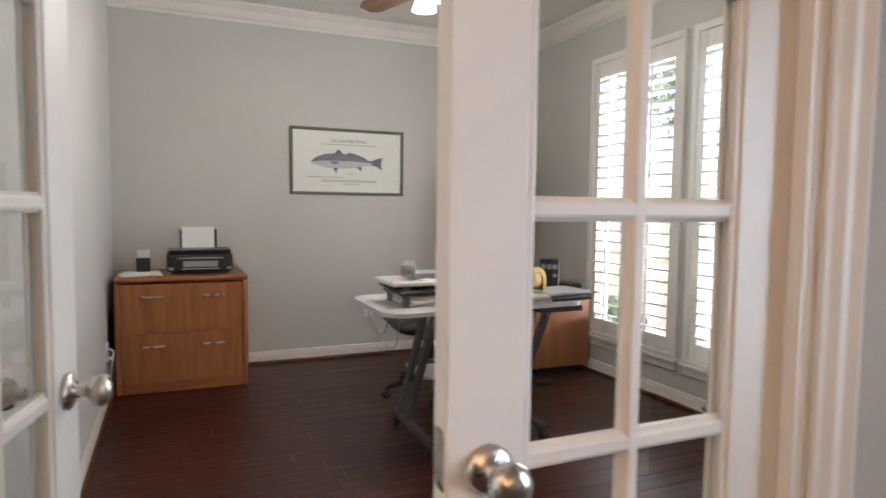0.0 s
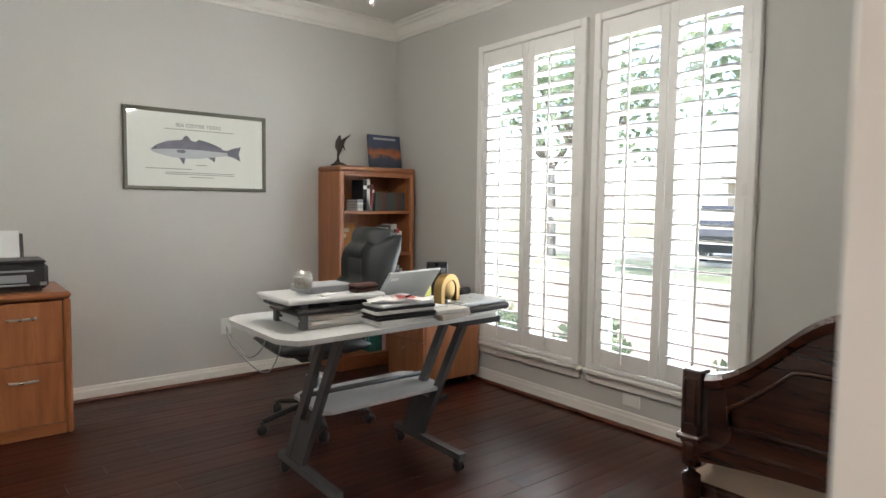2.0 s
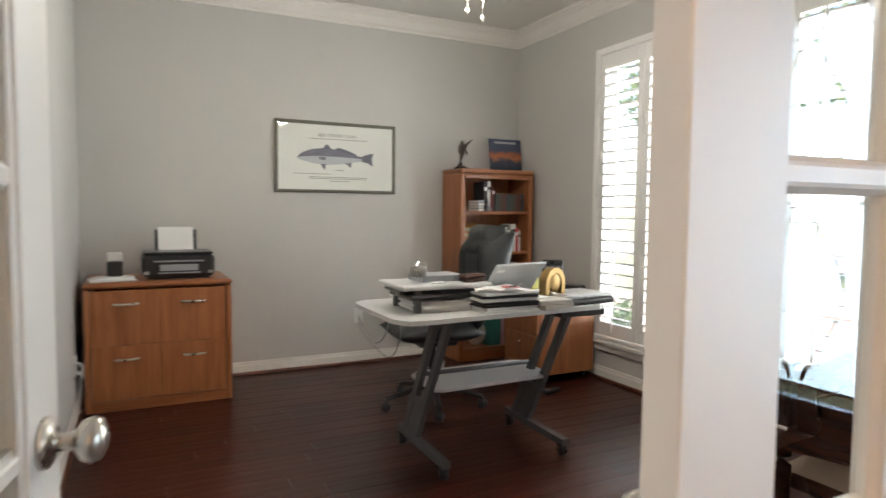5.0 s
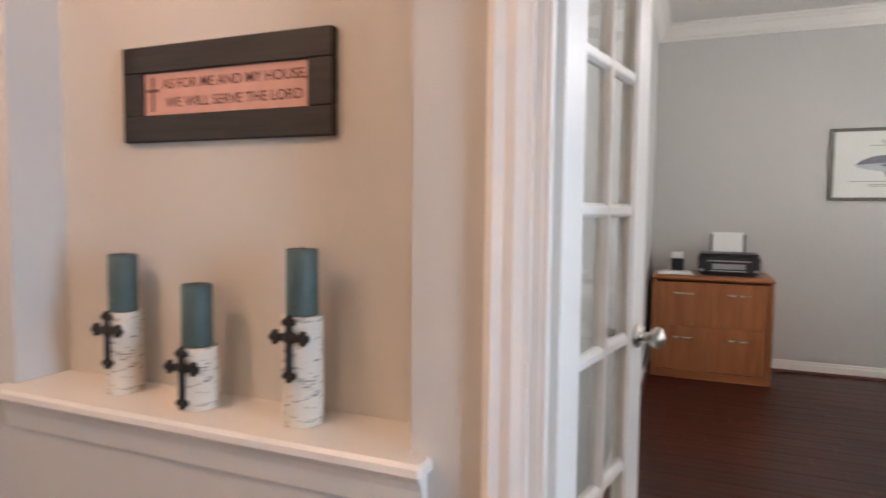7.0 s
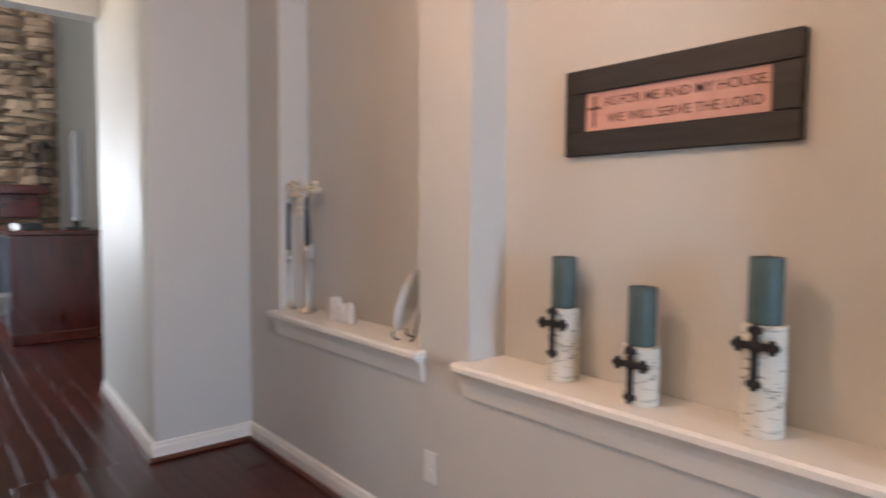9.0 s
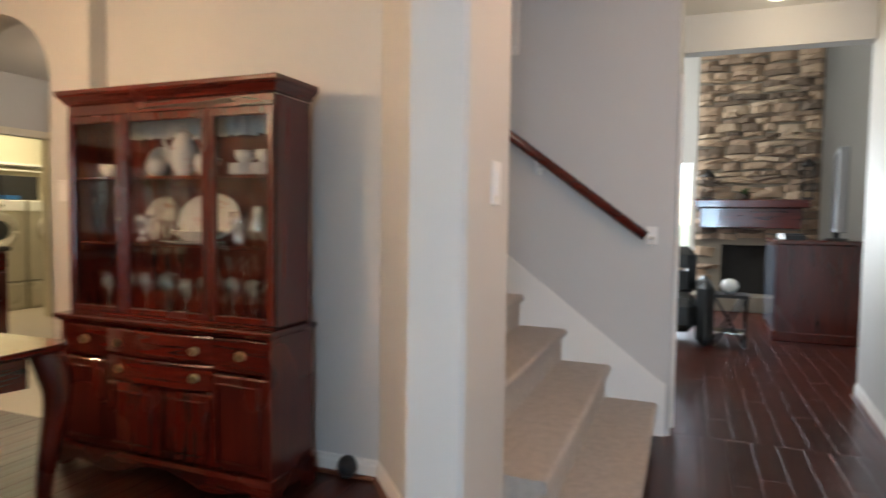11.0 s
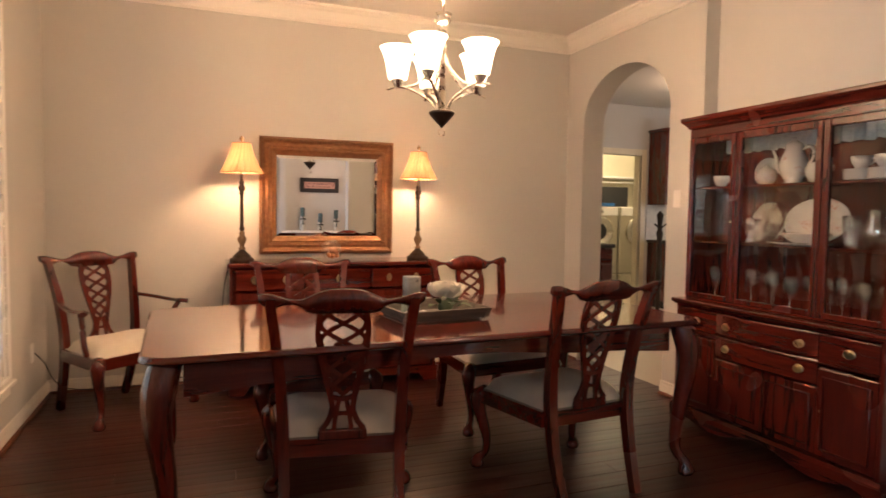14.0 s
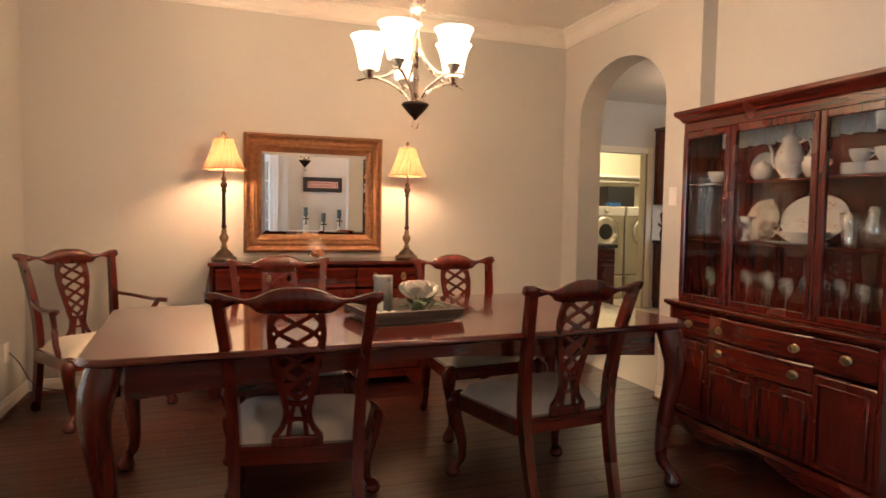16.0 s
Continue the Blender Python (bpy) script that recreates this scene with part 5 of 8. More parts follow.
for i in range(61):
    u = 2 * i / 60 - 1
    y = u * 0.565
    o = 0.014 * math.cos(u * 60)
    rows.append([tuple(hutch_m @ Vector((0.036 + o, y, 1.695))), tuple(hutch_m @ Vector((0.038 + o * 1.5, y, 1.65))), tuple(hutch_m @ Vector((0.038 + o * 1.5, y, 1.605 - 0.012 * abs(math.sin(u * 20)))))])
tagged(part("lace_valance", Geo().sheet(rows), LACE), "gathered grey lace edging inside the hutch top", "valance")
g = Geo()
g.ball((0, 0, 0.05), 0.05, 16, 8, 1.0)
g.lathe([(0.03, 0.0), (0.045, 0.02)], (0, 0, 0), 16)
tagged(part("black_speaker", g, BLACKPL, None, "", pose(-2.12, -3.03, 0.004)), "small round black speaker on the floor by the hutch", "speaker")


def buffet():
    m = pose(0.06, -6.13, 0.004)
    t = thing("buffet", m, "reddish mahogany buffet with brass pulls below the mirror", "sideboard")
    hw, d = 0.72, 0.43
    g = Geo()
    g.box(-hw - 0.012, hw + 0.012, 0, d + 0.015, 0.85, 0.878, 0.006)
    part("top", g, MAHOGX, t, "polished reddish top")
    for s in (-1, 1):
        g = Geo()
        g.box(s * hw, s * (hw - 0.022), 0, d, 0.09, 0.85, 0.003)
        part("side_panel", g, MAHOG, t)
    g = Geo()
    g.box(-hw + 0.022, hw - 0.022, 0, 0.012, 0.09, 0.85)
    g.box(-hw + 0.022, hw - 0.022, 0.012, d - 0.022, 0.09, 0.11)
    part("carcass", g, MAHOGX, t)
    g = Geo()
    g.prism([(-hw - 0.01, 0), (-hw + 0.09, 0), (-hw + 0.13, 0.06), (hw - 0.13, 0.06), (hw - 0.09, 0), (hw + 0.01, 0), (hw + 0.01, 0.11), (-hw - 0.01, 0.11)], 1, d - 0.01, d + 0.012)
    for s in (-1, 1):
        g.box(s * (hw + 0.01), s * (hw - 0.02), 0.0, d - 0.011, 0.0, 0.089)
    part("plinth", g, MAHOGX, t)
    w = (2 * hw - 0.06) / 3
    for k in range(3):
        x0 = -hw + 0.03 + k * w
        g = Geo()
        g.box(x0 + 0.004, x0 + w - 0.004, d - 0.021, d + 0.006, 0.695, 0.835, 0.006)
        p = part("drawer", g, MAHOGX, t)
        for f in ((0.5,) if k == 1 else (0.28, 0.72)):
            ring_pull(p, (x0 + w * f, d + 0.006, 0.768), 1, 0.024)
        for a, b in (((x0 + 0.004, x0 + w - 0.004),) if k != 1 else ((x0 + 0.004, x0 + w / 2 - 0.002), (x0 + w / 2 + 0.002, x0 + w - 0.004))):
            g = Geo()
            g.box(a, b, d - 0.021, d + 0.004, 0.115, 0.685, 0.005)
            p = part("cabinet_door", g, MAHOG, t)
            g = Geo()
            g.tube([(a + 0.05, d + 0.006, 0.17), (b - 0.05, d + 0.006, 0.17), (b - 0.05, d + 0.006, 0.63), (a + 0.05, d + 0.006, 0.63), (a + 0.05, d + 0.006, 0.17)], 0.006, 6, 1, (0, 1, 0))
            part("panel_moulding", g, MAHOG, p)
            ring_pull(p, ((a + b) / 2, d + 0.004, 0.5), 1)


buffet()


def framed_mirror():
    t = thing("framed_mirror", pose(0.058, DS + 0.012, 1.344, -0.7, 0, 0), "wall mirror in a wide carved gold frame", "mirror")
    ow, oh, iw, ih = 0.499, 0.425, 0.378, 0.295
    prof = [(0.0, 0.0), (0.0, 0.03), (0.08, 0.045), (0.16, 0.045), (0.22, 0.03), (0.35, 0.022), (0.5, 0.03), (0.62, 0.026), (0.72, 0.034), (0.85, 0.02), (1.0, 0.012), (1.0, 0.0)]
    C = [(-1, -1), (1, -1), (1, 1), (-1, 1)]
    for k in range(4):
        a, b = C[k], C[(k + 1) % 4]
        rows = []
        for sx, sz in (a, b):
            rows.append([(sx * (ow + (iw - ow) * u), h, sz * (oh + (ih - oh) * u)) for u, h in prof])
        g = Geo()
        g.sheet(rows, False)
        part("frame_rail", g, GOLD, t, "carved gold frame rail")
    for k in range(4):
        g = Geo()
        a, b = C[k], C[(k + 1) % 4]
        ln = 2 * (ow if k % 2 == 0 else oh)
        n = int(ln / 0.019)
        for i in range(n):
            f = (i + 0.5) / n
            u = 0.1
            x = (a[0] + (b[0] - a[0]) * f) * (ow - 0.018)
            z = (a[1] + (b[1] - a[1]) * f) * (oh - 0.018)
            g.ball((x, 0.046, z), 0.0078, 6, 4)
            x = (a[0] + (b[0] - a[0]) * f) * (iw + 0.05)
            z = (a[1] + (b[1] - a[1]) * f) * (ih + 0.05)
            g.ball((x, 0.03, z), 0.0065, 6, 4)
        tagged(part("beading", g, GOLD, t), "", "", "", "stuff")
    g = Geo()
    i2w, i2h = iw - 0.022, ih - 0.022
    o = [(-iw, 0.008, -ih), (iw, 0.008, -ih), (iw, 0.008, ih), (-iw, 0.008, ih)]
    q = [(-i2w, 0.011, -i2h), (i2w, 0.011, -i2h), (i2w, 0.011, i2h), (-i2w, 0.011, i2h)]
    g.add(o + q, [(4, 5, 6, 7), (0, 1, 5, 4), (1, 2, 6, 5), (2, 3, 7, 6), (3, 0, 4, 7)])
    part("mirror_glass", g, MIRROR, t, "bevelled mirror glass")


framed_mirror()


def pleated_material():
    m, n, l, b = base_mat("pleated_shade_silk", 0.8)
    b.inputs["Base Color"].default_value = (0.50, 0.29, 0.16, 1)
    tr = n.new("ShaderNodeBsdfTranslucent")
    tr.inputs[0].default_value = (0.62, 0.37, 0.20, 1)
    mx = n.new("ShaderNodeMixShader")
    mx.inputs[0].default_value = 0.085
    l.new(b.outputs[0], mx.inputs[1])
    l.new(tr.outputs[0], mx.inputs[2])
    l.new(mx.outputs[0], n["Material Output"].inputs[0])
    return m


SHADE = pleated_material()
CREAMSTONE = surface("antiqued_cream", (0.22, 0.14, 0.075), 0.45, 0.2, 0.3, 40, 0.1)


def buffet_lamp(m):
    t = thing("table_lamp", m, "slim bronze buffet lamp, lit, with pleated shade", "lamp", "pair of buffet lamps")
    g = Geo()
    g.lathe([(0.082, 0), (0.085, 0.01), (0.08, 0.022), (0.062, 0.028), (0.06, 0.036), (0.048, 0.05), (0.036, 0.062), (0.025, 0.07), (0.018, 0.082)], seg=20)
    part("base", g, BRONZE, t)
    g = Geo()
    g.lathe([(0.018, 0.082), (0.024, 0.09), (0.014, 0.10), (0.016, 0.115), (0.026, 0.135), (0.030, 0.15), (0.026, 0.165), (0.015, 0.18), (0.018, 0.195), (0.011, 0.21)], seg=18)
    part("turned_ball", g, CREAMSTONE, t, "antiqued cream turned ball")
    g = Geo()
    g.lathe([(0.011, 0.21), (0.019, 0.225), (0.012, 0.24), (0.0115, 0.45), (0.020, 0.463), (0.013, 0.475), (0.022, 0.49), (0.023, 0.51), (0.012, 0.525), (0.019, 0.54), (0.009, 0.555), (0.007, 0.68), (0.012, 0.69), (0.012, 0.72)], seg=16)
    part("stem", g, BRONZE, t)
    g = Geo()
    n = 44
    rows = []
    for v in np.linspace(0, 1, 7):
        r = 0.132 + (0.058 - 0.132) * v + 0.012 * (v * v - v) * 3
        q = r * 0.075
        rows.append([((r + q * (k % 2)) * math.cos(2 * math.pi * k / n + 0.35 * v), (r + q * (k % 2)) * math.sin(2 * math.pi * k / n + 0.35 * v), 0.605 + 0.20 * v) for k in range(n + 1)])
    g.sheet(rows, False)
    part("shade", g, SHADE, t, "pleated gold silk shade")
    for z, r in ((0.605, 0.134), (0.805, 0.060)):
        g = Geo()
        g.tube([(r * math.cos(a), r * math.sin(a), z) for a in np.linspace(0, 2 * math.pi, 33)], 0.0035, 6)
        part("shade_trim", g, GOLD, t)
    g = Geo()
    g.ball((0, 0, 0.725), 0.022, 12, 8, 1.3)
    part("bulb", g, glow("lamp_bulb_glow", (1.0, 0.72, 0.42), 5), t).visible_shadow = False
    g = Geo()
    g.lathe([(0.004, 0.78), (0.006, 0.82), (0.013, 0.83), (0.014, 0.842), (0.006, 0.85), (0.001, 0.858)], seg=12)
    part("finial", g, CREAMSTONE, t)
    return t


lp = buffet_lamp(pose(0.69, -5.90, 0.882))
copy_thing(lp, pose(-0.58, -5.90, 0.882))

g = Geo()
g.lathe([(0.025, 0.0), (0.03, 0.003), (0.055, 0.02), (0.074, 0.05), (0.078, 0.075), (0.070, 0.11), (0.05, 0.135), (0.042, 0.142), (0.045, 0.148), (0.043, 0.148), (0.039, 0.141), (0.048, 0.133), (0.067, 0.109), (0.075, 0.075), (0.071, 0.051), (0.052, 0.022), (0.001, 0.006)], seg=28)
bowl = tagged(part("glass_bowl", g, CRYSTAL, None, "", pose(0.085, -5.84, 0.8825)), "round clear glass bowl on the buffet", "bowl")
bowl.visible_shadow = False
g = Geo()
for k in range(12):
    g.ball((random.uniform(-0.035, 0.035), random.uniform(-0.035, 0.035), 0.03 + random.uniform(0, 0.05)), 0.017, 8, 5)
tagged(part("potpourri", g, surface("dried_petals", (0.50, 0.22, 0.12), 0.8, var=0.3), None, "", pose(0.085, -5.84, 0.883)), "dried orange petals inside the glass bowl", "potpourri", "", "stuff")
for pts, who in ((curve([(DE - 0.015, -5.75, 0.36), (DE - 0.06, -5.76, 0.30), (1.75, -5.95, 0.08), (1.3, -6.09, 0.03), (0.95, -6.09, 0.12), (0.84, -6.08, 0.40), (0.80, -6.05, 0.70), (0.765, -6.02, 0.885)], 6), 1),):
    tagged(part("lamp_cord", Geo().tube(pts, 0.0035, 6), BLACKPL), "thin brown lamp cord running to the outlet", "cord")


def chandelier():
    t = thing("chandelier", pose(-0.11, -4.19, -0.355) @ Matrix.Diagonal((1.26, 1.26, 1.26, 1)), "brushed nickel chandelier with five lit frosted bell shades", "chandelier")
    g = Geo()
    g.lathe([(0.001, 1.572), (0.012, 1.585), (0.03, 1.603), (0.046, 1.622), (0.05, 1.628), (0.046, 1.634), (0.018, 1.636), (0.012, 1.645)], seg=20)
    part("cone", g, BRONZE, t, "dark bronze cone at the foot")
    g = Geo()
    g.tube([(0.012 * math.cos(a), 0, 1.558 + 0.014 * math.sin(a)) for a in np.linspace(0, 2 * math.pi, 17)], 0.0025, 6, 1, (0, 1, 0))
    part("ring", g, NICKEL, t)
    g = Geo()
    g.lathe([(0.012, 1.636), (0.010, 1.90), (0.022, 1.905), (0.024, 1.915), (0.014, 1.92), (0.022, 1.955), (0.034, 1.965), (0.026, 1.968), (0.006, 1.975), (0.006, 2.0)], seg=16)
    g.lathe([(0.004, 2.0), (0.004, 2.38)], seg=8)
    g.lathe([(0.014, 1.93), (0.030, 1.975), (0.034, 1.99), (0.028, 1.992), (0.012, 1.985)], seg=10)
    part("stem", g, NICKEL, t)
    g = Geo()
    g.lathe([(0.06, 2.4535), (0.058, 2.44), (0.02, 2.42), (0.006, 2.375)], seg=20)
    part("canopy", g, NICKEL, t)
    SG = surface("frosted_shade", (0.85, 0.80, 0.72), 0.4, var=0.03, bump=0)
    b = SG.node_tree.nodes["Principled BSDF"]
    b.inputs["Emission Color"].default_value = (1.0, 0.80, 0.56, 1)
    b.inputs["Emission Strength"].default_value = 1.3
    for k in range(5):
        a = 2 * math.pi * k / 5 + 0.905
        ca, sa = math.cos(a), math.sin(a)
        arm = part("arm", Geo().tube([(x * ca, x * sa, z) for x, _, z in curve([(0.018, 0, 1.632), (0.045, 0, 1.672), (0.10, 0, 1.705), (0.15, 0, 1.722), (0.195, 0, 1.715), (0.212, 0, 1.71)], 5)], 0.0065, 8, 0.7), NICKEL, t)
        part("strut", Geo().tube([(x * ca, x * sa, z) for x, _, z in curve([(0.012, 0, 1.86), (0.03, 0, 1.80), (0.09, 0, 1.735), (0.14, 0, 1.72)], 5)], 0.005, 8), NICKEL, arm)
        x, y = 0.165 * ca, 0.165 * sa
        part("socket", Geo().lathe([(0.006, 1.715), (0.012, 1.722), (0.024, 1.745), (0.026, 1.75), (0.022, 1.752)], (x, y, 0), 14), NICKEL, arm)
        sh = part("shade", Geo().lathe([(0.030, 1.748), (0.034, 1.75), (0.040, 1.78), (0.048, 1.82), (0.058, 1.85), (0.067, 1.864), (0.065, 1.866), (0.055, 1.852), (0.045, 1.82), (0.036, 1.78), (0.030, 1.755)], (x, y, 0), 24), SG, arm, "lit frosted white glass bell shade")
        sh.visible_shadow = False


chandelier()


# ---------------------------------------------------------------- office
def writing(name, body, size, m, material, parent, align="CENTER"):
    c = bpy.data.curves.new(name, "FONT")
    c.body, c.size, c.align_x, c.align_y, c.extrude = body, size, align, "CENTER", 0.0004
    c.offset = 0.008 * size
    c.materials.append(material)
    ob = new(name, c)
    ob.parent = parent
    ob.matrix_basis = m
    return ob


def bow_pull(parent, at, w=0.13):
    """Arched bar pull on a front that faces -y."""
    x, y, z = at
    g = Geo()
    g.tube(curve([(x - w / 2, y, z), (x - w / 2 + 0.008, y - 0.018, z), (x, y - 0.028, z), (x + w / 2 - 0.008, y - 0.018, z), (x + w / 2, y, z)], 5), 0.006, 8, 1.2)
    return part("bar_pull", g, NICKEL, parent, "brushed nickel bow pull")


def file_cabinet():
    t = thing("lateral_file_cabinet", pose(-0.146, 3.782, 0.004), "honey cherry lateral file cabinet with four drawers", "cabinet")
    w, d, h = 0.818, 0.545, 0.768
    g = Geo()
    g.box(-0.004, w + 0.004, -0.012, d, h - 0.034, h, 0.012)
    part("top", g, OAKX, t)
    for x0, x1 in ((0, 0.034), (w - 0.034, w)):
        g = Geo()
        g.box(x0, x1, -0.006, d, 0, h - 0.034, 0.010)
        part("side_panel", g, OAK, t)
    g = Geo()
    g.box(0.034, w - 0.034, d - 0.012, d, 0.0, h - 0.034)
    g.box(0.034, w - 0.034, 0.012, d - 0.012, 0.07, 0.08)
    part("carcass", g, OAK, t)
    g = Geo()
    g.box(0.034, w - 0.034, 0.004, 0.024, 0.0, 0.062, 0.002)
    part("plinth", g, OAKX, t)
    for c in (0, 1):
        for r in (0, 1):
            x0 = 0.038 + c * 0.3715
            z0 = 0.066 + r * 0.328
            g = Geo()
            g.box(x0, x0 + 0.3705, 0.004, 0.024, z0, z0 + 0.3265, 0.0015)
            p = part("drawer", g, OAK, t)
            bow_pull(p, (x0 + 0.185, 0.004, z0 + 0.245))


file_cabinet()


def printer():
    t = thing("printer", pose(0.375, 3.86, 0.774), "black inkjet printer with white paper loaded, on the cabinet", "printer")
    g = Geo()
    g.box(-0.21, 0.21, 0.0, 0.30, 0.012, 0.15, 0.02)
    g.box(-0.18, 0.18, 0.02, 0.28, 0.0, 0.015)
    part("body", g, BLACKPL, t)
    g = Geo()
    g.box(-0.20, 0.20, 0.005, 0.29, 0.148, 0.165, 0.006)
    part("scanner_lid", g, BLACKPL, t)
    g = Geo()
    g.box(-0.145, 0.145, -0.004, 0.0, 0.105, 0.115, 0.002)
    part("chrome_strip", g, GREYPL, t)
    g = Geo()
    g.box(-0.12, 0.12, -0.03, 0.05, 0.035, 0.042, 0.002)
    g.box(-0.11, 0.11, -0.006, 0.0, 0.05, 0.09, 0.003)
    part("output_tray", g, GREYPL, t)
    for x in (-0.185, 0.185):
        g = Geo()
        g.box(x - 0.016, x + 0.016, -0.003, 0.001, 0.03, 0.05, 0.002)
        part("card_slot", g, GREYPL, t)
    g = Geo()
    g.box(-0.125, 0.125, 0.0, 0.008, 0.0, 0.16, 0.003, pose(0, 0.262, 0.14, -12))
    part("paper_support", g, BLACKPL, t)
    g = Geo()
    g.box(-0.11, 0.105, -0.008, -0.001, 0.0, 0.175, 0.001, pose(0.0, 0.262, 0.14, -12))
    part("paper", g, PAPER, t, "white printer paper")


printer()
t = thing("phone_charger", pose(0.02, 3.97, 0.774), "small black dock with a white top on the cabinet", "charger")
part("dock", Geo().box(-0.043, 0.043, -0.03, 0.03, 0.02, 0.11, 0.006), BLACKPL, t)
part("top", Geo().box(-0.041, 0.041, -0.012, 0.012, 0.11, 0.165, 0.006), WHITEPL, t)
g = Geo()
g.box(-0.13, 0.12, -0.1, 0.1, 0, 0.006, 0.001, pose(0, 0, 0, 0, 0, 8))
g.box(-0.12, 0.11, -0.09, 0.1, 0.006, 0.012, 0.001, pose(0, 0, 0, 0, 0, -5))
g.box(-0.10, 0.10, -0.08, 0.08, 0.012, 0.0195, 0.001, pose(0.01, 0, 0, 0, 0, 3))
tagged(part("paper_stack", g, PAPER, None, "", pose(0.01, 3.92, 0.774)), "loose papers under the dock", "papers")
g = Geo()
g.tube(curve([(-0.185, 3.70, 0.33), (-0.16, 3.69, 0.335), (-0.145, 3.67, 0.31), (-0.16, 3.66, 0.28), (-0.18, 3.66, 0.30)], 5), 0.006, 8)
g.tube(curve([(-0.18, 3.68, 0.29), (-0.15, 3.65, 0.285), (-0.155, 3.64, 0.24), (-0.17, 3.72, 0.05), (-0.168, 3.9, 0.012)], 5), 0.004, 8)
g.box(-0.19, -0.176, 3.66, 3.73, 0.26, 0.375, 0.003)
tagged(part("wall_socket_cable", g, WHITEPL), "white plug and cable at a socket by the cabinet", "cable")


def fish_print():
    t = thing("framed_fish_print", pose(1.529, ON - 0.002, 1.604), "framed print of a grey fish on cream paper", "picture")
    w, h = 0.472, 0.267
    FR = surface("grey_green_frame", (0.13, 0.125, 0.095), 0.45, 0.1, 0.15, 30, 0.1)
    C = [(-1, -1), (1, -1), (1, 1), (-1, 1)]
    for k in range(4):
        a, b = C[k], C[(k + 1) % 4]
        rows = []
        for sx, sz in (a, b):
            rows.append([(sx * (w - o), -d, sz * (h - o)) for o, d in ((0, 0), (0, 0.018), (0.006, 0.024), (0.020, 0.022), (0.024, 0.014), (0.024, 0.0))])
        part("frame_rail", Geo().sheet(rows, False), FR, t)
    CREAMP = surface("cream_print_paper", (0.80, 0.79, 0.74), 0.5, var=0.015, bump=0.01)
    part("paper", Geo().box(-w + 0.023, w - 0.023, -0.008, -0.004, -h + 0.023, h - 0.023), CREAMP, t)
    # the fish: a solid relief less than a millimetre thick
    BODY = surface("fish_grey", (0.20, 0.19, 0.235), 0.7, var=0.25, scale=28, bump=0)
    BELLY = surface("fish_belly", (0.52, 0.53, 0.55), 0.7, var=0.1, scale=24, bump=0)
    FIN = surface("fish_fin", (0.16, 0.155, 0.19), 0.7, var=0.3, scale=60, bump=0)

    def flat(pts, y, mat, name):
        part(name, Geo().prism(pts, 1, y, y + 0.0015), mat, t)
    top = [(-0.31, -0.005), (-0.27, 0.03), (-0.20, 0.058), (-0.12, 0.068), (-0.04, 0.066), (0.05, 0.05), (0.12, 0.03), (0.165, 0.018), (0.20, 0.016)]
    bot = [(0.20, -0.022), (0.165, -0.024), (0.10, -0.034), (0.02, -0.048), (-0.08, -0.055), (-0.18, -0.048), (-0.26, -0.03), (-0.30, -0.018)]
    mid = [(0.20, 0.0), (0.10, 0.004), (0.0, 0.008), (-0.1, 0.008), (-0.2, 0.006), (-0.31, -0.005)]
    flat(top + mid, -0.0105, BODY, "fish_back")
    flat([mid[-1]] + mid[-2::-1] + bot, -0.0102, BELLY, "fish_belly")
    flat([(-0.115, 0.062), (-0.10, 0.085), (-0.085, 0.10), (-0.07, 0.092), (-0.05, 0.066), (-0.035, 0.06)], -0.0108, FIN, "dorsal_fin")
    flat([(-0.02, 0.062), (0.0, 0.078), (0.06, 0.066), (0.12, 0.044), (0.155, 0.03), (0.15, 0.02)], -0.0108, FIN, "rear_dorsal_fin")
    flat([(0.195, 0.016), (0.24, 0.035), (0.29, 0.048), (0.275, 0.0), (0.285, -0.055), (0.24, -0.03), (0.195, -0.022)], -0.0109, FIN, "tail_fin")
    flat([(-0.13, -0.05), (-0.115, -0.075), (-0.10, -0.095), (-0.095, -0.07), (-0.09, -0.052)], -0.0109, FIN, "pelvic_fin")
    flat([(0.06, -0.04), (0.085, -0.055), (0.105, -0.07), (0.108, -0.05), (0.11, -0.034)], -0.0109, FIN, "anal_fin")
    flat([(-0.15, 0.0), (-0.10, 0.004), (-0.085, -0.006), (-0.10, -0.02), (-0.14, -0.016)], -0.0118, BODY, "pectoral_fin")
    flat([(-0.285, 0.012), (-0.276, 0.017), (-0.268, 0.012), (-0.276, 0.006)], -0.0122, BLACKPL, "eye")
    INK = surface("grey_ink", (0.30, 0.29, 0.26), 0.7, bump=0)
    writing("title", "SEA CENTER TEXAS", 0.034, pose(-0.0, -0.0085, 0.165, 90, 0, 0), INK, t)
    for z, a, b in ((0.138, -0.22, 0.24), (-0.125, -0.34, -0.05), (-0.148, -0.22, 0.24), (-0.160, -0.22, 0.24), (-0.178, -0.06, 0.1), (-0.095, -0.02, 0.05)):
        part("text_line", Geo().box(a, b, -0.0088, -0.008, z - 0.0022, z + 0.0022), INK, t)
    part("glazing", Geo().add([(-w + .024, -0.016, -h + .024), (w - .024, -0.016, -h + .024), (w - .024, -0.016, h - .024), (-w + .024, -0.016, h - .024)], [(0, 1, 2, 3)]), GLASS, t).visible_shadow = False


fish_print()

BC = pose(2.42, 3.995, 0.004)


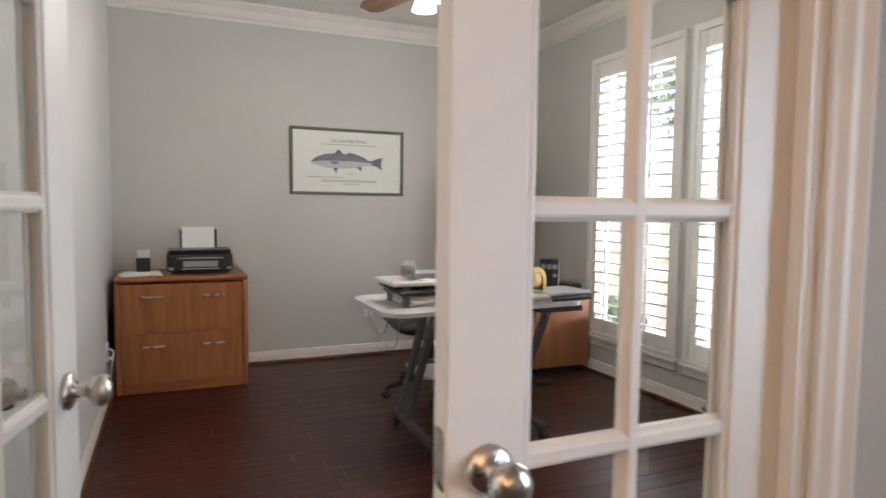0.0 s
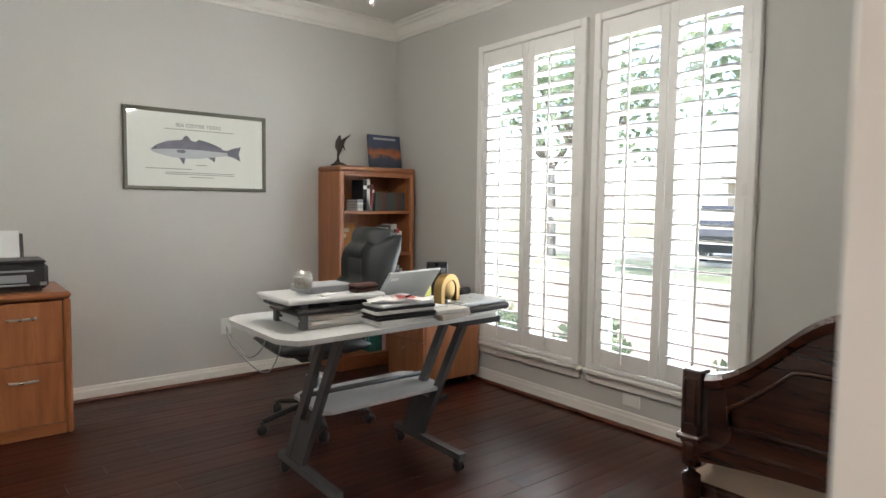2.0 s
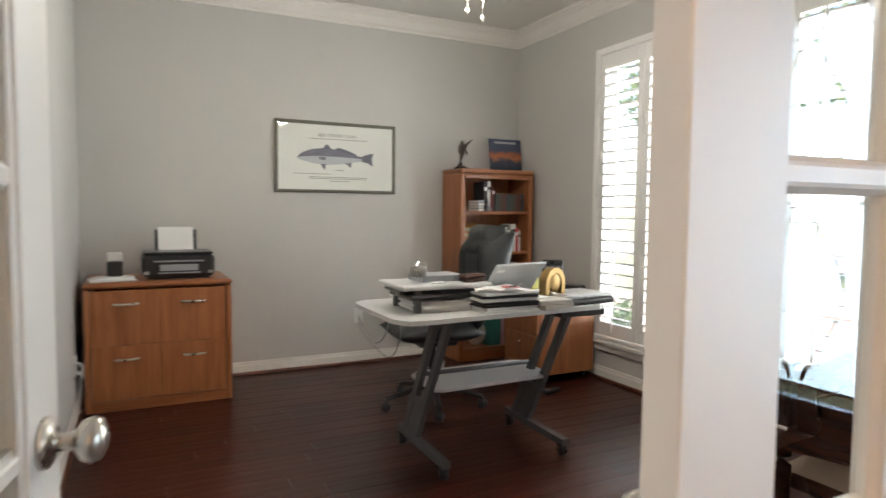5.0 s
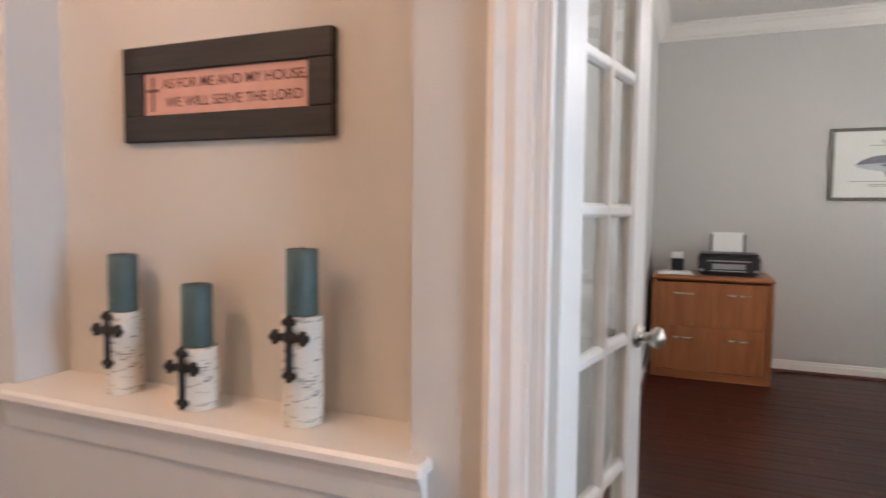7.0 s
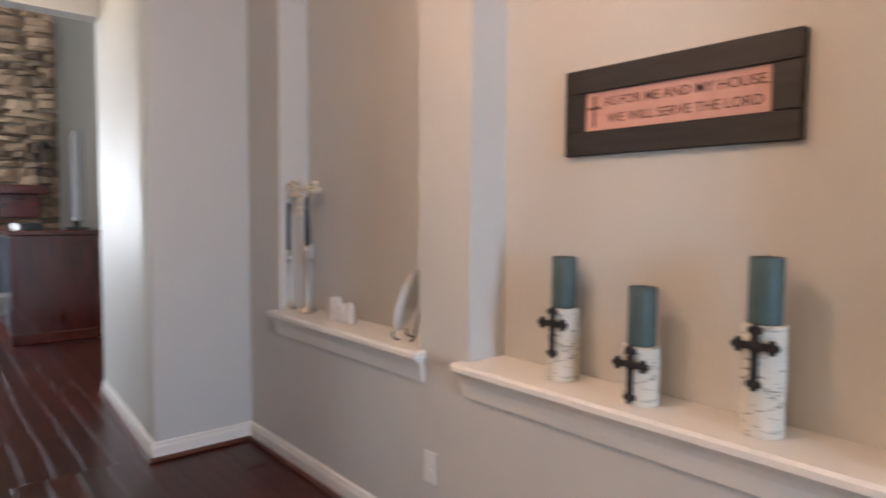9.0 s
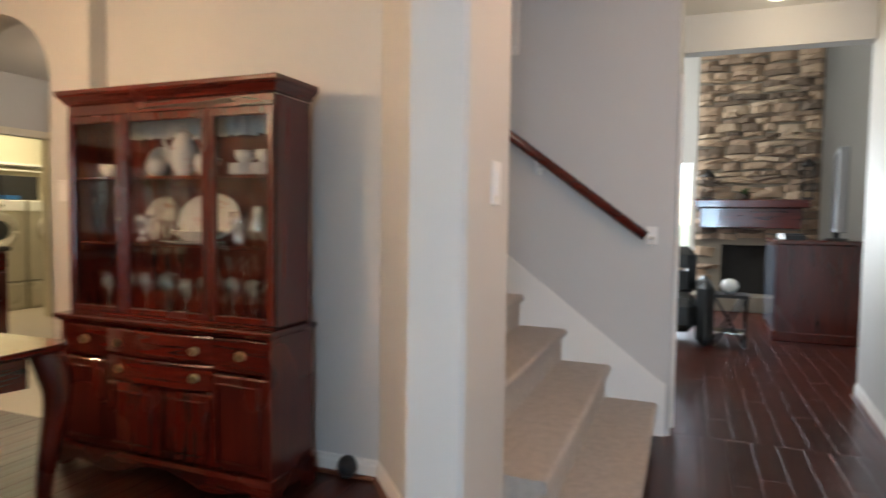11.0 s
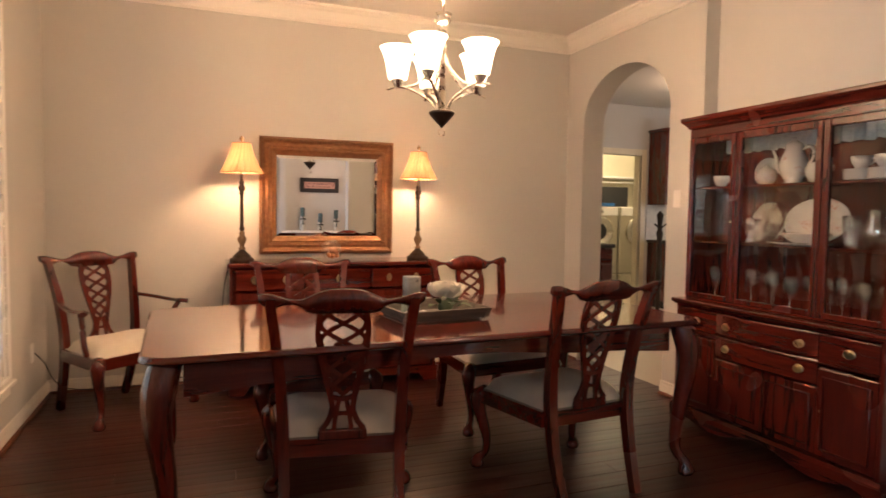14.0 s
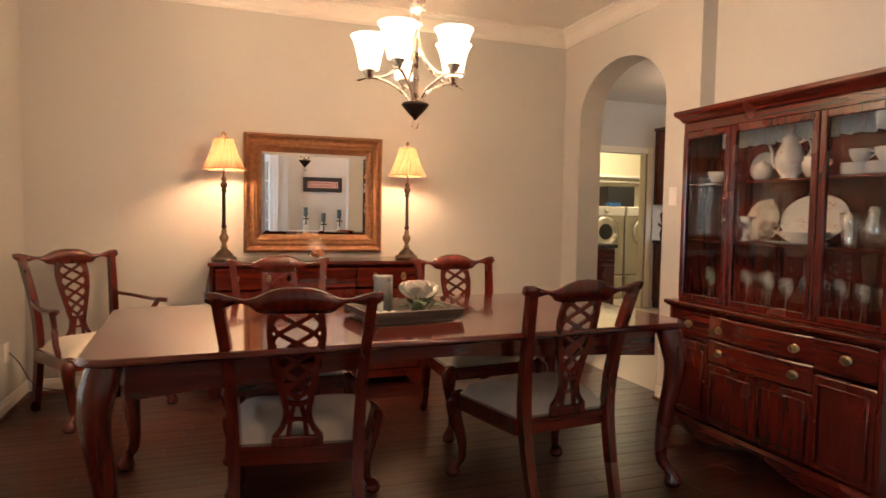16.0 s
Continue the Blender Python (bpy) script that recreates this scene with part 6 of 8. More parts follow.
def bookcase():
    t = thing("bookcase", BC, "honey cherry bookcase with four open shelves", "bookcase")
    w, d, h = 0.685, 0.335, 1.54
    for x0, x1 in ((0, 0.045), (w - 0.045, w)):
        part("side_panel", Geo().box(x0, x1, 0, d, 0, h - 0.04, 0.010), OAK, t)
    part("top", Geo().box(-0.002, w + 0.002, -0.006, d, h - 0.04, h, 0.012), OAKX, t)
    part("back_panel", Geo().box(0.045, w - 0.045, d - 0.012, d, 0.0, h - 0.04), OAK, t)
    for z in (0.10, 0.545, 0.875, 1.205):
        part("shelf", Geo().box(0.0455, w - 0.0455, 0.014, d - 0.012, z - 0.022, z, 0.002), OAKX, t)
    part("plinth", Geo().box(0.0455, w - 0.0455, 0.012, 0.03, 0.0, 0.078), OAKX, t)
    part("head_rail", Geo().box(0.0455, w - 0.0455, 0.008, 0.025, h - 0.075, h - 0.04), OAKX, t)


bookcase()


def book(x, z, w, h, d, col, label, lean_=0.0, flat_=False, y=0.05):
    t = thing("book", BC @ pose(x, y, z, 0, lean_, 0) @ (pose(0, 0, 0) if not flat_ else pose(0, 0, 0, 0, 90, 0) @ pose(-w, 0, 0)), label, "book", "books in the bookcase")
    mat = surface("book_cover", col, 0.55, var=0.06, bump=0.05)
    part("cover", Geo().box(0, 0.003, 0, d, 0, h).box(w - 0.003, w, 0, d, 0, h).box(0.003, w - 0.003, 0, 0.004, 0, h), mat, t)
    part("pages", Geo().box(0.0032, w - 0.0032, 0.0042, d - 0.004, 0.003, h - 0.003), PAPER, t)
    if h > 0.16 and not flat_:
        part("spine_band", Geo().box(0.002, w - 0.002, -0.0008, 0.0, h * 0.7, h * 0.82), PAPER if sum(col) < 1.2 else BLACKPL, t)
    return t


def shelf_of_books():
    z = 1.206
    for k, (w, c) in enumerate(((0.02, (0.72, 0.70, 0.66)), (0.018, (0.55, 0.56, 0.58)), (0.024, (0.70, 0.70, 0.70)), (0.015, (0.3, 0.32, 0.36)))):
        book(0.185, z + 0.022 * k, 0.02, 0.13 - 0.012 * k, 0.17, c, "paperback lying flat in a small pile", 0, True)
    book(0.235, z, 0.032, 0.235, 0.17, (0.03, 0.03, 0.035), "tall black hardback standing on the shelf")
    book(0.269, z, 0.026, 0.24, 0.17, (0.70, 0.69, 0.66), "tall white hardback standing on the shelf")
    book(0.30, z, 0.02, 0.20, 0.16, (0.20, 0.045, 0.045), "dark red hardback standing on the shelf", 6)
    for k in range(8):
        col = ((0.05, 0.06, 0.05), (0.07, 0.05, 0.035), (0.10, 0.03, 0.025), (0.04, 0.05, 0.055))[k % 4]
        book(0.345 + 0.0345 * k, z, 0.033, 0.145, 0.15, col, "old leather-bound volume of a matching set")
    z = 0.876
    t = thing("book", BC @ pose(0.06, 0.19, z, -10), "upright yellow-orange large book facing out", "book", "books in the bookcase")
    ORA = surface("orange_cover", (0.48, 0.20, 0.04), 0.5, var=0.35, scale=14, bump=0)
    part("cover", Geo().box(0, 0.21, 0, 0.022, 0, 0.235, 0.002), ORA, t)
    part("title_bar", Geo().box(0.03, 0.15, -0.001, 0.0, 0.165, 0.195).box(0.03, 0.12, -0.001, 0.0, 0.12, 0.15), surface("cream_lettering", (0.75, 0.68, 0.5), 0.6, bump=0), t)
    x = 0.44
    for w, h, c in ((0.022, 0.20, (0.62, 0.62, 0.60)), (0.026, 0.215, (0.10, 0.10, 0.11)), (0.02, 0.22, (0.70, 0.68, 0.64)), (0.03, 0.225, (0.75, 0.74, 0.72)), (0.024, 0.19, (0.45, 0.035, 0.04)), (0.02, 0.17, (0.65, 0.62, 0.6))):
        book(x, z, w, h, 0.16, c, "hardback book standing on the shelf")
        x += w + 0.002
    z = 0.546
    x = 0.40
    for w, h, c in ((0.028, 0.21, (0.70, 0.69, 0.66)), (0.03, 0.20, (0.45, 0.10, 0.12)), (0.022, 0.22, (0.68, 0.66, 0.62)), (0.02, 0.19, (0.05, 0.05, 0.06)), (0.034, 0.225, (0.60, 0.60, 0.58)), (0.03, 0.23, (0.66, 0.66, 0.66)), (0.028, 0.2, (0.4, 0.4, 0.42))):
        book(x, z, w, h, 0.16, c, "book standing on the lower shelf")
        x += w + 0.002
    for k in range(6):
        book(0.06 + 0.036 * k, z, 0.034, 0.20 + 0.02 * (k % 3), 0.16, ((0.2, 0.22, 0.25), (0.5, 0.48, 0.42), (0.08, 0.09, 0.16))[k % 3], "binder standing on the lower shelf")
    z = 0.101
    GREEN = surface("green_folder", (0.03, 0.16, 0.13), 0.5, bump=0.02)
    tagged(part("folder", Geo().box(0, 0.12, 0, 0.2, 0, 0.25, 0.003), GREEN, None, "", BC @ pose(0.30, 0.06, z)), "teal green folder box on the bottom shelf", "folder")
    tagged(part("folder", Geo().box(0, 0.03, 0, 0.2, 0, 0.24, 0.003), surface("pink_folder", (0.5, 0.28, 0.33), 0.5), None, "", BC @ pose(0.425, 0.06, z)), "pink folder on the bottom shelf", "folder")
    tagged(part("storage_bag", Geo().ball((0.1, 0.1, 0.1), 0.1, 14, 8, 1.0, 0.9, 0.7), surface("cream_bag", (0.55, 0.51, 0.42), 0.6, var=0.15, scale=12, bump=0.4), None, "", BC @ pose(0.12, 0.03, z)), "cream plastic bag on the bottom shelf", "bag")


shelf_of_books()


def sailfish():
    g = Geo()
    g.lathe([(0.055, 0), (0.055, 0.012), (0.035, 0.022), (0.02, 0.03)], seg=16, sx=1.2, sy=0.7)
    g.tube(curve([(-0.035, 0, 0.02), (-0.012, 0, 0.05), (-0.008, 0, 0.08), (0.0, 0, 0.11), (0.012, 0, 0.15), (0.026, 0, 0.18), (0.05, 0, 0.205), (0.10, 0, 0.245)], 5), list(np.interp(np.linspace(0, 1, 36), [0, 0.12, 0.3, 0.5, 0.7, 0.82, 1], [0.004, 0.007, 0.010, 0.020, 0.023, 0.014, 0.002])), 10, 0.6, (0, 1, 0))
    g.prism([(-0.01, 0.10), (-0.032, 0.14), (-0.028, 0.185), (-0.005, 0.225), (0.012, 0.235), (0.02, 0.19)], 1, -0.003, 0.003)
    g.prism([(-0.055, 0.012), (-0.02, 0.045), (-0.005, 0.075), (-0.018, 0.05), (0.01, 0.018)], 1, -0.004, 0.004)
    g.prism([(0.03, 0.15), (0.055, 0.12), (0.038, 0.165)], 1, -0.003, 0.003)
    tagged(part("fish_statuette", g, BRONZE, None, "", pose(2.505, 4.15, 1.5445)), "dark bronze leaping sailfish statuette on the bookcase", "statuette")


sailfish()


def canvas():
    t = thing("canvas_print", pose(2.80, 4.18, 1.5445, -8), "unframed landscape canvas in blue and orange on the bookcase", "picture")
    m, n, l, b = base_mat("canvas_landscape", 0.6)
    tc, sep = n.new("ShaderNodeTexCoord"), n.new("ShaderNodeSeparateXYZ")
    l.new(tc.outputs["Object"], sep.inputs[0])
    ns = n.new("ShaderNodeTexNoise")
    ns.inputs["Scale"].default_value, ns.inputs["Detail"].default_value = 14, 8
    l.new(tc.outputs["Object"], ns.inputs["Vector"])
    ad = n.new("ShaderNodeMath")
    ad.operation = "MULTIPLY_ADD"
    ad.inputs[1].default_value = 0.14
    l.new(ns.outputs[0], ad.inputs[0])
    l.new(sep.outputs[2], ad.inputs[2])
    r = n.new("ShaderNodeValToRGB")
    e = r.color_ramp.elements
    e[0].position, e[0].color = 0.08, (0.02, 0.03, 0.05, 1)
    e[1].position, e[1].color = 0.34, (0.05, 0.07, 0.13, 1)
    for p, c in ((0.15, (0.05, 0.06, 0.09, 1)), (0.185, (0.45, 0.15, 0.05, 1)), (0.22, (0.30, 0.10, 0.05, 1)), (0.25, (0.06, 0.07, 0.11, 1))):
        k = e.new(p)
        k.color = c
    l.new(ad.outputs[0], r.inputs[0])
    l.new(r.outputs[0], b.inputs["Base Color"])
    part("canvas", Geo().box(0, 0.31, 0, 0.02, 0, 0.275, 0.003), m, t)
    part("title_bar", Geo().box(0.05, 0.26, -0.001, 0.0, 0.235, 0.252), surface("pale_lettering", (0.45, 0.45, 0.46), 0.6, bump=0), t)


canvas()


def desk():
    t = thing("computer_desk", pose(0, 0, 0.004), "mobile computer desk with white top on grey steel legs", "desk")
    z = 0.732
    g = Geo()
    pts = [(1.115, 2.05), (1.14, 2.018), (1.18, 2.008), (2.17, 2.06), (2.20, 2.085), (2.21, 2.12), (2.21, 2.57), (2.20, 2.605), (2.17, 2.63), (1.22, 2.68), (1.15, 2.665), (1.105, 2.62), (1.09, 2.56), (1.09, 2.10)]
    g.prism(pts, 2, z, z + 0.02)
    part("desktop", g, WHITELAM, t, "white laminate desktop with rounded corners")
    g = Geo()
    g.box(1.17, 1.62, 2.17, 2.48, 0.855, 0.877, 0.006)
    part("riser_shelf", g, WHITELAM, t, "raised white monitor shelf")
    for x in (1.25, 1.56):
        for y in (2.2, 2.44):
            part("riser_post", Geo().box(x - 0.015, x + 0.015, y - 0.015, y + 0.015, z + 0.02, 0.855, 0.002), STEELGREY, t)
    pts = [(1.37, 2.30), (1.42, 2.27), (2.02, 2.29), (2.06, 2.34), (2.08, 2.60), (2.03, 2.64), (1.44, 2.62), (1.39, 2.58)]
    part("lower_shelf", Geo().prism(pts, 2, 0.352, 0.368), WHITELAM, t, "white lower shelf")
    for x in (1.355, 2.01):
        part("foot_bar", Geo().tube([(x, 2.10, 0.075), (x, 2.64, 0.085)], 0.019, 4, 0.9, (0, 0, 1), None, True), STEELGREY, t)
        part("leg", Geo().tube([(x, 2.56, 0.09), (x + 0.02, 2.25, 0.732)], 0.020, 4, 0.7, (1, 0, 0), None, True), STEELGREY, t)
        part("leg", Geo().tube([(x, 2.44, 0.09), (x + 0.02, 2.12, 0.732)], 0.020, 4, 0.7, (1, 0, 0), None, True), STEELGREY, t)
        part("gusset", Geo().prism([(2.46, 0.09), (2.36, 0.30), (2.50, 0.30), (2.58, 0.09)], 0, x - 0.006, x + 0.006), STEELGREY, t)
        for y in (2.13, 2.61):
            w = part("castor", Geo().lathe([(0.001, -0.016), (0.024, -0.016), (0.027, -0.010), (0.027, 0.010), (0.024, 0.016), (0.001, 0.016)], (0, 0, 0), 18, pose(x, y, 0.027, 0, 90, 0)), BLACKPL, t)
            part("fork", Geo().box(x - 0.02, x + 0.02, y - 0.018, y + 0.018, 0.045, 0.068, 0.004), BLACKPL, w)
    part("cross_bar", Geo().tube([(1.36, 2.45, 0.40), (2.02, 2.45, 0.40)], 0.012, 8), STEELGREY, t)
    part("under_tray", Geo().box(1.95, 2.22, 2.08, 2.3, 0.70, 0.731, 0.004), BLACKPL, t)
    return z + 0.024


DZ = desk()


def slab(name, x, y, z, w, d, h, rz, mat, label, cat, c=0.003):
    return tagged(part(name, Geo().box(-w / 2, w / 2, -d / 2, d / 2, 0, h, c), mat, None, "", pose(x, y, z, 0, 0, rz)), label, cat)


def paper_pile(name, x, y, z, n, w, d, label, dark=()):
    t = thing(name, pose(x, y, z), label, "papers")
    h = 0.0
    for k in range(n):
        th = random.uniform(0.006, 0.016)
        mat = BLACKPL if k in dark else PAPER
        part("folder" if k in dark else "sheaf", Geo().box(-w / 2, w / 2, -d / 2, d / 2, h, h + th, 0.001, pose(random.uniform(-.012, .012), random.uniform(-.012, .012), 0, 0, 0, random.uniform(-7, 7))), mat, t)
        h += th + 0.0004
    return h


paper_pile("paper_stack", 1.40, 2.30, DZ, 5, 0.30, 0.22, "white papers and a black binder under the shelf")
slab("binder", 1.38, 2.29, DZ + 0.060, 0.36, 0.25, 0.022, 2, BLACKPL, "black ring binder lying on papers", "binder", 0.008)
slab("binder", 1.36, 2.31, DZ + 0.0825, 0.37, 0.24, 0.016, -5, surface("black_vinyl", (0.02, 0.02, 0.022), 0.22, var=0.1, bump=0.15), "shiny black vinyl folder on the ring binder", "binder", 0.006)
paper_pile("paper_stack", 1.66, 2.16, DZ, 7, 0.29, 0.22, "untidy pile of magazines, papers and black folders", (2, 3, 5))
paper_pile("paper_stack", 1.86, 2.22, DZ, 4, 0.15, 0.22, "pile of white papers beside the laptop")
REDP = surface("magazine_red", (0.42, 0.07, 0.05), 0.4, var=0.5, scale=30, bump=0)
t = thing("magazine", pose(1.63, 2.14, DZ + 0.098, 0, 0, -24), "open magazine with red print on the pile", "magazine")
part("pages", Geo().prism([(-0.11, 0.0), (-0.05, 0.012), (0.0, 0.003), (0.05, 0.014), (0.11, 0.004), (0.11, 0.0)], 1, -0.09, 0.09), PAPER, t)
part("printed_panel", Geo().box(0.015, 0.09, -0.075, 0.0, 0.0145, 0.0155), REDP, t)
tagged(part("pen", Geo().tube([(-0.07, 0, 0.004), (0.07, 0.0, 0.004)], 0.004, 8), BLACKPL, None, "", pose(1.70, 2.09, DZ + 0.113, 0, 0, 35)), "black ballpoint pen lying on the magazine", "pen")
for k, (cw, cd, ch, col, lab) in enumerate(((0.20, 0.14, 0.022, (0.36, 0.31, 0.25), "tan paperback in a small pile on the desk"), (0.18, 0.13, 0.018, (0.55, 0.53, 0.49), "pale grey paperback on top of a small pile"))):
    slab("book", 1.90, 2.11, DZ + 0.024 * k, cw, cd, ch, 12 - 14 * k, surface("paperback_cover", col, 0.5, var=0.1), lab, "book", 0.002)
slab("letter_tray", 1.42, 2.36, 0.8815, 0.22, 0.16, 0.03, 3, GREYPL, "grey letter tray on the raised shelf", "tray")
t = thing("wallet_case", pose(1.55, 2.24, 0.8815, 0, 0, 5), "brown leather glasses case on the raised shelf", "case")
BRL = surface("brown_leather", (0.07, 0.028, 0.018), 0.45, var=0.15, bump=0.2)
part("body", Geo().box(-0.06, 0.06, -0.032, 0.032, 0, 0.02, 0.009), BRL, t)
part("lid", Geo().box(-0.061, 0.061, -0.033, 0.033, 0.0205, 0.036, 0.010), BRL, t)
t = thing("glass_mug", pose(1.29, 2.28, 0.8815), "clear drinking glass with a printed band", "glass")
part("body", Geo().lathe([(0.03, 0), (0.034, 0.004), (0.037, 0.095), (0.034, 0.095), (0.031, 0.01), (0.001, 0.008)], seg=20), CRYSTAL, t)
part("printed_band", Geo().lathe([(0.0368, 0.03), (0.0376, 0.075)], seg=20), surface("dark_print", (0.25, 0.24, 0.22), 0.5, var=0.4, scale=60), t)
slab("eyeglasses_cloth", 1.36, 2.22, 0.8815, 0.07, 0.04, 0.008, 20, PAPER, "crumpled white tissue on the shelf", "tissue")


def laptop(m, label, lid):
    t = thing("laptop", m, label, "laptop")
    SIL = surface("silver_laptop", (0.52, 0.53, 0.53), 0.35, 0.35, 0.02, 10, 0.01)
    part("base", Geo().box(-0.17, 0.17, -0.12, 0.12, 0, 0.016, 0.004), SIL, t)
    part("keyboard", Geo().box(-0.15, 0.15, -0.03, 0.10, 0.0162, 0.018), BLACKPL, t)
    mm = pose(0, 0.12, 0.016, lid - 90, 0, 0)
    part("lid", Geo().box(-0.17, 0.17, -0.006, 0.006, 0.004, 0.235, 0.004, mm), SIL, t)
    part("screen", Geo().box(-0.155, 0.155, -0.0072, -0.0062, 0.02, 0.222, 0, mm), BLACKPL, t)
    part("label", Geo().box(0.10, 0.15, 0.0062, 0.0068, 0.19, 0.205, 0, mm), WHITEPL, t)


laptop(pose(1.75, 2.45, DZ, 0, 0, 192), "open silver laptop seen from behind its screen", 54)
slab("laptop_sleeve", 2.13, 2.22, DZ, 0.34, 0.25, 0.03, 4, BLACKPL, "black laptop sleeve on the desk end", "sleeve", 0.01)
t = thing("laptop", pose(2.13, 2.22, DZ + 0.031, 0, 0, 6), "closed silver laptop on a black sleeve", "laptop")
SIL2 = surface("silver_lid", (0.60, 0.61, 0.62), 0.3, 0.35, 0.02, 10, 0.01)
part("body", Geo().box(-0.16, 0.16, -0.11, 0.11, 0, 0.018, 0.004), SIL2, t)
part("badge", Geo().lathe([(0.014, 0.0182), (0.014, 0.0188)], seg=14), WHITEPL, t)
YEL = surface("yellow_notes", (0.62, 0.60, 0.12), 0.6, var=0.2, scale=20)
slab("note_pad", 1.99, 2.40, DZ, 0.10, 0.14, 0.05, 10, PAPER, "block of white note paper", "notepad")
slab("sticky_notes", 1.99, 2.41, DZ + 0.0505, 0.075, 0.075, 0.06, 25, YEL, "yellow sticky notes in a block", "notes")
t = thing("brass_award", pose(1.985, 2.20, DZ, 0, 0, 16), "polished brass horseshoe shaped clock on the desk", "clock")
AWB = surface("polished_brass", (0.36, 0.235, 0.095), 0.45, 1.0, 0.06, 10, 0.02)
arch = [(0.075 * math.cos(a), 0.075 + 0.06 * 1.0 + 0.075 * math.sin(a) - 0.03) for a in np.linspace(0, math.pi, 17)]
inner = [(0.048 * math.cos(a), 0.105 + 0.048 * math.sin(a)) for a in np.linspace(math.pi, 0, 17)]
part("arch", Geo().prism([(0.075, 0.0)] + arch + [(-0.075, 0.0), (-0.048, 0.0)] + inner + [(0.048, 0.0)], 1, -0.02, 0.024), AWB, t)
part("back_plate", Geo().box(-0.049, 0.049, 0.0, 0.012, 0.055, 0.112, 0.002), AWB, t)
part("dial", Geo().lathe([(0.001, 0), (0.046, 0), (0.048, 0.010), (0.036, 0.016), (0.001, 0.016)], (0, 0, 0), 28, pose(0, -0.002, 0.108, 90)), AWB, t, "round brass dial")
part("figure", Geo().box(-0.022, 0.022, -0.012, 0.012, 0.0, 0.062, 0.006), NICKEL, t)


def office_chair():
    t = thing("office_chair", pose(1.77, 3.12, 0.004, 0, 0, 85), "high-backed grey leather office chair on castors", "office chair")
    for k in range(5):
        a = 2 * math.pi * k / 5 + 0.4
        ca, sa = math.cos(a), math.sin(a)
        part("base_spoke", Geo().tube(curve([(0.03 * ca, 0.03 * sa, 0.13), (0.17 * ca, 0.17 * sa, 0.105), (0.31 * ca, 0.31 * sa, 0.075)], 4), [0.026, 0.025, 0.024, 0.023, 0.022, 0.021, 0.02, 0.019, 0.018], 8, 0.75), BLACKPL, t)
        w = part("castor", Geo().lathe([(0.001, -0.022), (0.026, -0.022), (0.029, -0.015), (0.029, -0.004), (0.02, 0), (0.029, 0.004), (0.029, 0.015), (0.026, 0.022), (0.001, 0.022)], (0, 0, 0), 16, pose(0.31 * ca, 0.31 * sa, 0.029, 0, 90, math.degrees(a) + 60)), BLACKPL, t)
        part("stem", Geo().lathe([(0.009, 0.04), (0.009, 0.075)], (0.31 * ca, 0.31 * sa, 0), 8), BLACKPL, w)
    part("gas_column", Geo().lathe([(0.045, 0.10), (0.04, 0.14), (0.028, 0.15), (0.028, 0.30), (0.018, 0.302), (0.018, 0.40)], seg=16), BLACKPL, t)
    part("tilt_mechanism", Geo().box(-0.10, 0.10, -0.13, 0.12, 0.385, 0.425, 0.01), BLACKPL, t)

    def pad(w, h, th, mm, rib=0.0):
        rows = []
        n = 16
        for s in (1, -1):
            for i in range(n + 1):
                v = i / n if s > 0 else 1 - i / n
                row = []
                for j in range(n + 1):
                    u = 2 * j / n - 1
                    e = ((1 - abs(u) ** 4) * (1 - abs(2 * v - 1) ** 4)) ** 0.6
                    b = rib * abs(math.sin(v * math.pi * 2.0)) + rib * 0.6 * math.exp(-((abs(u) - 0.62) / 0.1) ** 2)
                    x = u * w / 2 * (0.88 + 0.12 * math.sin(math.pi * min(1, v + 0.2)))
                    row.append(tuple(mm @ Vector((x, s * th / 2 * e + (b if s > 0 else 0) * e, v * h))))
                rows.append(row)
        return Geo().sheet(rows)
    part("seat", pad(0.53, 0.52, 0.12, pose(0, -0.24, 0.48, -90, 0, 0) @ Matrix.Diagonal((1, -1, 1, 1)), 0.012), LEATHER, t, "padded grey-black leather seat")
    back = pose(0, -0.20, 0.49, 23, 0, 0)
    part("backrest", pad(0.46, 0.64, 0.16, back, 0.06), LEATHER, t, "tall cushioned leather backrest")
    part("headrest", pad(0.34, 0.25, 0.17, back @ pose(0, 0.055, 0.405), 0.02), LEATHER, t)
    for s in (-1, 1):
        part("arm_loop", Geo().tube(curve([(s * 0.20, 0.10, 0.43), (s * 0.29, 0.12, 0.50), (s * 0.30, 0.10, 0.64), (s * 0.29, -0.08, 0.68), (s * 0.27, -0.22, 0.62)], 5), 0.018, 8, 0.8), GREYPL, t)
        part("arm_pad", Geo().tube([(s * 0.295, 0.12, 0.68), (s * 0.29, -0.12, 0.705)], 0.028, 8, 0.6), LEATHER, t)


office_chair()


def pedestal():
    t = thing("drawer_pedestal", pose(2.62, 3.22, 0.004), "honey cherry two-drawer pedestal on castors", "cabinet")
    w, d, h = 0.50, 0.42, 0.62
    part("body", Geo().box(0.022, w, 0, d, 0.055, h - 0.025, 0.003), OAK, t)
    part("top", Geo().box(-0.003, w + 0.003, -0.003, d + 0.003, h - 0.025, h, 0.006), OAKX, t)
    for z0, z1 in ((0.06, 0.33), (0.335, 0.592)):
        p = part("drawer", Geo().box(0.0, 0.021, 0.003, d - 0.003, z0, z1, 0.003), OAK, t)
        part("knob", Geo().ball((-0.012, d / 2, z1 - 0.06), 0.011, 10, 6), NICKEL, p)
    for x in (0.06, w - 0.06):
        for y in (0.05, d - 0.05):
            part("castor", Geo().lathe([(0.001, -0.012), (0.025, -0.012), (0.025, 0.012), (0.001, 0.012)], (0, 0, 0), 14, pose(x, y, 0.0255, 90, 0, 30)), BLACKPL, t)


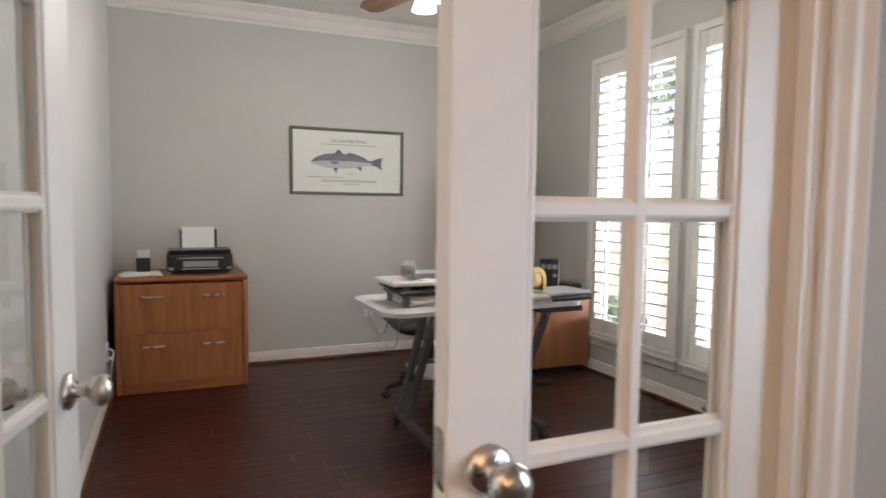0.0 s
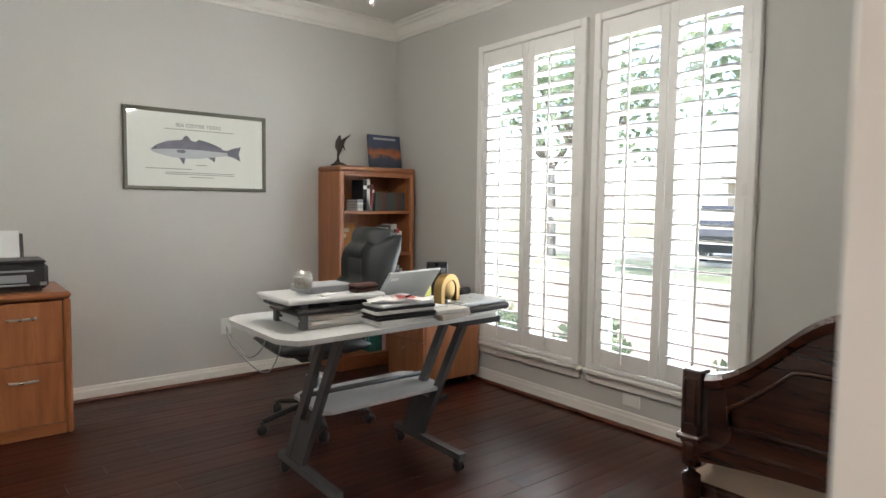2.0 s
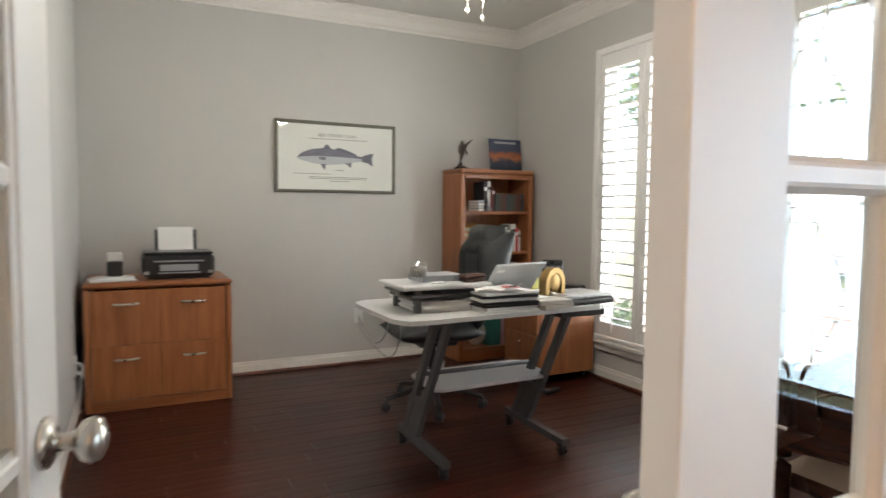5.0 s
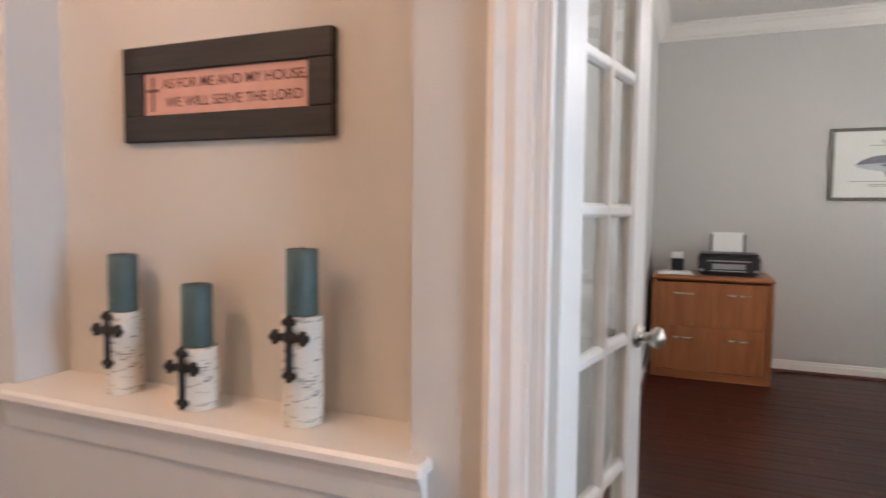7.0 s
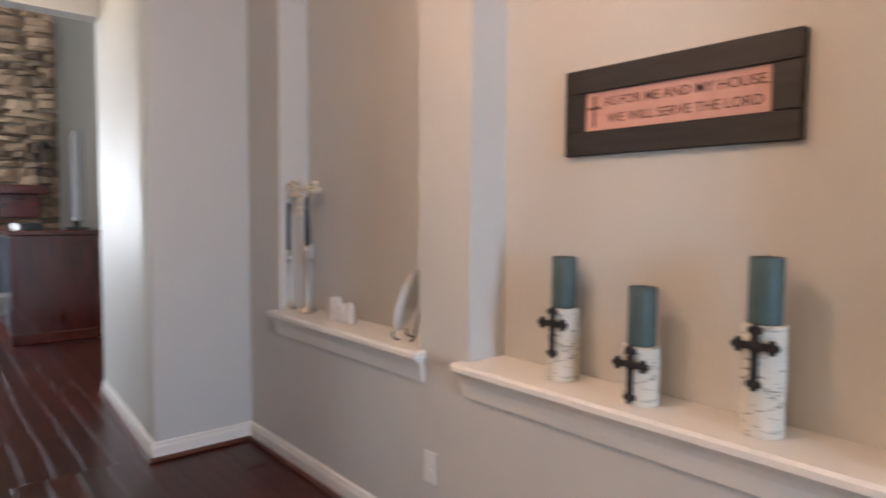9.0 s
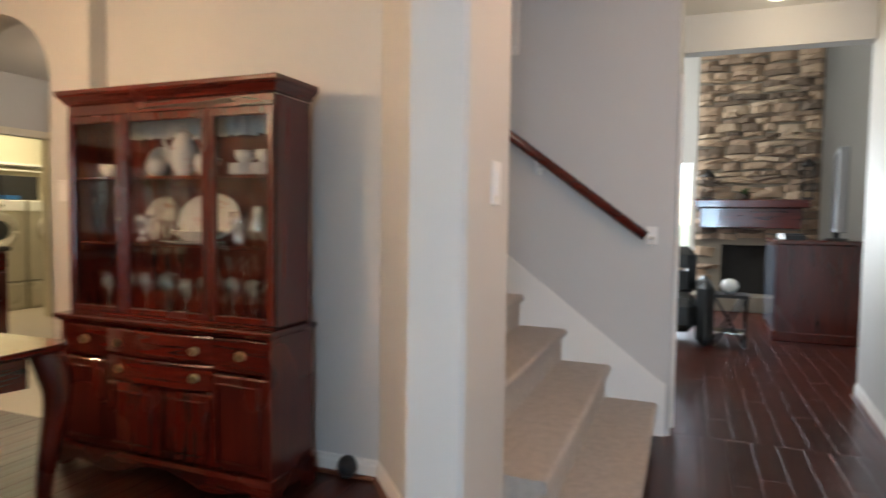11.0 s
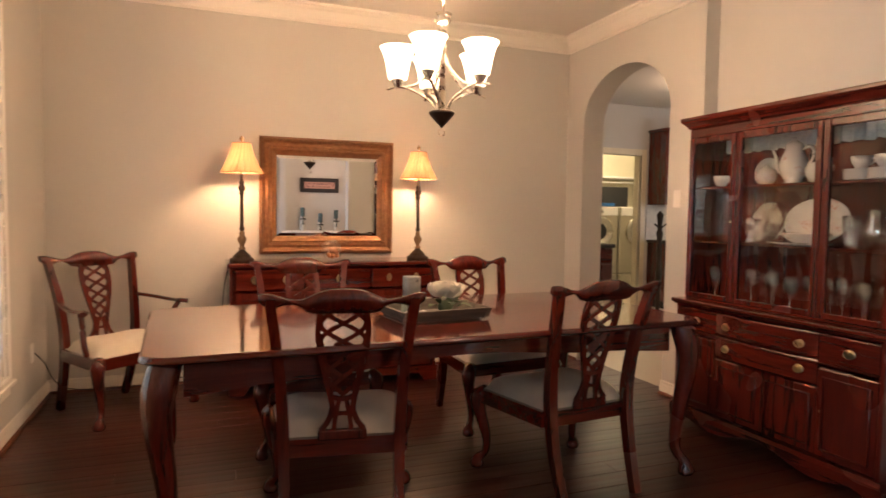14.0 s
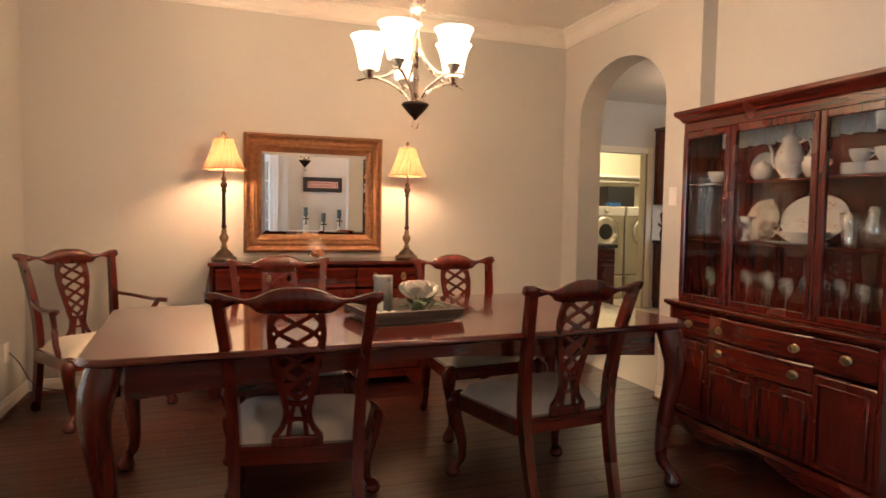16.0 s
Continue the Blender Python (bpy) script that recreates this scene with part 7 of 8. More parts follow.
pedestal()
t = thing("black_radio", pose(2.87, 3.40, 0.6245, 0, 0, -35), "small black radio with dials on the pedestal", "radio")
part("body", Geo().box(-0.075, 0.075, -0.045, 0.045, 0, 0.235, 0.008), BLACKPL, t)
for k in range(3):
    part("panel", Geo().box(-0.06 + 0.042 * k, -0.028 + 0.042 * k, -0.048, -0.045, 0.16, 0.195, 0.002), GREYPL, t)
part("knob", Geo().lathe([(0.016, 0.0), (0.016, 0.01), (0.001, 0.011)], (0, 0, 0), 14, pose(0.04, -0.045, 0.11, 90)), GREYPL, t)
part("speaker_grille", Geo().box(-0.06, 0.015, -0.047, -0.045, 0.03, 0.14, 0.001), IRON, t)
slab("desk_phone", 3.02, 3.36, 0.6245, 0.12, 0.18, 0.05, 20, BLACKPL, "black desk telephone on the pedestal", "telephone", 0.015)
t = thing("waste_basket", pose(1.95, 3.45, 0.004), "small white plastic waste basket", "bin")
part("body", Geo().lathe([(0.05, 0), (0.06, 0.18), (0.062, 0.184), (0.058, 0.182), (0.048, 0.008), (0.001, 0.006)], seg=24), WHITEPL, t)
slab("power_strip", 2.60, 3.02, 0.004, 0.14, 0.05, 0.035, 15, BLACKPL, "black power adapter lying on the floor", "adapter", 0.008)
for pts in (curve([(1.70, 4.33, 0.38), (1.70, 4.25, 0.33), (1.60, 3.7, 0.30), (1.45, 3.1, 0.48), (1.33, 2.75, 0.68), (1.27, 2.68, 0.73)], 6),
            curve([(1.70, 4.33, 0.36), (1.69, 4.2, 0.27), (1.62, 3.5, 0.24), (1.48, 2.95, 0.48), (1.38, 2.72, 0.70)], 6),
            curve([(3.13, 3.05, 0.24), (3.11, 2.95, 0.262), (3.10, 2.75, 0.275), (3.10, 2.6, 0.29)], 6)):
    tagged(part("cable", Geo().tube(pts, 0.0035, 6), GREYPL), "thin grey cable hanging between outlet and desk", "cable")


def settee():
    """Back panel to the room, seat towards the windows."""
    t = thing("carved_settee", pose(2.0, 0.965, 0.004), "dark carved walnut settee with a tan cushion", "settee")
    L = 0.90

    def crest(v):
        return 0.735 + 0.25 * (0.5 - 0.5 * math.cos(2 * math.pi * min(1, max(0, v)))) ** 1.25
    rows = []
    for i in range(31):
        v = 0.05 + 0.9 * i / 30
        y, z = -L * v, crest(v)
        rows.append([(0.0, y, 0.52), (-0.012, y, z - 0.05), (-0.03, y, z - 0.045), (-0.036, y, z - 0.018), (-0.022, y, z), (0.02, y, z), (0.034, y, z - 0.02), (0.03, y, z - 0.045), (0.02, y, z - 0.05), (0.02, y, 0.52)])
    g = Geo().sheet(rows, False)
    part("back_panel", g, DARKWOOD, t, "shaped walnut back with a raised crest")
    line = [(-0.016, -L * v, min(crest(v) - 0.11, 0.80)) for v in np.linspace(0.13, 0.87, 16)]
    part("panel_moulding", Geo().tube([(-0.012, -L * 0.13, 0.59)] + line + [(-0.012, -L * 0.87, 0.59), (-0.012, -L * 0.13, 0.59)], 0.008, 6), DARKWOOD, t)
    for y in (0.0, -L):
        post = part("post", Geo().box(-0.03, 0.035, y - 0.032, y + 0.032, 0.50, 0.742, 0.006), DARKWOOD, t)
        part("post_moulding", Geo().tube([(-0.031, y - 0.018, 0.57), (-0.031, y + 0.018, 0.57), (-0.031, y + 0.018, 0.715), (-0.031, y - 0.018, 0.715), (-0.031, y - 0.018, 0.57)], 0.004, 6).box(-0.042, 0.04, y - 0.042, y + 0.042, 0.515, 0.535, 0.006), DARKWOOD, post)
        part("back_leg", Geo().tube(curve([(0.0, y, 0.52), (-0.005, y, 0.40), (0.0, y, 0.2), (-0.03, y, 0.0)], 4), list(np.linspace(0.034, 0.022, 13)), 8), DARKWOOD, t)
        part("front_leg", Geo().tube(curve([(0.44, y, 0.42), (0.46, y, 0.34), (0.43, y, 0.15), (0.46, y, 0.0)], 4), list(np.linspace(0.036, 0.02, 13)), 8), DARKWOOD, t)
        part("arm", Geo().tube(curve([(0.02, y, 0.68), (0.2, y + (0.03 if y == 0 else -0.03), 0.66), (0.40, y, 0.64), (0.44, y, 0.60), (0.43, y, 0.45)], 5), 0.022, 8), DARKWOOD, t)
    part("lower_rail", Geo().prism([(0.0, 0.525)] + [(-L * v, 0.455 + 0.035 * math.sin(math.pi * v)) for v in np.linspace(0, 1, 15)] + [(-L, 0.525)], 0, -0.028, 0.03), DARKWOOD, t)
    part("seat_rail", Geo().box(0.02, 0.45, -L - 0.02, 0.02, 0.32, 0.37, 0.008), DARKWOOD, t)
    TAN = surface("tan_upholstery", (0.36, 0.27, 0.20), 0.8, var=0.06, scale=20, bump=0.3, grain=240)
    rows = []
    for i in range(15):
        u = 2 * i / 14 - 1
        rows.append([(0.03 + 0.42 * v, -L / 2 + u * (L / 2 + 0.04), 0.372 + 0.085 * ((1 - abs(u) ** 6) * (1 - abs(2 * v - 1) ** 6)) ** 0.5) for v in np.linspace(0, 1, 11)])
    part("cushion", Geo().sheet(rows), TAN, t, "tan upholstered seat cushion")


settee()


def ceiling_fan():
    t = thing("ceiling_fan", pose(1.46, 2.25, 0), "ceiling fan with brown blades and lit glass shades", "ceiling fan")
    part("canopy", Geo().lathe([(0.07, 2.736), (0.068, 2.71), (0.03, 2.68), (0.013, 2.675), (0.013, 2.46)], seg=20), NICKEL, t)
    part("motor", Geo().lathe([(0.02, 2.47), (0.10, 2.46), (0.125, 2.43), (0.12, 2.38), (0.08, 2.35), (0.06, 2.30), (0.05, 2.28)], seg=24), NICKEL, t)
    BL = wood("fan_blade_wood", (0.06, 0.03, 0.018), (0.15, 0.08, 0.045), 0, 0.4)
    for k in range(5):
        b = part("blade", Geo().prism([(0.16, -0.05), (0.60, -0.07), (0.66, -0.04), (0.66, 0.04), (0.60, 0.07), (0.16, 0.05)], 2, -0.004, 0.004), BL, t, "", pose(0, 0, 2.375, 0, 0, 72 * k + 38) @ pose(0, 0, 0, 9, 0, 0))
        part("blade_iron", Geo().box(0.09, 0.20, -0.02, 0.02, -0.010, -0.0045, 0.002), NICKEL, b)
    SG = glow("fan_shade_glow", (1.0, 0.95, 0.86), 9.0)
    for k in range(3):
        a = math.radians(120 * k + 15)
        x, y = 0.10 * math.cos(a), 0.10 * math.sin(a)
        part("light_arm", Geo().tube(curve([(0.03 * math.cos(a), 0.03 * math.sin(a), 2.30), (x * 0.8, y * 0.8, 2.345), (x, y, 2.325)], 4), 0.010, 8), NICKEL, t)
        part("shade", Geo().lathe([(0.02, 0.0), (0.03, -0.01), (0.045, -0.05), (0.062, -0.095), (0.058, -0.095), (0.001, -0.07)], (x * 1.1, y * 1.1, 2.33), 18), SG, t, "lit frosted glass shade").visible_shadow = False
    for x, y, z in ((0.02, -0.06, 2.12), (0.105, -0.05, 2.10)):
        c = part("pull_chain", Geo().tube([(x, y, 2.29), (x, y, z)], 0.0016, 6), NICKEL, t)
        part("chain_weight", Geo().lathe([(0.002, 0.0), (0.009, -0.008), (0.009, -0.018), (0.004, -0.028), (0.001, -0.03)], (x, y, z), 10), NICKEL, c)


ceiling_fan()


# ---------------------------------------------------------------- hall
def scripture_sign():
    t = thing("framed_sign", pose(-0.966, NICHE_D - 0.001, 1.546), "long dark wood frame with coral lettered panel", "sign")
    FRW = wood("black_brown_frame", (0.008, 0.006, 0.005), (0.026, 0.020, 0.017), 0, 0.6, 0, 0.6, 0.3)
    CORAL = surface("coral_panel", (0.60, 0.34, 0.28), 0.7, var=0.12, scale=20, bump=0.05)
    INK = surface("brown_ink", (0.12, 0.05, 0.045), 0.7, bump=0)
    w, h, iw, ih = 0.333, 0.126, 0.264, 0.056
    for z0, z1, x0, x1 in ((ih, h, -w, w), (-h, -ih, -w, w), (-ih, ih, -w, -iw), (-ih, ih, iw, w)):
        part("frame_board", Geo().box(x0, x1, -0.024, 0, z0, z1, 0.003), FRW, t)
    part("panel", Geo().box(-iw, iw, -0.012, -0.002, -ih, ih), CORAL, t)
    writing("verse_line", "AS FOR ME AND MY HOUSE,", 0.036, pose(0.028, -0.0125, 0.024, 90), INK, t)
    writing("verse_line", "WE WILL SERVE THE LORD", 0.036, pose(0.028, -0.0125, -0.024, 90), INK, t)
    part("cross", Geo().box(-0.238, -0.230, -0.0135, -0.012, -0.045, 0.045).box(-0.255, -0.213, -0.0134, -0.012, 0.006, 0.014), INK, t)


scripture_sign()


def bark_material():
    m, n, l, b = base_mat("birch_bark", 0.75)
    tc, mp = n.new("ShaderNodeTexCoord"), n.new("ShaderNodeMapping")
    mp.inputs["Scale"].default_value = (18, 18, 70)
    l.new(tc.outputs["Object"], mp.inputs[0])
    ns = n.new("ShaderNodeTexNoise")
    ns.inputs["Scale"].default_value, ns.inputs["Detail"].default_value = 1.4, 5
    l.new(mp.outputs[0], ns.inputs["Vector"])
    r = n.new("ShaderNodeValToRGB")
    r.color_ramp.elements[0].position, r.color_ramp.elements[0].color = 0.30, (0.10, 0.085, 0.07, 1)
    r.color_ramp.elements[1].position, r.color_ramp.elements[1].color = 0.46, (0.62, 0.58, 0.50, 1)
    l.new(ns.outputs[0], r.inputs[0])
    l.new(r.outputs[0], b.inputs["Base Color"])
    bp = n.new("ShaderNodeBump")
    bp.inputs["Strength"].default_value = 0.5
    bp.inputs["Distance"].default_value = 0.004
    l.new(ns.outputs[0], bp.inputs["Height"])
    l.new(bp.outputs[0], b.inputs["Normal"])
    return m


BARK = bark_material()
TEAL = surface("teal_wax", (0.052, 0.088, 0.088), 0.5, var=0.22, scale=25, bump=0.25, grain=120)


def candle(x, y, hh, ch):
    t = thing("candle_holder", pose(x, y, LEDGE + 0.0205), "birch bark candle holder with an iron cross", "candle holder", "three candles in the niche")
    n = 28
    rows = []
    for z in np.linspace(0, hh, 9):
        rows.append([((0.047 + 0.0014 * math.sin(7 * a + z * 40)) * math.cos(a), (0.047 + 0.0014 * math.sin(5 * a + z * 55)) * math.sin(a), z) for a in np.linspace(0, 2 * math.pi, n + 1)])
    g = Geo().sheet(rows)
    g.add([(0.047 * math.cos(a), 0.047 * math.sin(a), hh) for a in np.linspace(0, 2 * math.pi, n + 1)[:-1]], [tuple(range(n))])
    part("bark_body", g, BARK, t)
    m = pose(0, 0, hh - 0.055, 0, 0, 2) @ pose(0, -0.054, 0)
    g = Geo()
    g.box(-0.0085, 0.0085, -0.005, 0.005, -0.074, 0.046, 0.003)
    g.box(-0.036, 0.036, -0.005, 0.005, 0.003, 0.020, 0.003)
    g.ball((0, 0, 0.0115), 0.017, 10, 6, 1, 1, 0.5)
    for dx, dz, px, pz in ((-1, 0, -0.036, 0.0115), (1, 0, 0.036, 0.0115), (0, 1, 0, 0.046), (0, -1, 0, -0.074)):
        g.ball((px + dx * 0.008, 0, pz + dz * 0.008), 0.009, 8, 5)
        for q in (-1, 1):
            g.ball((px + dz * q * 0.009, 0, pz + dx * q * 0.009), 0.009, 8, 5)
    part("iron_cross", g, IRON, t, "dark iron cross", m)
    c = thing("pillar_candle", pose(x, y, LEDGE + 0.0205 + hh + 0.0005), "teal green textured pillar candle", "candle", "three candles in the niche")
    part("wax", Geo().lathe([(0.036, 0), (0.037, 0.003), (0.0365, ch - 0.004), (0.034, ch), (0.028, ch - 0.004), (0.001, ch - 0.006)], seg=28), TEAL, c)
    part("wick", Geo().tube([(0, 0, ch - 0.008), (0.001, 0, ch + 0.006)], 0.0012, 6), IRON, c)


candle(-1.243, 0.075, 0.215, 0.150)
candle(-0.967, 0.050, 0.152, 0.152)
candle(-0.665, 0.060, 0.250, 0.150)

SILV = surface("polished_silver", (0.66, 0.62, 0.55), 0.2, 1.0, 0.05, 20, 0.02)
NAVY = surface("navy_wax", (0.018, 0.02, 0.035), 0.4)
BLOSSOM = surface("cream_blossom", (0.66, 0.58, 0.46), 0.8, var=0.15, scale=60, bump=0.3)


def taper(x, y, h):
    t = thing("candlestick", pose(x, y, LEDGE + 0.0205), "tall slender silver candlestick with navy taper and blossom", "candlestick", "candlesticks in the niche")
    part("stick", Geo().lathe([(0.035, 0), (0.036, 0.006), (0.022, 0.014), (0.012, 0.03), (0.007, 0.06), (0.006, 0.16), (0.007, h - 0.07), (0.013, h - 0.06), (0.013, h - 0.045), (0.008, h - 0.04), (0.013, h - 0.03), (0.014, h)], seg=16), SILV, t)
    part("taper", Geo().lathe([(0.0105, h), (0.010, h + 0.225), (0.004, h + 0.235)], seg=12), NAVY, t)


taper(-2.945, 0.045, 0.30)
taper(-2.785, 0.060, 0.325)


def blossom_stem():
    t = thing("blossom_branch", pose(-2.835, 0.105, LEDGE + 0.0205), "tall cream artificial blossoms in a glass stem vase", "flowers")
    part("vase", Geo().lathe([(0.035, 0), (0.036, 0.004), (0.010, 0.02), (0.012, 0.25), (0.02, 0.33), (0.017, 0.33), (0.001, 0.05)], seg=16), surface("grey_glass", (0.40, 0.42, 0.42), 0.15, 0.0, 0.05, 10, 0, coat=0.4), t)
    part("stem", Geo().tube(curve([(0, 0, 0.05), (0.004, -0.004, 0.35), (0.0, -0.01, 0.52), (0.02, -0.02, 0.58)], 5), 0.003, 6), IRON, t)
    g = Geo()
    for cx, cy, cz, n in ((0.05, -0.02, 0.60, 15), (0.09, -0.03, 0.605, 9), (-0.05, -0.045, 0.585, 8), (0.0, -0.05, 0.555, 7), (0.01, -0.045, 0.50, 7), (-0.07, -0.05, 0.63, 6)):
        for k in range(n):
            g.ball((cx + random.uniform(-.028, .028), cy + random.uniform(-.022, .02), cz + random.uniform(-.02, .02)), random.uniform(0.009, 0.017), 7, 5, random.uniform(0.6, 1))
    part("blossoms", g, BLOSSOM, t)


blossom_stem()
g = Geo()
for k, (x, h) in enumerate(((0.0, 0.105), (0.035, 0.11), (0.075, 0.085), (0.105, 0.055), (0.14, 0.095))):
    g.lathe([(0.022, 0), (0.021, h * 0.8), (0.012, h * 0.96), (0.001, h)], (x, 0.004 * (k % 2), 0), 12, None, 1, 0.7)
g.box(-0.02, 0.16, -0.014, 0.016, 0.0, 0.05, 0.006)
tagged(part("white_figurine", g, CHINA, None, "", pose(-2.55, 0.065, LEDGE + 0.0205)), "low white ceramic figurine group on the ledge", "figurine")
t = thing("plate_on_easel", pose(-1.975, 0.07, LEDGE + 0.0205, 0, 0, -78), "white oval plate leaning on a dark wire easel", "plate")
part("plate", Geo().lathe([(0.001, 0), (0.06, 0.0), (0.105, 0.012), (0.108, 0.016), (0.06, 0.007), (0.001, 0.006)], (0, 0, 0), 28, pose(0, 0.0, 0.145, 68, 0, 0), 0.62, 1.25), CHINA, t)
for s in (-1, 1):
    part("easel_leg", Geo().tube(curve([(s * 0.04, -0.06, 0.03), (s * 0.04, -0.05, 0.004), (s * 0.03, 0.03, 0.004), (s * 0.012, 0.05, 0.14), (0, 0.055, 0.26)], 5), 0.004, 6), IRON, t)


# unseen fixture, added around the warm hall light; form and place assumed
def pendant():
    t = thing("pendant_light", pose(-1.3, -1.05, 0), "assumed bronze hall pendant with a lit frosted bowl, out of view", "pendant lamp")
    part("canopy", Geo().lathe([(0.07, 2.736), (0.065, 2.715), (0.012, 2.70)], seg=20), BRONZE, t)
    part("stem", Geo().lathe([(0.008, 2.71), (0.008, 2.20), (0.02, 2.19), (0.02, 2.16)], seg=10), BRONZE, t)
    for k in range(3):
        a = 2 * math.pi * k / 3
        part("arm", Geo().tube(curve([(0.015 * math.cos(a), 0.015 * math.sin(a), 2.36), (0.10 * math.cos(a), 0.10 * math.sin(a), 2.30), (0.175 * math.cos(a), 0.175 * math.sin(a), 2.14)], 5), 0.006, 8), BRONZE, t)
    part("rim", Geo().tube([(0.18 * math.cos(a), 0.18 * math.sin(a), 2.14) for a in np.linspace(0, 2 * math.pi, 33)], 0.008, 8), BRONZE, t)
    part("bowl", Geo().lathe([(0.178, 2.138), (0.16, 2.09), (0.11, 2.05), (0.03, 2.03), (0.001, 2.03)], seg=28), glow("bowl_glow", (1.0, 0.80, 0.58), 1.6), t, "lit frosted glass bowl").visible_shadow = False
    part("finial", Geo().lathe([(0.02, 2.034), (0.022, 2.02), (0.008, 2.01), (0.001, 2.0)], seg=12), BRONZE, t)


pendant()
t = thing("flush_light", pose(-4.196, -1.068, 0), "flush ceiling light with a glowing glass dome", "ceiling light")
part("base", Geo().lathe([(0.115, 2.738), (0.115, 2.725), (0.10, 2.72)], seg=28), NICKEL, t)
part("dome", Geo().lathe([(0.105, 2.722), (0.095, 2.695), (0.06, 2.677), (0.001, 2.672)], seg=28), glow("dome_glow", (1.0, 0.86, 0.66), 7.0), t).visible_shadow = False
t = thing("framed_picture", pose(-3.328, -2.80, 2.44, 0, 0, 90), "small picture in a cream frame above the stairs", "picture")
for x0, x1, z0, z1 in ((-0.25, 0.25, -0.22, -0.17), (-0.25, 0.25, 0.17, 0.22), (-0.25, -0.2, -0.17, 0.17), (0.2, 0.25, -0.17, 0.17)):
    part("frame_board", Geo().box(x0, x1, -0.02, 0, z0, z1, 0.004), TRIM, t)
part("print", Geo().box(-0.2, 0.2, -0.008, -0.002, -0.17, 0.17), surface("beige_print", (0.45, 0.38, 0.28), 0.7, var=0.3, scale=8), t)

# closet door edge under the stairs
g = Geo()
g.box(-3.60, -3.49, -1.638, -1.615, 0, 2.08, 0.004)
g.box(-3.492, -3.335, -1.6395, -1.632, 0.0, 0.09, 0.002)
fixed("trim_closet_casing", g, TRIM, "white closet door casing beside the stairs")
t = thing("door_hardware", pose(-3.60, -1.60, 0.94), "small nickel door handle in the hallway", "door handle")
part("lever", Geo().tube([(0, -0.02, 0), (0, 0.03, 0), (0.07, 0.03, 0)], 0.008, 8), NICKEL, t)
part("rosette", Geo().lathe([(0.026, 0), (0.026, 0.008)], (0, 0, 0), 16, pose(0, -0.016, 0, 90)), NICKEL, t)


# ---------------------------------------------------------------- living room seen down the hallway
def fireplace():
    f = tagged(new("fireplace"), "tall stacked stone fireplace with a wooden mantel", "fireplace")
    f.matrix_basis = pose(-9.3, -0.70, 0)
    MORT = surface("stone_mortar", (0.20, 0.17, 0.13), 0.9, bump=0.2)
    part("core", Geo().box(-0.28, -0.03, -0.78, 0.78, 0.9, 4.55).box(-0.28, -0.03, -0.78, -0.42, 0, 0.9).box(-0.28, -0.03, 0.42, 0.78, 0, 0.9), MORT, f)
    part("firebox", Geo().box(-0.29, -0.25, -0.42, 0.42, 0, 0.9), BLACKGAP, f)
    part("hearth", Geo().box(0.0, 0.45, -0.85, 0.85, 0.004, 0.22, 0.01), MORT, f)
    m, n, l, b = base_mat("field_stone", 0.85)
    info, r, tc, ns = n.new("ShaderNodeObjectInfo"), n.new("ShaderNodeValToRGB"), n.new("ShaderNodeTexCoord"), n.new("ShaderNodeTexNoise")
    e = r.color_ramp.elements
    e[0].position, e[0].color = 0.0, (0.10, 0.075, 0.055, 1)
    e[1].position, e[1].color = 1.0, (0.42, 0.32, 0.22, 1)
    for p, c in ((0.3, (0.22, 0.155, 0.105, 1)), (0.6, (0.34, 0.24, 0.16, 1))):
        k = e.new(p)
        k.color = c
    ns.inputs["Scale"].default_value = 9
    l.new(tc.outputs["Object"], ns.inputs["Vector"])
    ad = n.new("ShaderNodeMath")
    ad.operation = "MULTIPLY_ADD"
    ad.inputs[1].default_value = 0.4
    l.new(ns.outputs[0], ad.inputs[0])
    l.new(info.outputs["Random"], ad.inputs[2])
    sub = n.new("ShaderNodeMath")
    sub.operation = "SUBTRACT"
    sub.inputs[1].default_value = 0.2
    l.new(ad.outputs[0], sub.inputs[0])
    l.new(sub.outputs[0], r.inputs[0])
    l.new(r.outputs[0], b.inputs["Base Color"])
    bp = n.new("ShaderNodeBump")
    bp.inputs["Strength"].default_value = 0.6
    l.new(ns.outputs[0], bp.inputs["Height"])
    l.new(bp.outputs[0], b.inputs["Normal"])
    shapes = []
    for k in range(6):
        g = Geo()
        rows = []
        for i in range(5):
            u = i / 4 - 0.5
            rows.append([(0.0, u * 0.97, -0.48), (0.035 + random.uniform(0, 0.03), u * 0.92 + random.uniform(-.02, .02), -0.42 + random.uniform(-.03, .03)), (0.05 + random.uniform(0, 0.03), u * 0.9, random.uniform(-.1, .1)), (0.035 + random.uniform(0, 0.03), u * 0.92 + random.uniform(-.02, .02), 0.42 + random.uniform(-.03, .03)), (0.0, u * 0.97, 0.48)])
        rows[0] = [(0.0, p[1], p[2]) for p in rows[0]]
        rows[-1] = [(0.0, p[1], p[2]) for p in rows[-1]]
        shapes.append(g.sheet(rows, False).mesh("stone", m))
    z = 0.0
    while z < 4.0:
        h = random.uniform(0.055, 0.125)
        y = -0.78
        while y < 0.77:
            w = min(random.uniform(0.16, 0.5), 0.78 - y)
            if 0.78 - y - w < 0.12:
                w = 0.78 - y
            inside = z < 0.88 and y + w > -0.43 and y < 0.43
            if not inside:
                o = new("stone", random.choice(shapes))
                o.parent = f
                o.matrix_basis = pose(-0.03, y + w / 2, z + h / 2 + random.uniform(-0.025, 0.025), random.uniform(-7, 7)) @ Matrix.Diagonal((random.uniform(0.7, 1.5), w + 0.01, h * random.uniform(0.85, 1.2), 1))
            y += w
        z += h
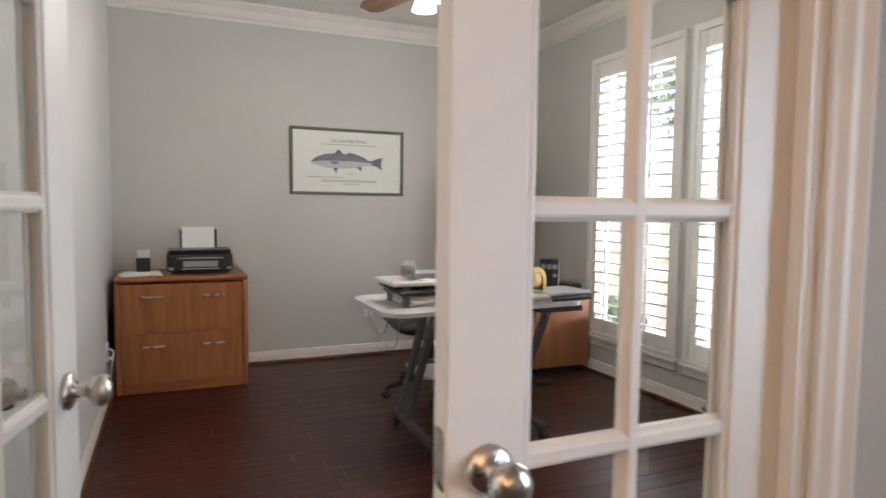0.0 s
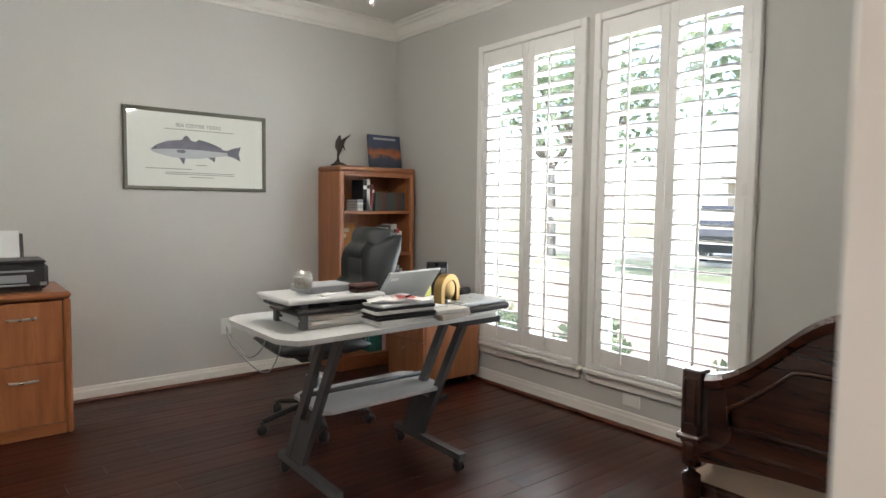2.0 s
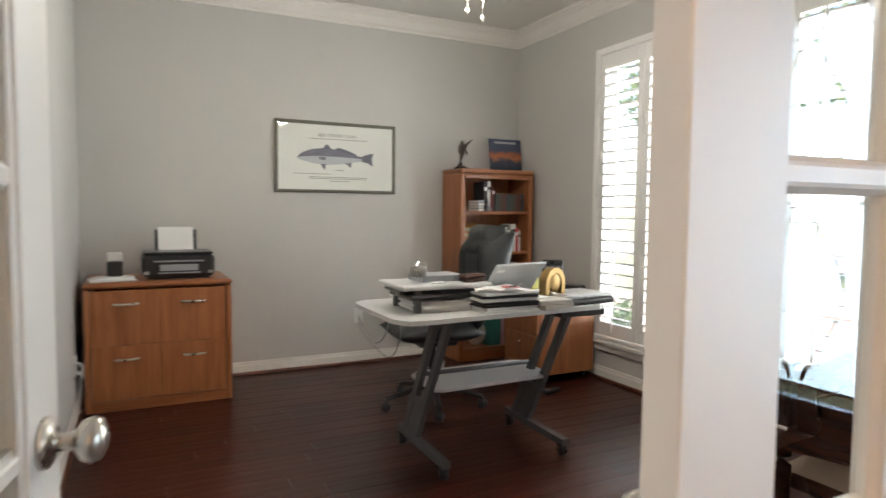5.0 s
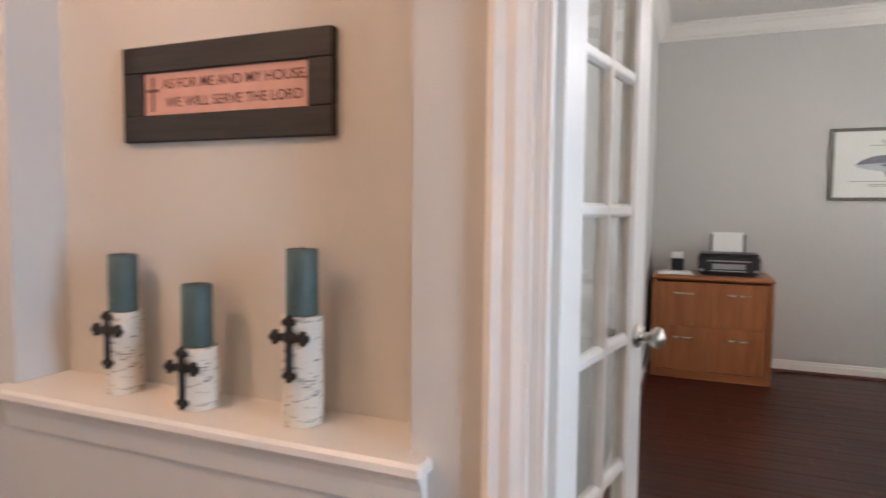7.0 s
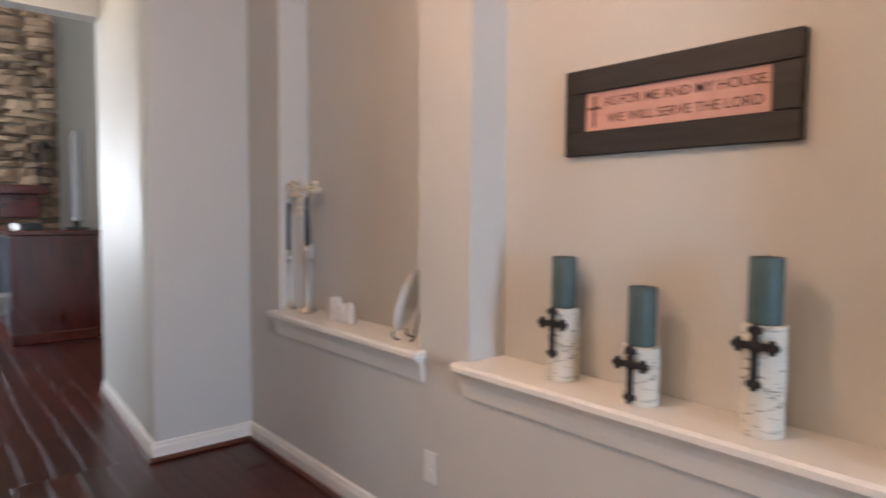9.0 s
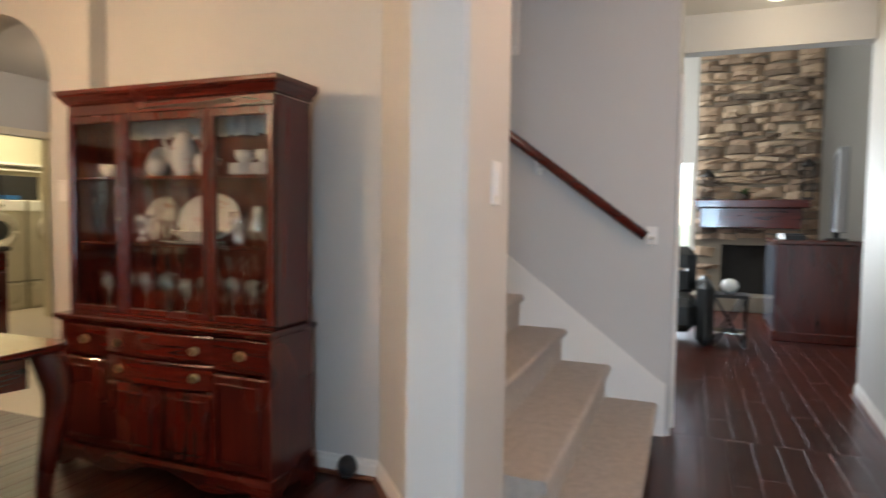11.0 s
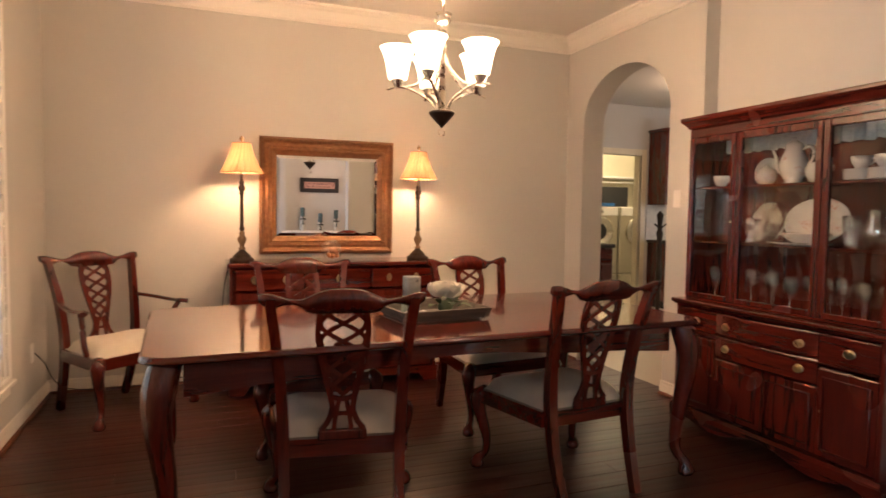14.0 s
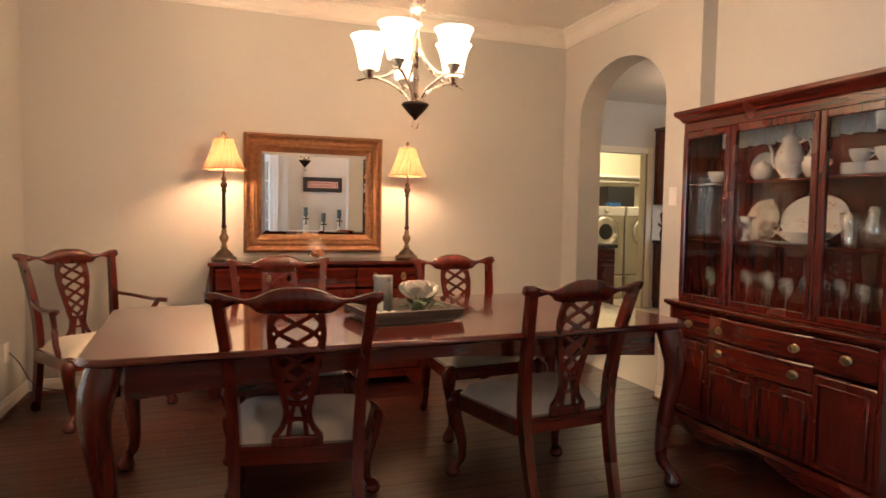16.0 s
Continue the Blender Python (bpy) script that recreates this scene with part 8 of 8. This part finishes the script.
    part("mantel", Geo().box(0.02, 0.30, -0.80, 0.62, 1.42, 1.53, 0.01).box(0.02, 0.22, -0.72, 0.54, 1.14, 1.42, 0.01), MAHOGY, f, "reddish wooden mantel shelf")


fireplace()
for y, h, mat, lab in ((-1.33, 0.42, IRON, "dark iron lantern on the mantel"), (-0.1, 0.55, IRON, "tall dark candlestick on the mantel")):
    t = thing("mantel_lantern", pose(-9.15, y, 1.532), lab, "lantern")
    part("base", Geo().box(-0.06, 0.06, -0.07, 0.07, 0, 0.03, 0.004), mat, t)
    for a in (-0.05, 0.05):
        for b in (-0.06, 0.06):
            part("bar", Geo().box(a - 0.006, a + 0.006, b - 0.006, b + 0.006, 0.03, h - 0.1), mat, t)
    part("roof", Geo().lathe([(0.1, h - 0.1), (0.03, h - 0.02), (0.012, h), (0.001, h + 0.01)], seg=4), mat, t)
t = thing("potted_plant", pose(-9.15, -0.85, 1.532), "small green plant in a pot on the mantel", "plant")
part("pot", Geo().lathe([(0.04, 0), (0.055, 0.07), (0.05, 0.07), (0.001, 0.05)], seg=14), BRONZE, t)
g = Geo()
for k in range(60):
    a, e, ln = random.uniform(0, 6.28), random.uniform(-0.2, 1.3), random.uniform(0.06, 0.12)
    d = Vector((math.cos(a) * math.cos(e), math.sin(a) * math.cos(e), math.sin(e)))
    s = Vector((-math.sin(a), math.cos(a), 0)) * 0.014
    p = Vector((0, 0, 0.07))
    g.add([p, p + d * ln * 0.6 + s, p + d * ln, p + d * ln * 0.6 - s], [(0, 1, 2, 3)])
part("foliage", g, surface("green_leaf", (0.05, 0.10, 0.03), 0.6, var=0.3), t)

t = thing("media_cabinet", pose(-7.25, -0.33, 0), "dark cherry media cabinet with glass doors", "cabinet")
part("body", Geo().box(-0.42, 0.42, -0.38, 0.42, 0.04, 1.0, 0.004), MAHOG, t)
part("top", Geo().box(-0.45, 0.45, -0.41, 0.45, 1.0, 1.05, 0.01), MAHOGX, t)
part("plinth", Geo().box(-0.43, 0.43, -0.40, 0.42, 0.0, 0.10, 0.006), MAHOGX, t)
for k in range(2):
    part("glass_door", Geo().box(-0.40 + 0.40 * k, -0.005 + 0.40 * k, -0.395, -0.38, 0.12, 0.98, 0.003), surface("smoked_glass", (0.10, 0.11, 0.13), 0.06, 0.0, 0.03, bump=0), t)
t = thing("television", pose(-7.2, -0.12, 1.052, 0, 0, -8), "large flat television on the media cabinet", "television")
part("stand", Geo().box(-0.16, 0.16, -0.1, 0.1, 0, 0.015, 0.004).box(-0.03, 0.03, -0.03, 0.03, 0.015, 0.1), BLACKPL, t)
part("case", Geo().box(-0.55, 0.55, -0.03, 0.06, 0.08, 0.92, 0.01), GREYPL, t)
part("screen", Geo().box(-0.52, 0.52, -0.033, -0.0305, 0.11, 0.89), BLACKPL, t)
for x, w, h in ((-7.1, 0.3, 0.06), (-6.95, 0.2, 0.045)):
    slab("media_player", x, -0.55, 1.052, w, 0.2, h, 5, BLACKPL, "black media player on the cabinet", "player")

t = thing("leather_recliner", pose(-6.55, -1.75, 0, 0, 0, 0), "dark leather recliner in the living room", "armchair")
part("seat", Geo().box(-0.4, 0.4, -0.28, 0.28, 0.12, 0.46, 0.08), LEATHER, t)
part("backrest", Geo().box(-0.5, -0.28, -0.28, 0.28, 0.4, 0.95, 0.09), LEATHER, t)
for y in (-0.36, 0.36):
    part("arm", Geo().box(-0.45, 0.42, y - 0.08, y + 0.08, 0.0, 0.64, 0.07), LEATHER, t)
t = thing("side_table", pose(-6.42, -1.165, 0), "dark metal side table with crossed legs", "table")
part("top", Geo().box(-0.17, 0.17, -0.17, 0.17, 0.48, 0.51, 0.004), IRON, t)
for y in (-0.15, 0.15):
    part("cross_leg", Geo().tube([(-0.15, y, 0), (0.15, y, 0.48)], 0.012, 4, 1, (0, 1, 0), None, True).tube([(0.15, y + 0.002, 0), (-0.15, y + 0.002, 0.48)], 0.012, 4, 1, (0, 1, 0), None, True), IRON, t)
for x in (-0.155, 0.155):
    part("cross_leg", Geo().tube([(x, -0.14, 0), (x, 0.14, 0.48)], 0.010, 4, 1, (1, 0, 0), None, True).tube([(x, 0.14, 0), (x, -0.14, 0.48)], 0.010, 4, 1, (1, 0, 0), None, True), IRON, t)
part("lower_shelf", Geo().box(-0.14, 0.14, -0.13, 0.13, 0.12, 0.14, 0.003), SILV, t)
tagged(part("round_vase", Geo().lathe([(0.03, 0), (0.07, 0.03), (0.085, 0.075), (0.065, 0.125), (0.03, 0.145), (0.025, 0.14), (0.001, 0.1)], seg=20), CHINA, None, "", pose(-6.42, -1.165, 0.511)), "round white vase on the side table", "vase")
wn4 = tagged(new("window_5"), "large white living room window", "", "", "structure")
g = Geo()
for a, b in ((-8.6, -8.54), (-7.23, -7.17), (-5.86, -5.8)):
    g.box(a, b, -4.96, -4.90, 0.6, 3.8)
for z in (0.6, 2.17, 3.74):
    g.box(-8.6, -5.8, -4.955, -4.905, z, z + 0.06)
part("window_frame", g, WHITEPL, wn4)

# ---------------------------------------------------------------- kitchen and laundry seen through the arch
for x0, x1, y0, y1, lab in ((-3.42, -2.25, -7.95, -7.35, "dark cherry kitchen base cabinet"), (-5.6, -4.84, -8.5, -7.9, "dark cherry kitchen base cabinet by the laundry door")):
    t = thing("base_cabinet", pose(0, 0, 0), lab, "cabinet")
    part("body", Geo().box(x0, x1, y0, y1, 0.09, 0.87, 0.004), MAHOG, t)
    part("plinth", Geo().box(x0 + 0.02, x1 - 0.02, y0, y1 - 0.05, -0.01, 0.09), BLACKGAP, t)
    n = 2
    for k in range(n):
        a, b = x0 + (x1 - x0) * k / n + 0.01, x0 + (x1 - x0) * (k + 1) / n - 0.01
        part("drawer", Geo().box(a, b, y1, y1 + 0.018, 0.70, 0.85, 0.004), MAHOGX, t)
        d = part("cabinet_door", Geo().box(a, b, y1, y1 + 0.018, 0.11, 0.68, 0.004), MAHOG, t)
        part("knob", Geo().ball(((a + b) / 2 + 0.12, y1 + 0.028, 0.60), 0.013, 8, 5), NICKEL, d)
    part("worktop", Geo().box(x0 - 0.02, x1 + 0.02, y0, y1 + 0.03, 0.872, 0.912, 0.006), surface("dark_granite", (0.05, 0.045, 0.04), 0.15, 0, 0.5, 60, 0), t)
t = thing("wall_cabinet", pose(-5.14, -8.40, 1.395), "dark cherry kitchen wall cabinet", "cabinet")
part("body", Geo().box(-0.5, 0.32, -0.10, 0.24, 0, 0.98, 0.004), MAHOG, t)
part("crown", Geo().box(-0.53, 0.35, -0.10, 0.28, 0.98, 1.02, 0.01), MAHOGX, t)
for x in (-0.49, -0.08):
    d = part("cabinet_door", Geo().box(x, x + 0.40, 0.24, 0.258, 0.01, 0.97, 0.004), MAHOG, t)
    part("knob", Geo().ball((x + 0.36, 0.27, 0.08), 0.013, 8, 5), NICKEL, d)
g = Geo()
g.box(-5.6, -4.80, -8.495, -8.485, 0.915, 1.39)
fixed("trim_backsplash", g, surface("pale_splash_tile", (0.62, 0.58, 0.50), 0.3, var=0.1, scale=12), "pale tiled kitchen backsplash")
t = thing("hat_stand", pose(-3.78, -7.0, -0.008), "dark turned wooden stand in the kitchen", "stand")
part("post", Geo().lathe([(0.024, 0.03), (0.026, 0.4), (0.034, 0.62), (0.020, 0.70), (0.024, 0.95), (0.040, 1.05), (0.022, 1.12), (0.034, 1.22), (0.040, 1.26), (0.001, 1.31)], (0, 0, 0), 14), BRONZE, t)
part("base", Geo().lathe([(0.14, 0.0), (0.14, 0.02), (0.05, 0.04), (0.024, 0.05)], (0, 0, 0), 20), BRONZE, t)
for k in range(3):
    a = 2.1 * k
    part("peg", Geo().tube([(0, 0, 1.10), (0.07 * math.cos(a), 0.07 * math.sin(a), 1.16)], 0.010, 8), BRONZE, t)
g = Geo()
for x0, x1, z0, z1 in ((-4.78, -4.70, 0, 2.15), (-3.95, -3.87, 0, 2.15), (-4.70, -3.95, 2.07, 2.15)):
    g.box(x0, x1, -8.52, -8.485, z0, z1, 0.003)
g.box(-4.698, -4.68, -8.62, -8.52, 0, 2.07)
g.box(-3.97, -3.952, -8.62, -8.52, 0, 2.07)
fixed("trim_laundry_casing", g, surface("cream_casing", (0.74, 0.68, 0.52), 0.4), "cream painted laundry door casing")
APPL = surface("champagne_enamel", (0.46, 0.42, 0.33), 0.3, 0.1, 0.03, 5, 0.01)


def laundry_machine(x):
    t = thing("washing_machine", pose(x, -9.40, 0), "champagne front-loading laundry machine on a pedestal", "washing machine", "washer and dryer")
    part("pedestal", Geo().box(-0.335, 0.335, -0.72, 0.0, -0.01, 0.34, 0.01), APPL, t)
    part("pedestal_drawer", Geo().box(-0.32, 0.32, 0.0, 0.014, 0.02, 0.32, 0.006), APPL, t)
    part("body", Geo().box(-0.34, 0.34, -0.74, 0.0, 0.345, 1.38, 0.015), APPL, t)
    part("control_panel", Geo().box(-0.33, 0.33, 0.0, 0.02, 1.24, 1.37, 0.006), WHITEPL, t)
    part("dial", Geo().lathe([(0.035, 0), (0.03, 0.025), (0.001, 0.026)], (0, 0, 0), 18, pose(0.0, 0.02, 1.305, -90)), NICKEL, t)
    d = part("door_ring", Geo().lathe([(0.15, 0.0), (0.23, 0.0), (0.235, 0.02), (0.22, 0.04), (0.17, 0.045), (0.15, 0.02)], (0, 0, 0), 32, pose(0, 0.0, 1.00, -90)), SILV, t)
    part("door_glass", Geo().lathe([(0.001, 0.03), (0.10, 0.025), (0.155, 0.01)], (0, 0, 0), 28, pose(0, 0.0, 1.00, -90)), BLACKPL, d)


laundry_machine(-4.68)
laundry_machine(-5.39)
slab("storage_box", -5.0, -9.62, 1.3815, 0.48, 0.3, 0.30, 0, BLACKPL, "black storage box on the washing machine", "box")
slab("detergent_tub", -4.84, -9.44, 1.3815, 0.22, 0.10, 0.05, 8, surface("blue_plastic", (0.03, 0.16, 0.45), 0.4), "blue plastic tub on the washing machine", "tub")
t = thing("wire_shelf", pose(0, 0, 0), "white laundry shelf with hanging rod", "shelf")
part("board", Geo().box(-6.2, -2.6, -10.45, -10.05, 1.86, 1.89, 0.003), WHITEPL, t)
part("rod", Geo().tube([(-6.2, -10.1, 1.79), (-2.6, -10.1, 1.79)], 0.014, 10), WHITEPL, t)

# ---------------------------------------------------------------- outdoors
GRASS = surface("lawn_grass", (0.15, 0.165, 0.10), 0.9, var=0.35, scale=0.8, bump=0.8, grain=60)
g = Geo()
g.box(-250, 250, -250, 250, -0.5, -0.3)
fixed("ground", g, GRASS, "green front lawn reaching the street")
CONC = surface("pale_concrete", (0.42, 0.40, 0.37), 0.85, var=0.1, scale=2)
g = Geo()
g.box(11.0, 12.5, -60, 60, -0.32, -0.27)
g.box(16.5, 17.0, -60, 60, -0.32, -0.18)
fixed("pavement", g, CONC, "pale concrete pavement and drive")
g = Geo()
g.box(17.0, 24.0, -60, 60, -0.32, -0.25)
fixed("road", g, surface("street_asphalt", (0.16, 0.16, 0.16), 0.9, var=0.12, scale=3), "light grey asphalt street")
g = Geo()
g.box(3.32, 3.6, -2.0, 4.8, -0.32, 0.05)
fixed("pavement_bed_edge", g, CONC, "concrete footing along the house wall")
g = Geo()
g.box(3.6, 10.6, -1.4, 8.5, -0.32, -0.275)
fixed("ground_bed", g, surface("mulch_bed", (0.20, 0.15, 0.13), 0.95, var=0.5, scale=14, bump=1.0, grain=70), "brown mulch bed in front of the office windows")
LEAVES = surface("tree_leaves", (0.11, 0.15, 0.085), 0.6, var=0.4, scale=3)
_n, _l = LEAVES.node_tree.nodes, LEAVES.node_tree.links
_tr, _mx = _n.new("ShaderNodeBsdfTranslucent"), _n.new("ShaderNodeMixShader")
_tr.inputs[0].default_value, _mx.inputs[0].default_value = (0.25, 0.31, 0.17, 1), 0.45
_l.new(_n["Principled BSDF"].outputs[0], _mx.inputs[1])
_l.new(_tr.outputs[0], _mx.inputs[2])
_l.new(_mx.outputs[0], _n["Material Output"].inputs[0])
TRUNK = surface("tree_bark", (0.12, 0.095, 0.075), 0.9, var=0.3, scale=8, bump=0.8, grain=30)


def leaf_cloud(g, c, r, n, size):
    for k in range(n):
        d = Vector((random.gauss(0, 1), random.gauss(0, 1), random.gauss(0, 1))).normalized() * r * random.uniform(0.35, 1.0) ** 0.5
        p = Vector(c) + Vector((d.x, d.y, d.z * 0.75))
        a = Vector((random.uniform(-1, 1), random.uniform(-1, 1), random.uniform(-1, 1))).normalized()
        b = a.cross(Vector((random.uniform(-1, 1), random.uniform(-1, 1), random.uniform(-1, 1)))).normalized()
        s = size * random.uniform(0.6, 1.3)
        g.add([p - a * s, p + b * s * 0.5, p + a * s, p - b * s * 0.5], [(0, 1, 2, 3)])


def tree(x, y, h, r):
    t = thing("tree", pose(x, y, -0.3), "leafy green street tree with a forked trunk", "tree", "front yard trees")
    part("trunk", Geo().tube(curve([(0, 0, 0), (0.05, 0.03, h * 0.2), (0.0, 0.0, h * 0.42)], 4), list(np.linspace(0.2, 0.12, 9)), 10), TRUNK, t)
    g = Geo()
    cl = Geo()
    for k in range(7):
        a = k * 0.9 + random.random()
        tip = (math.cos(a) * r * random.uniform(0.4, 0.8), math.sin(a) * r * random.uniform(0.4, 0.8), h * random.uniform(0.55, 0.95))
        g.tube(curve([(0, 0, h * 0.38), (tip[0] * 0.4, tip[1] * 0.4, h * 0.5), tip], 4), list(np.linspace(0.09, 0.02, 9)), 6)
        leaf_cloud(cl, tip, r * 0.5, 190, 0.12)
        leaf_cloud(cl, (tip[0] * 0.5, tip[1] * 0.5, tip[2] * 0.9), r * 0.45, 110, 0.12)
    part("limbs", g, TRUNK, t)
    part("crown", cl, LEAVES, t)


tree(13.0, 10.0, 7.0, 2.8)
tree(10.5, 3.6, 6.5, 2.6)
tree(15.5, 13.5, 7.5, 3.0)
tree(13.5, -5.0, 7.0, 2.8)
tree(27.0, 6.0, 8.0, 3.5)


def shrub(x, y, r):
    g = Geo()
    for k in range(5):
        leaf_cloud(g, (random.uniform(-r, r) * 0.6, random.uniform(-r, r) * 0.6, r * 0.7 + random.uniform(-.1, .15)), r * 0.75, 170, 0.05)
    t = thing("shrub", pose(x, y, -0.3), "low green shrub under the window", "shrub", "shrubs under the windows")
    part("foliage", g, LEAVES, t)
    part("stems", Geo().tube([(0, 0, 0), (0.05, 0.02, r)], 0.02, 6).tube([(0, 0, 0), (-0.1, 0.05, r)], 0.015, 6), TRUNK, t)


for x, y, r in ((4.6, 0.9, 0.42), (4.5, 1.9, 0.40), (4.7, 3.4, 0.36), (4.6, 4.6, 0.42), (3.2, -3.8, 0.42), (3.1, -5.0, 0.42)):
    shrub(x, y, r)


def house():
    t = thing("neighbour_house", pose(36, 8, -0.3), "pale brick house across the street with a grey roof", "house")
    BR = surface("pale_brick", (0.42, 0.34, 0.28), 0.9, var=0.2, scale=3, bump=0.3, grain=20)
    part("wall", Geo().box(0, 10, -10, 10, 0, 3.2), BR, t)
    part("roof", Geo().prism([(-0.6, 3.1), (5, 6.2), (10.6, 3.1)], 1, -10.6, 10.6), surface("roof_shingle", (0.13, 0.12, 0.115), 0.9, var=0.2, scale=3), t)
    for y in (-7, -3, 3.5):
        w = part("window", Geo().box(-0.06, 0.0, y, y + 1.8, 0.9, 2.4), WHITEPL, t)
        part("pane", Geo().box(-0.08, -0.06, y + 0.1, y + 1.7, 1.0, 2.3), surface("dark_pane", (0.05, 0.06, 0.07), 0.1), w)
    part("door", Geo().box(-0.05, 0.0, 0.2, 1.2, 0, 2.2), DARKWOOD, t)


house()


def car(x, y, rz):
    t = thing("parked_car", pose(x, y, -0.25, 0, 0, rz), "dark sport utility vehicle parked at the kerb", "car")
    CP = surface("dark_car_paint", (0.03, 0.035, 0.045), 0.2, 0.3, 0.03, 4, 0, coat=0.8)
    prof = [(-2.2, 0.35), (2.2, 0.35), (2.25, 0.75), (2.1, 0.95), (1.2, 1.05), (0.7, 1.55), (-1.7, 1.62), (-2.15, 1.05), (-2.25, 0.8)]
    part("body", Geo().prism(prof, 1, -0.9, 0.9), CP, t)
    part("side_glass", Geo().prism([(1.02, 1.08), (0.62, 1.48), (-1.6, 1.53), (-1.9, 1.08)], 1, -0.91, 0.91), surface("tinted_glass", (0.02, 0.022, 0.025), 0.05), t)
    for wx in (-1.4, 1.4):
        for wy in (-0.8, 0.8):
            w = part("tyre", Geo().lathe([(0.2, -0.11), (0.34, -0.11), (0.36, -0.08), (0.36, 0.08), (0.34, 0.11), (0.2, 0.11)], (0, 0, 0), 20, pose(wx, wy, 0.36, 90)), BLACKPL, t)
            part("rim", Geo().lathe([(0.001, -0.1), (0.2, -0.1), (0.2, 0.1), (0.001, 0.1)], (0, 0, 0), 12, pose(wx, wy, 0.36, 90)), SILV, w)


car(18.4, 8.8, 25)
planks(OW, OE, 0.05, ON, 0)
planks(-3.40, 2.2, -2.1, 0.05, 0)
planks(-2.14, 1.95, DS, -2.1, 0)
planks(-9.0, -3.40, -3.2, 0.6, 0)
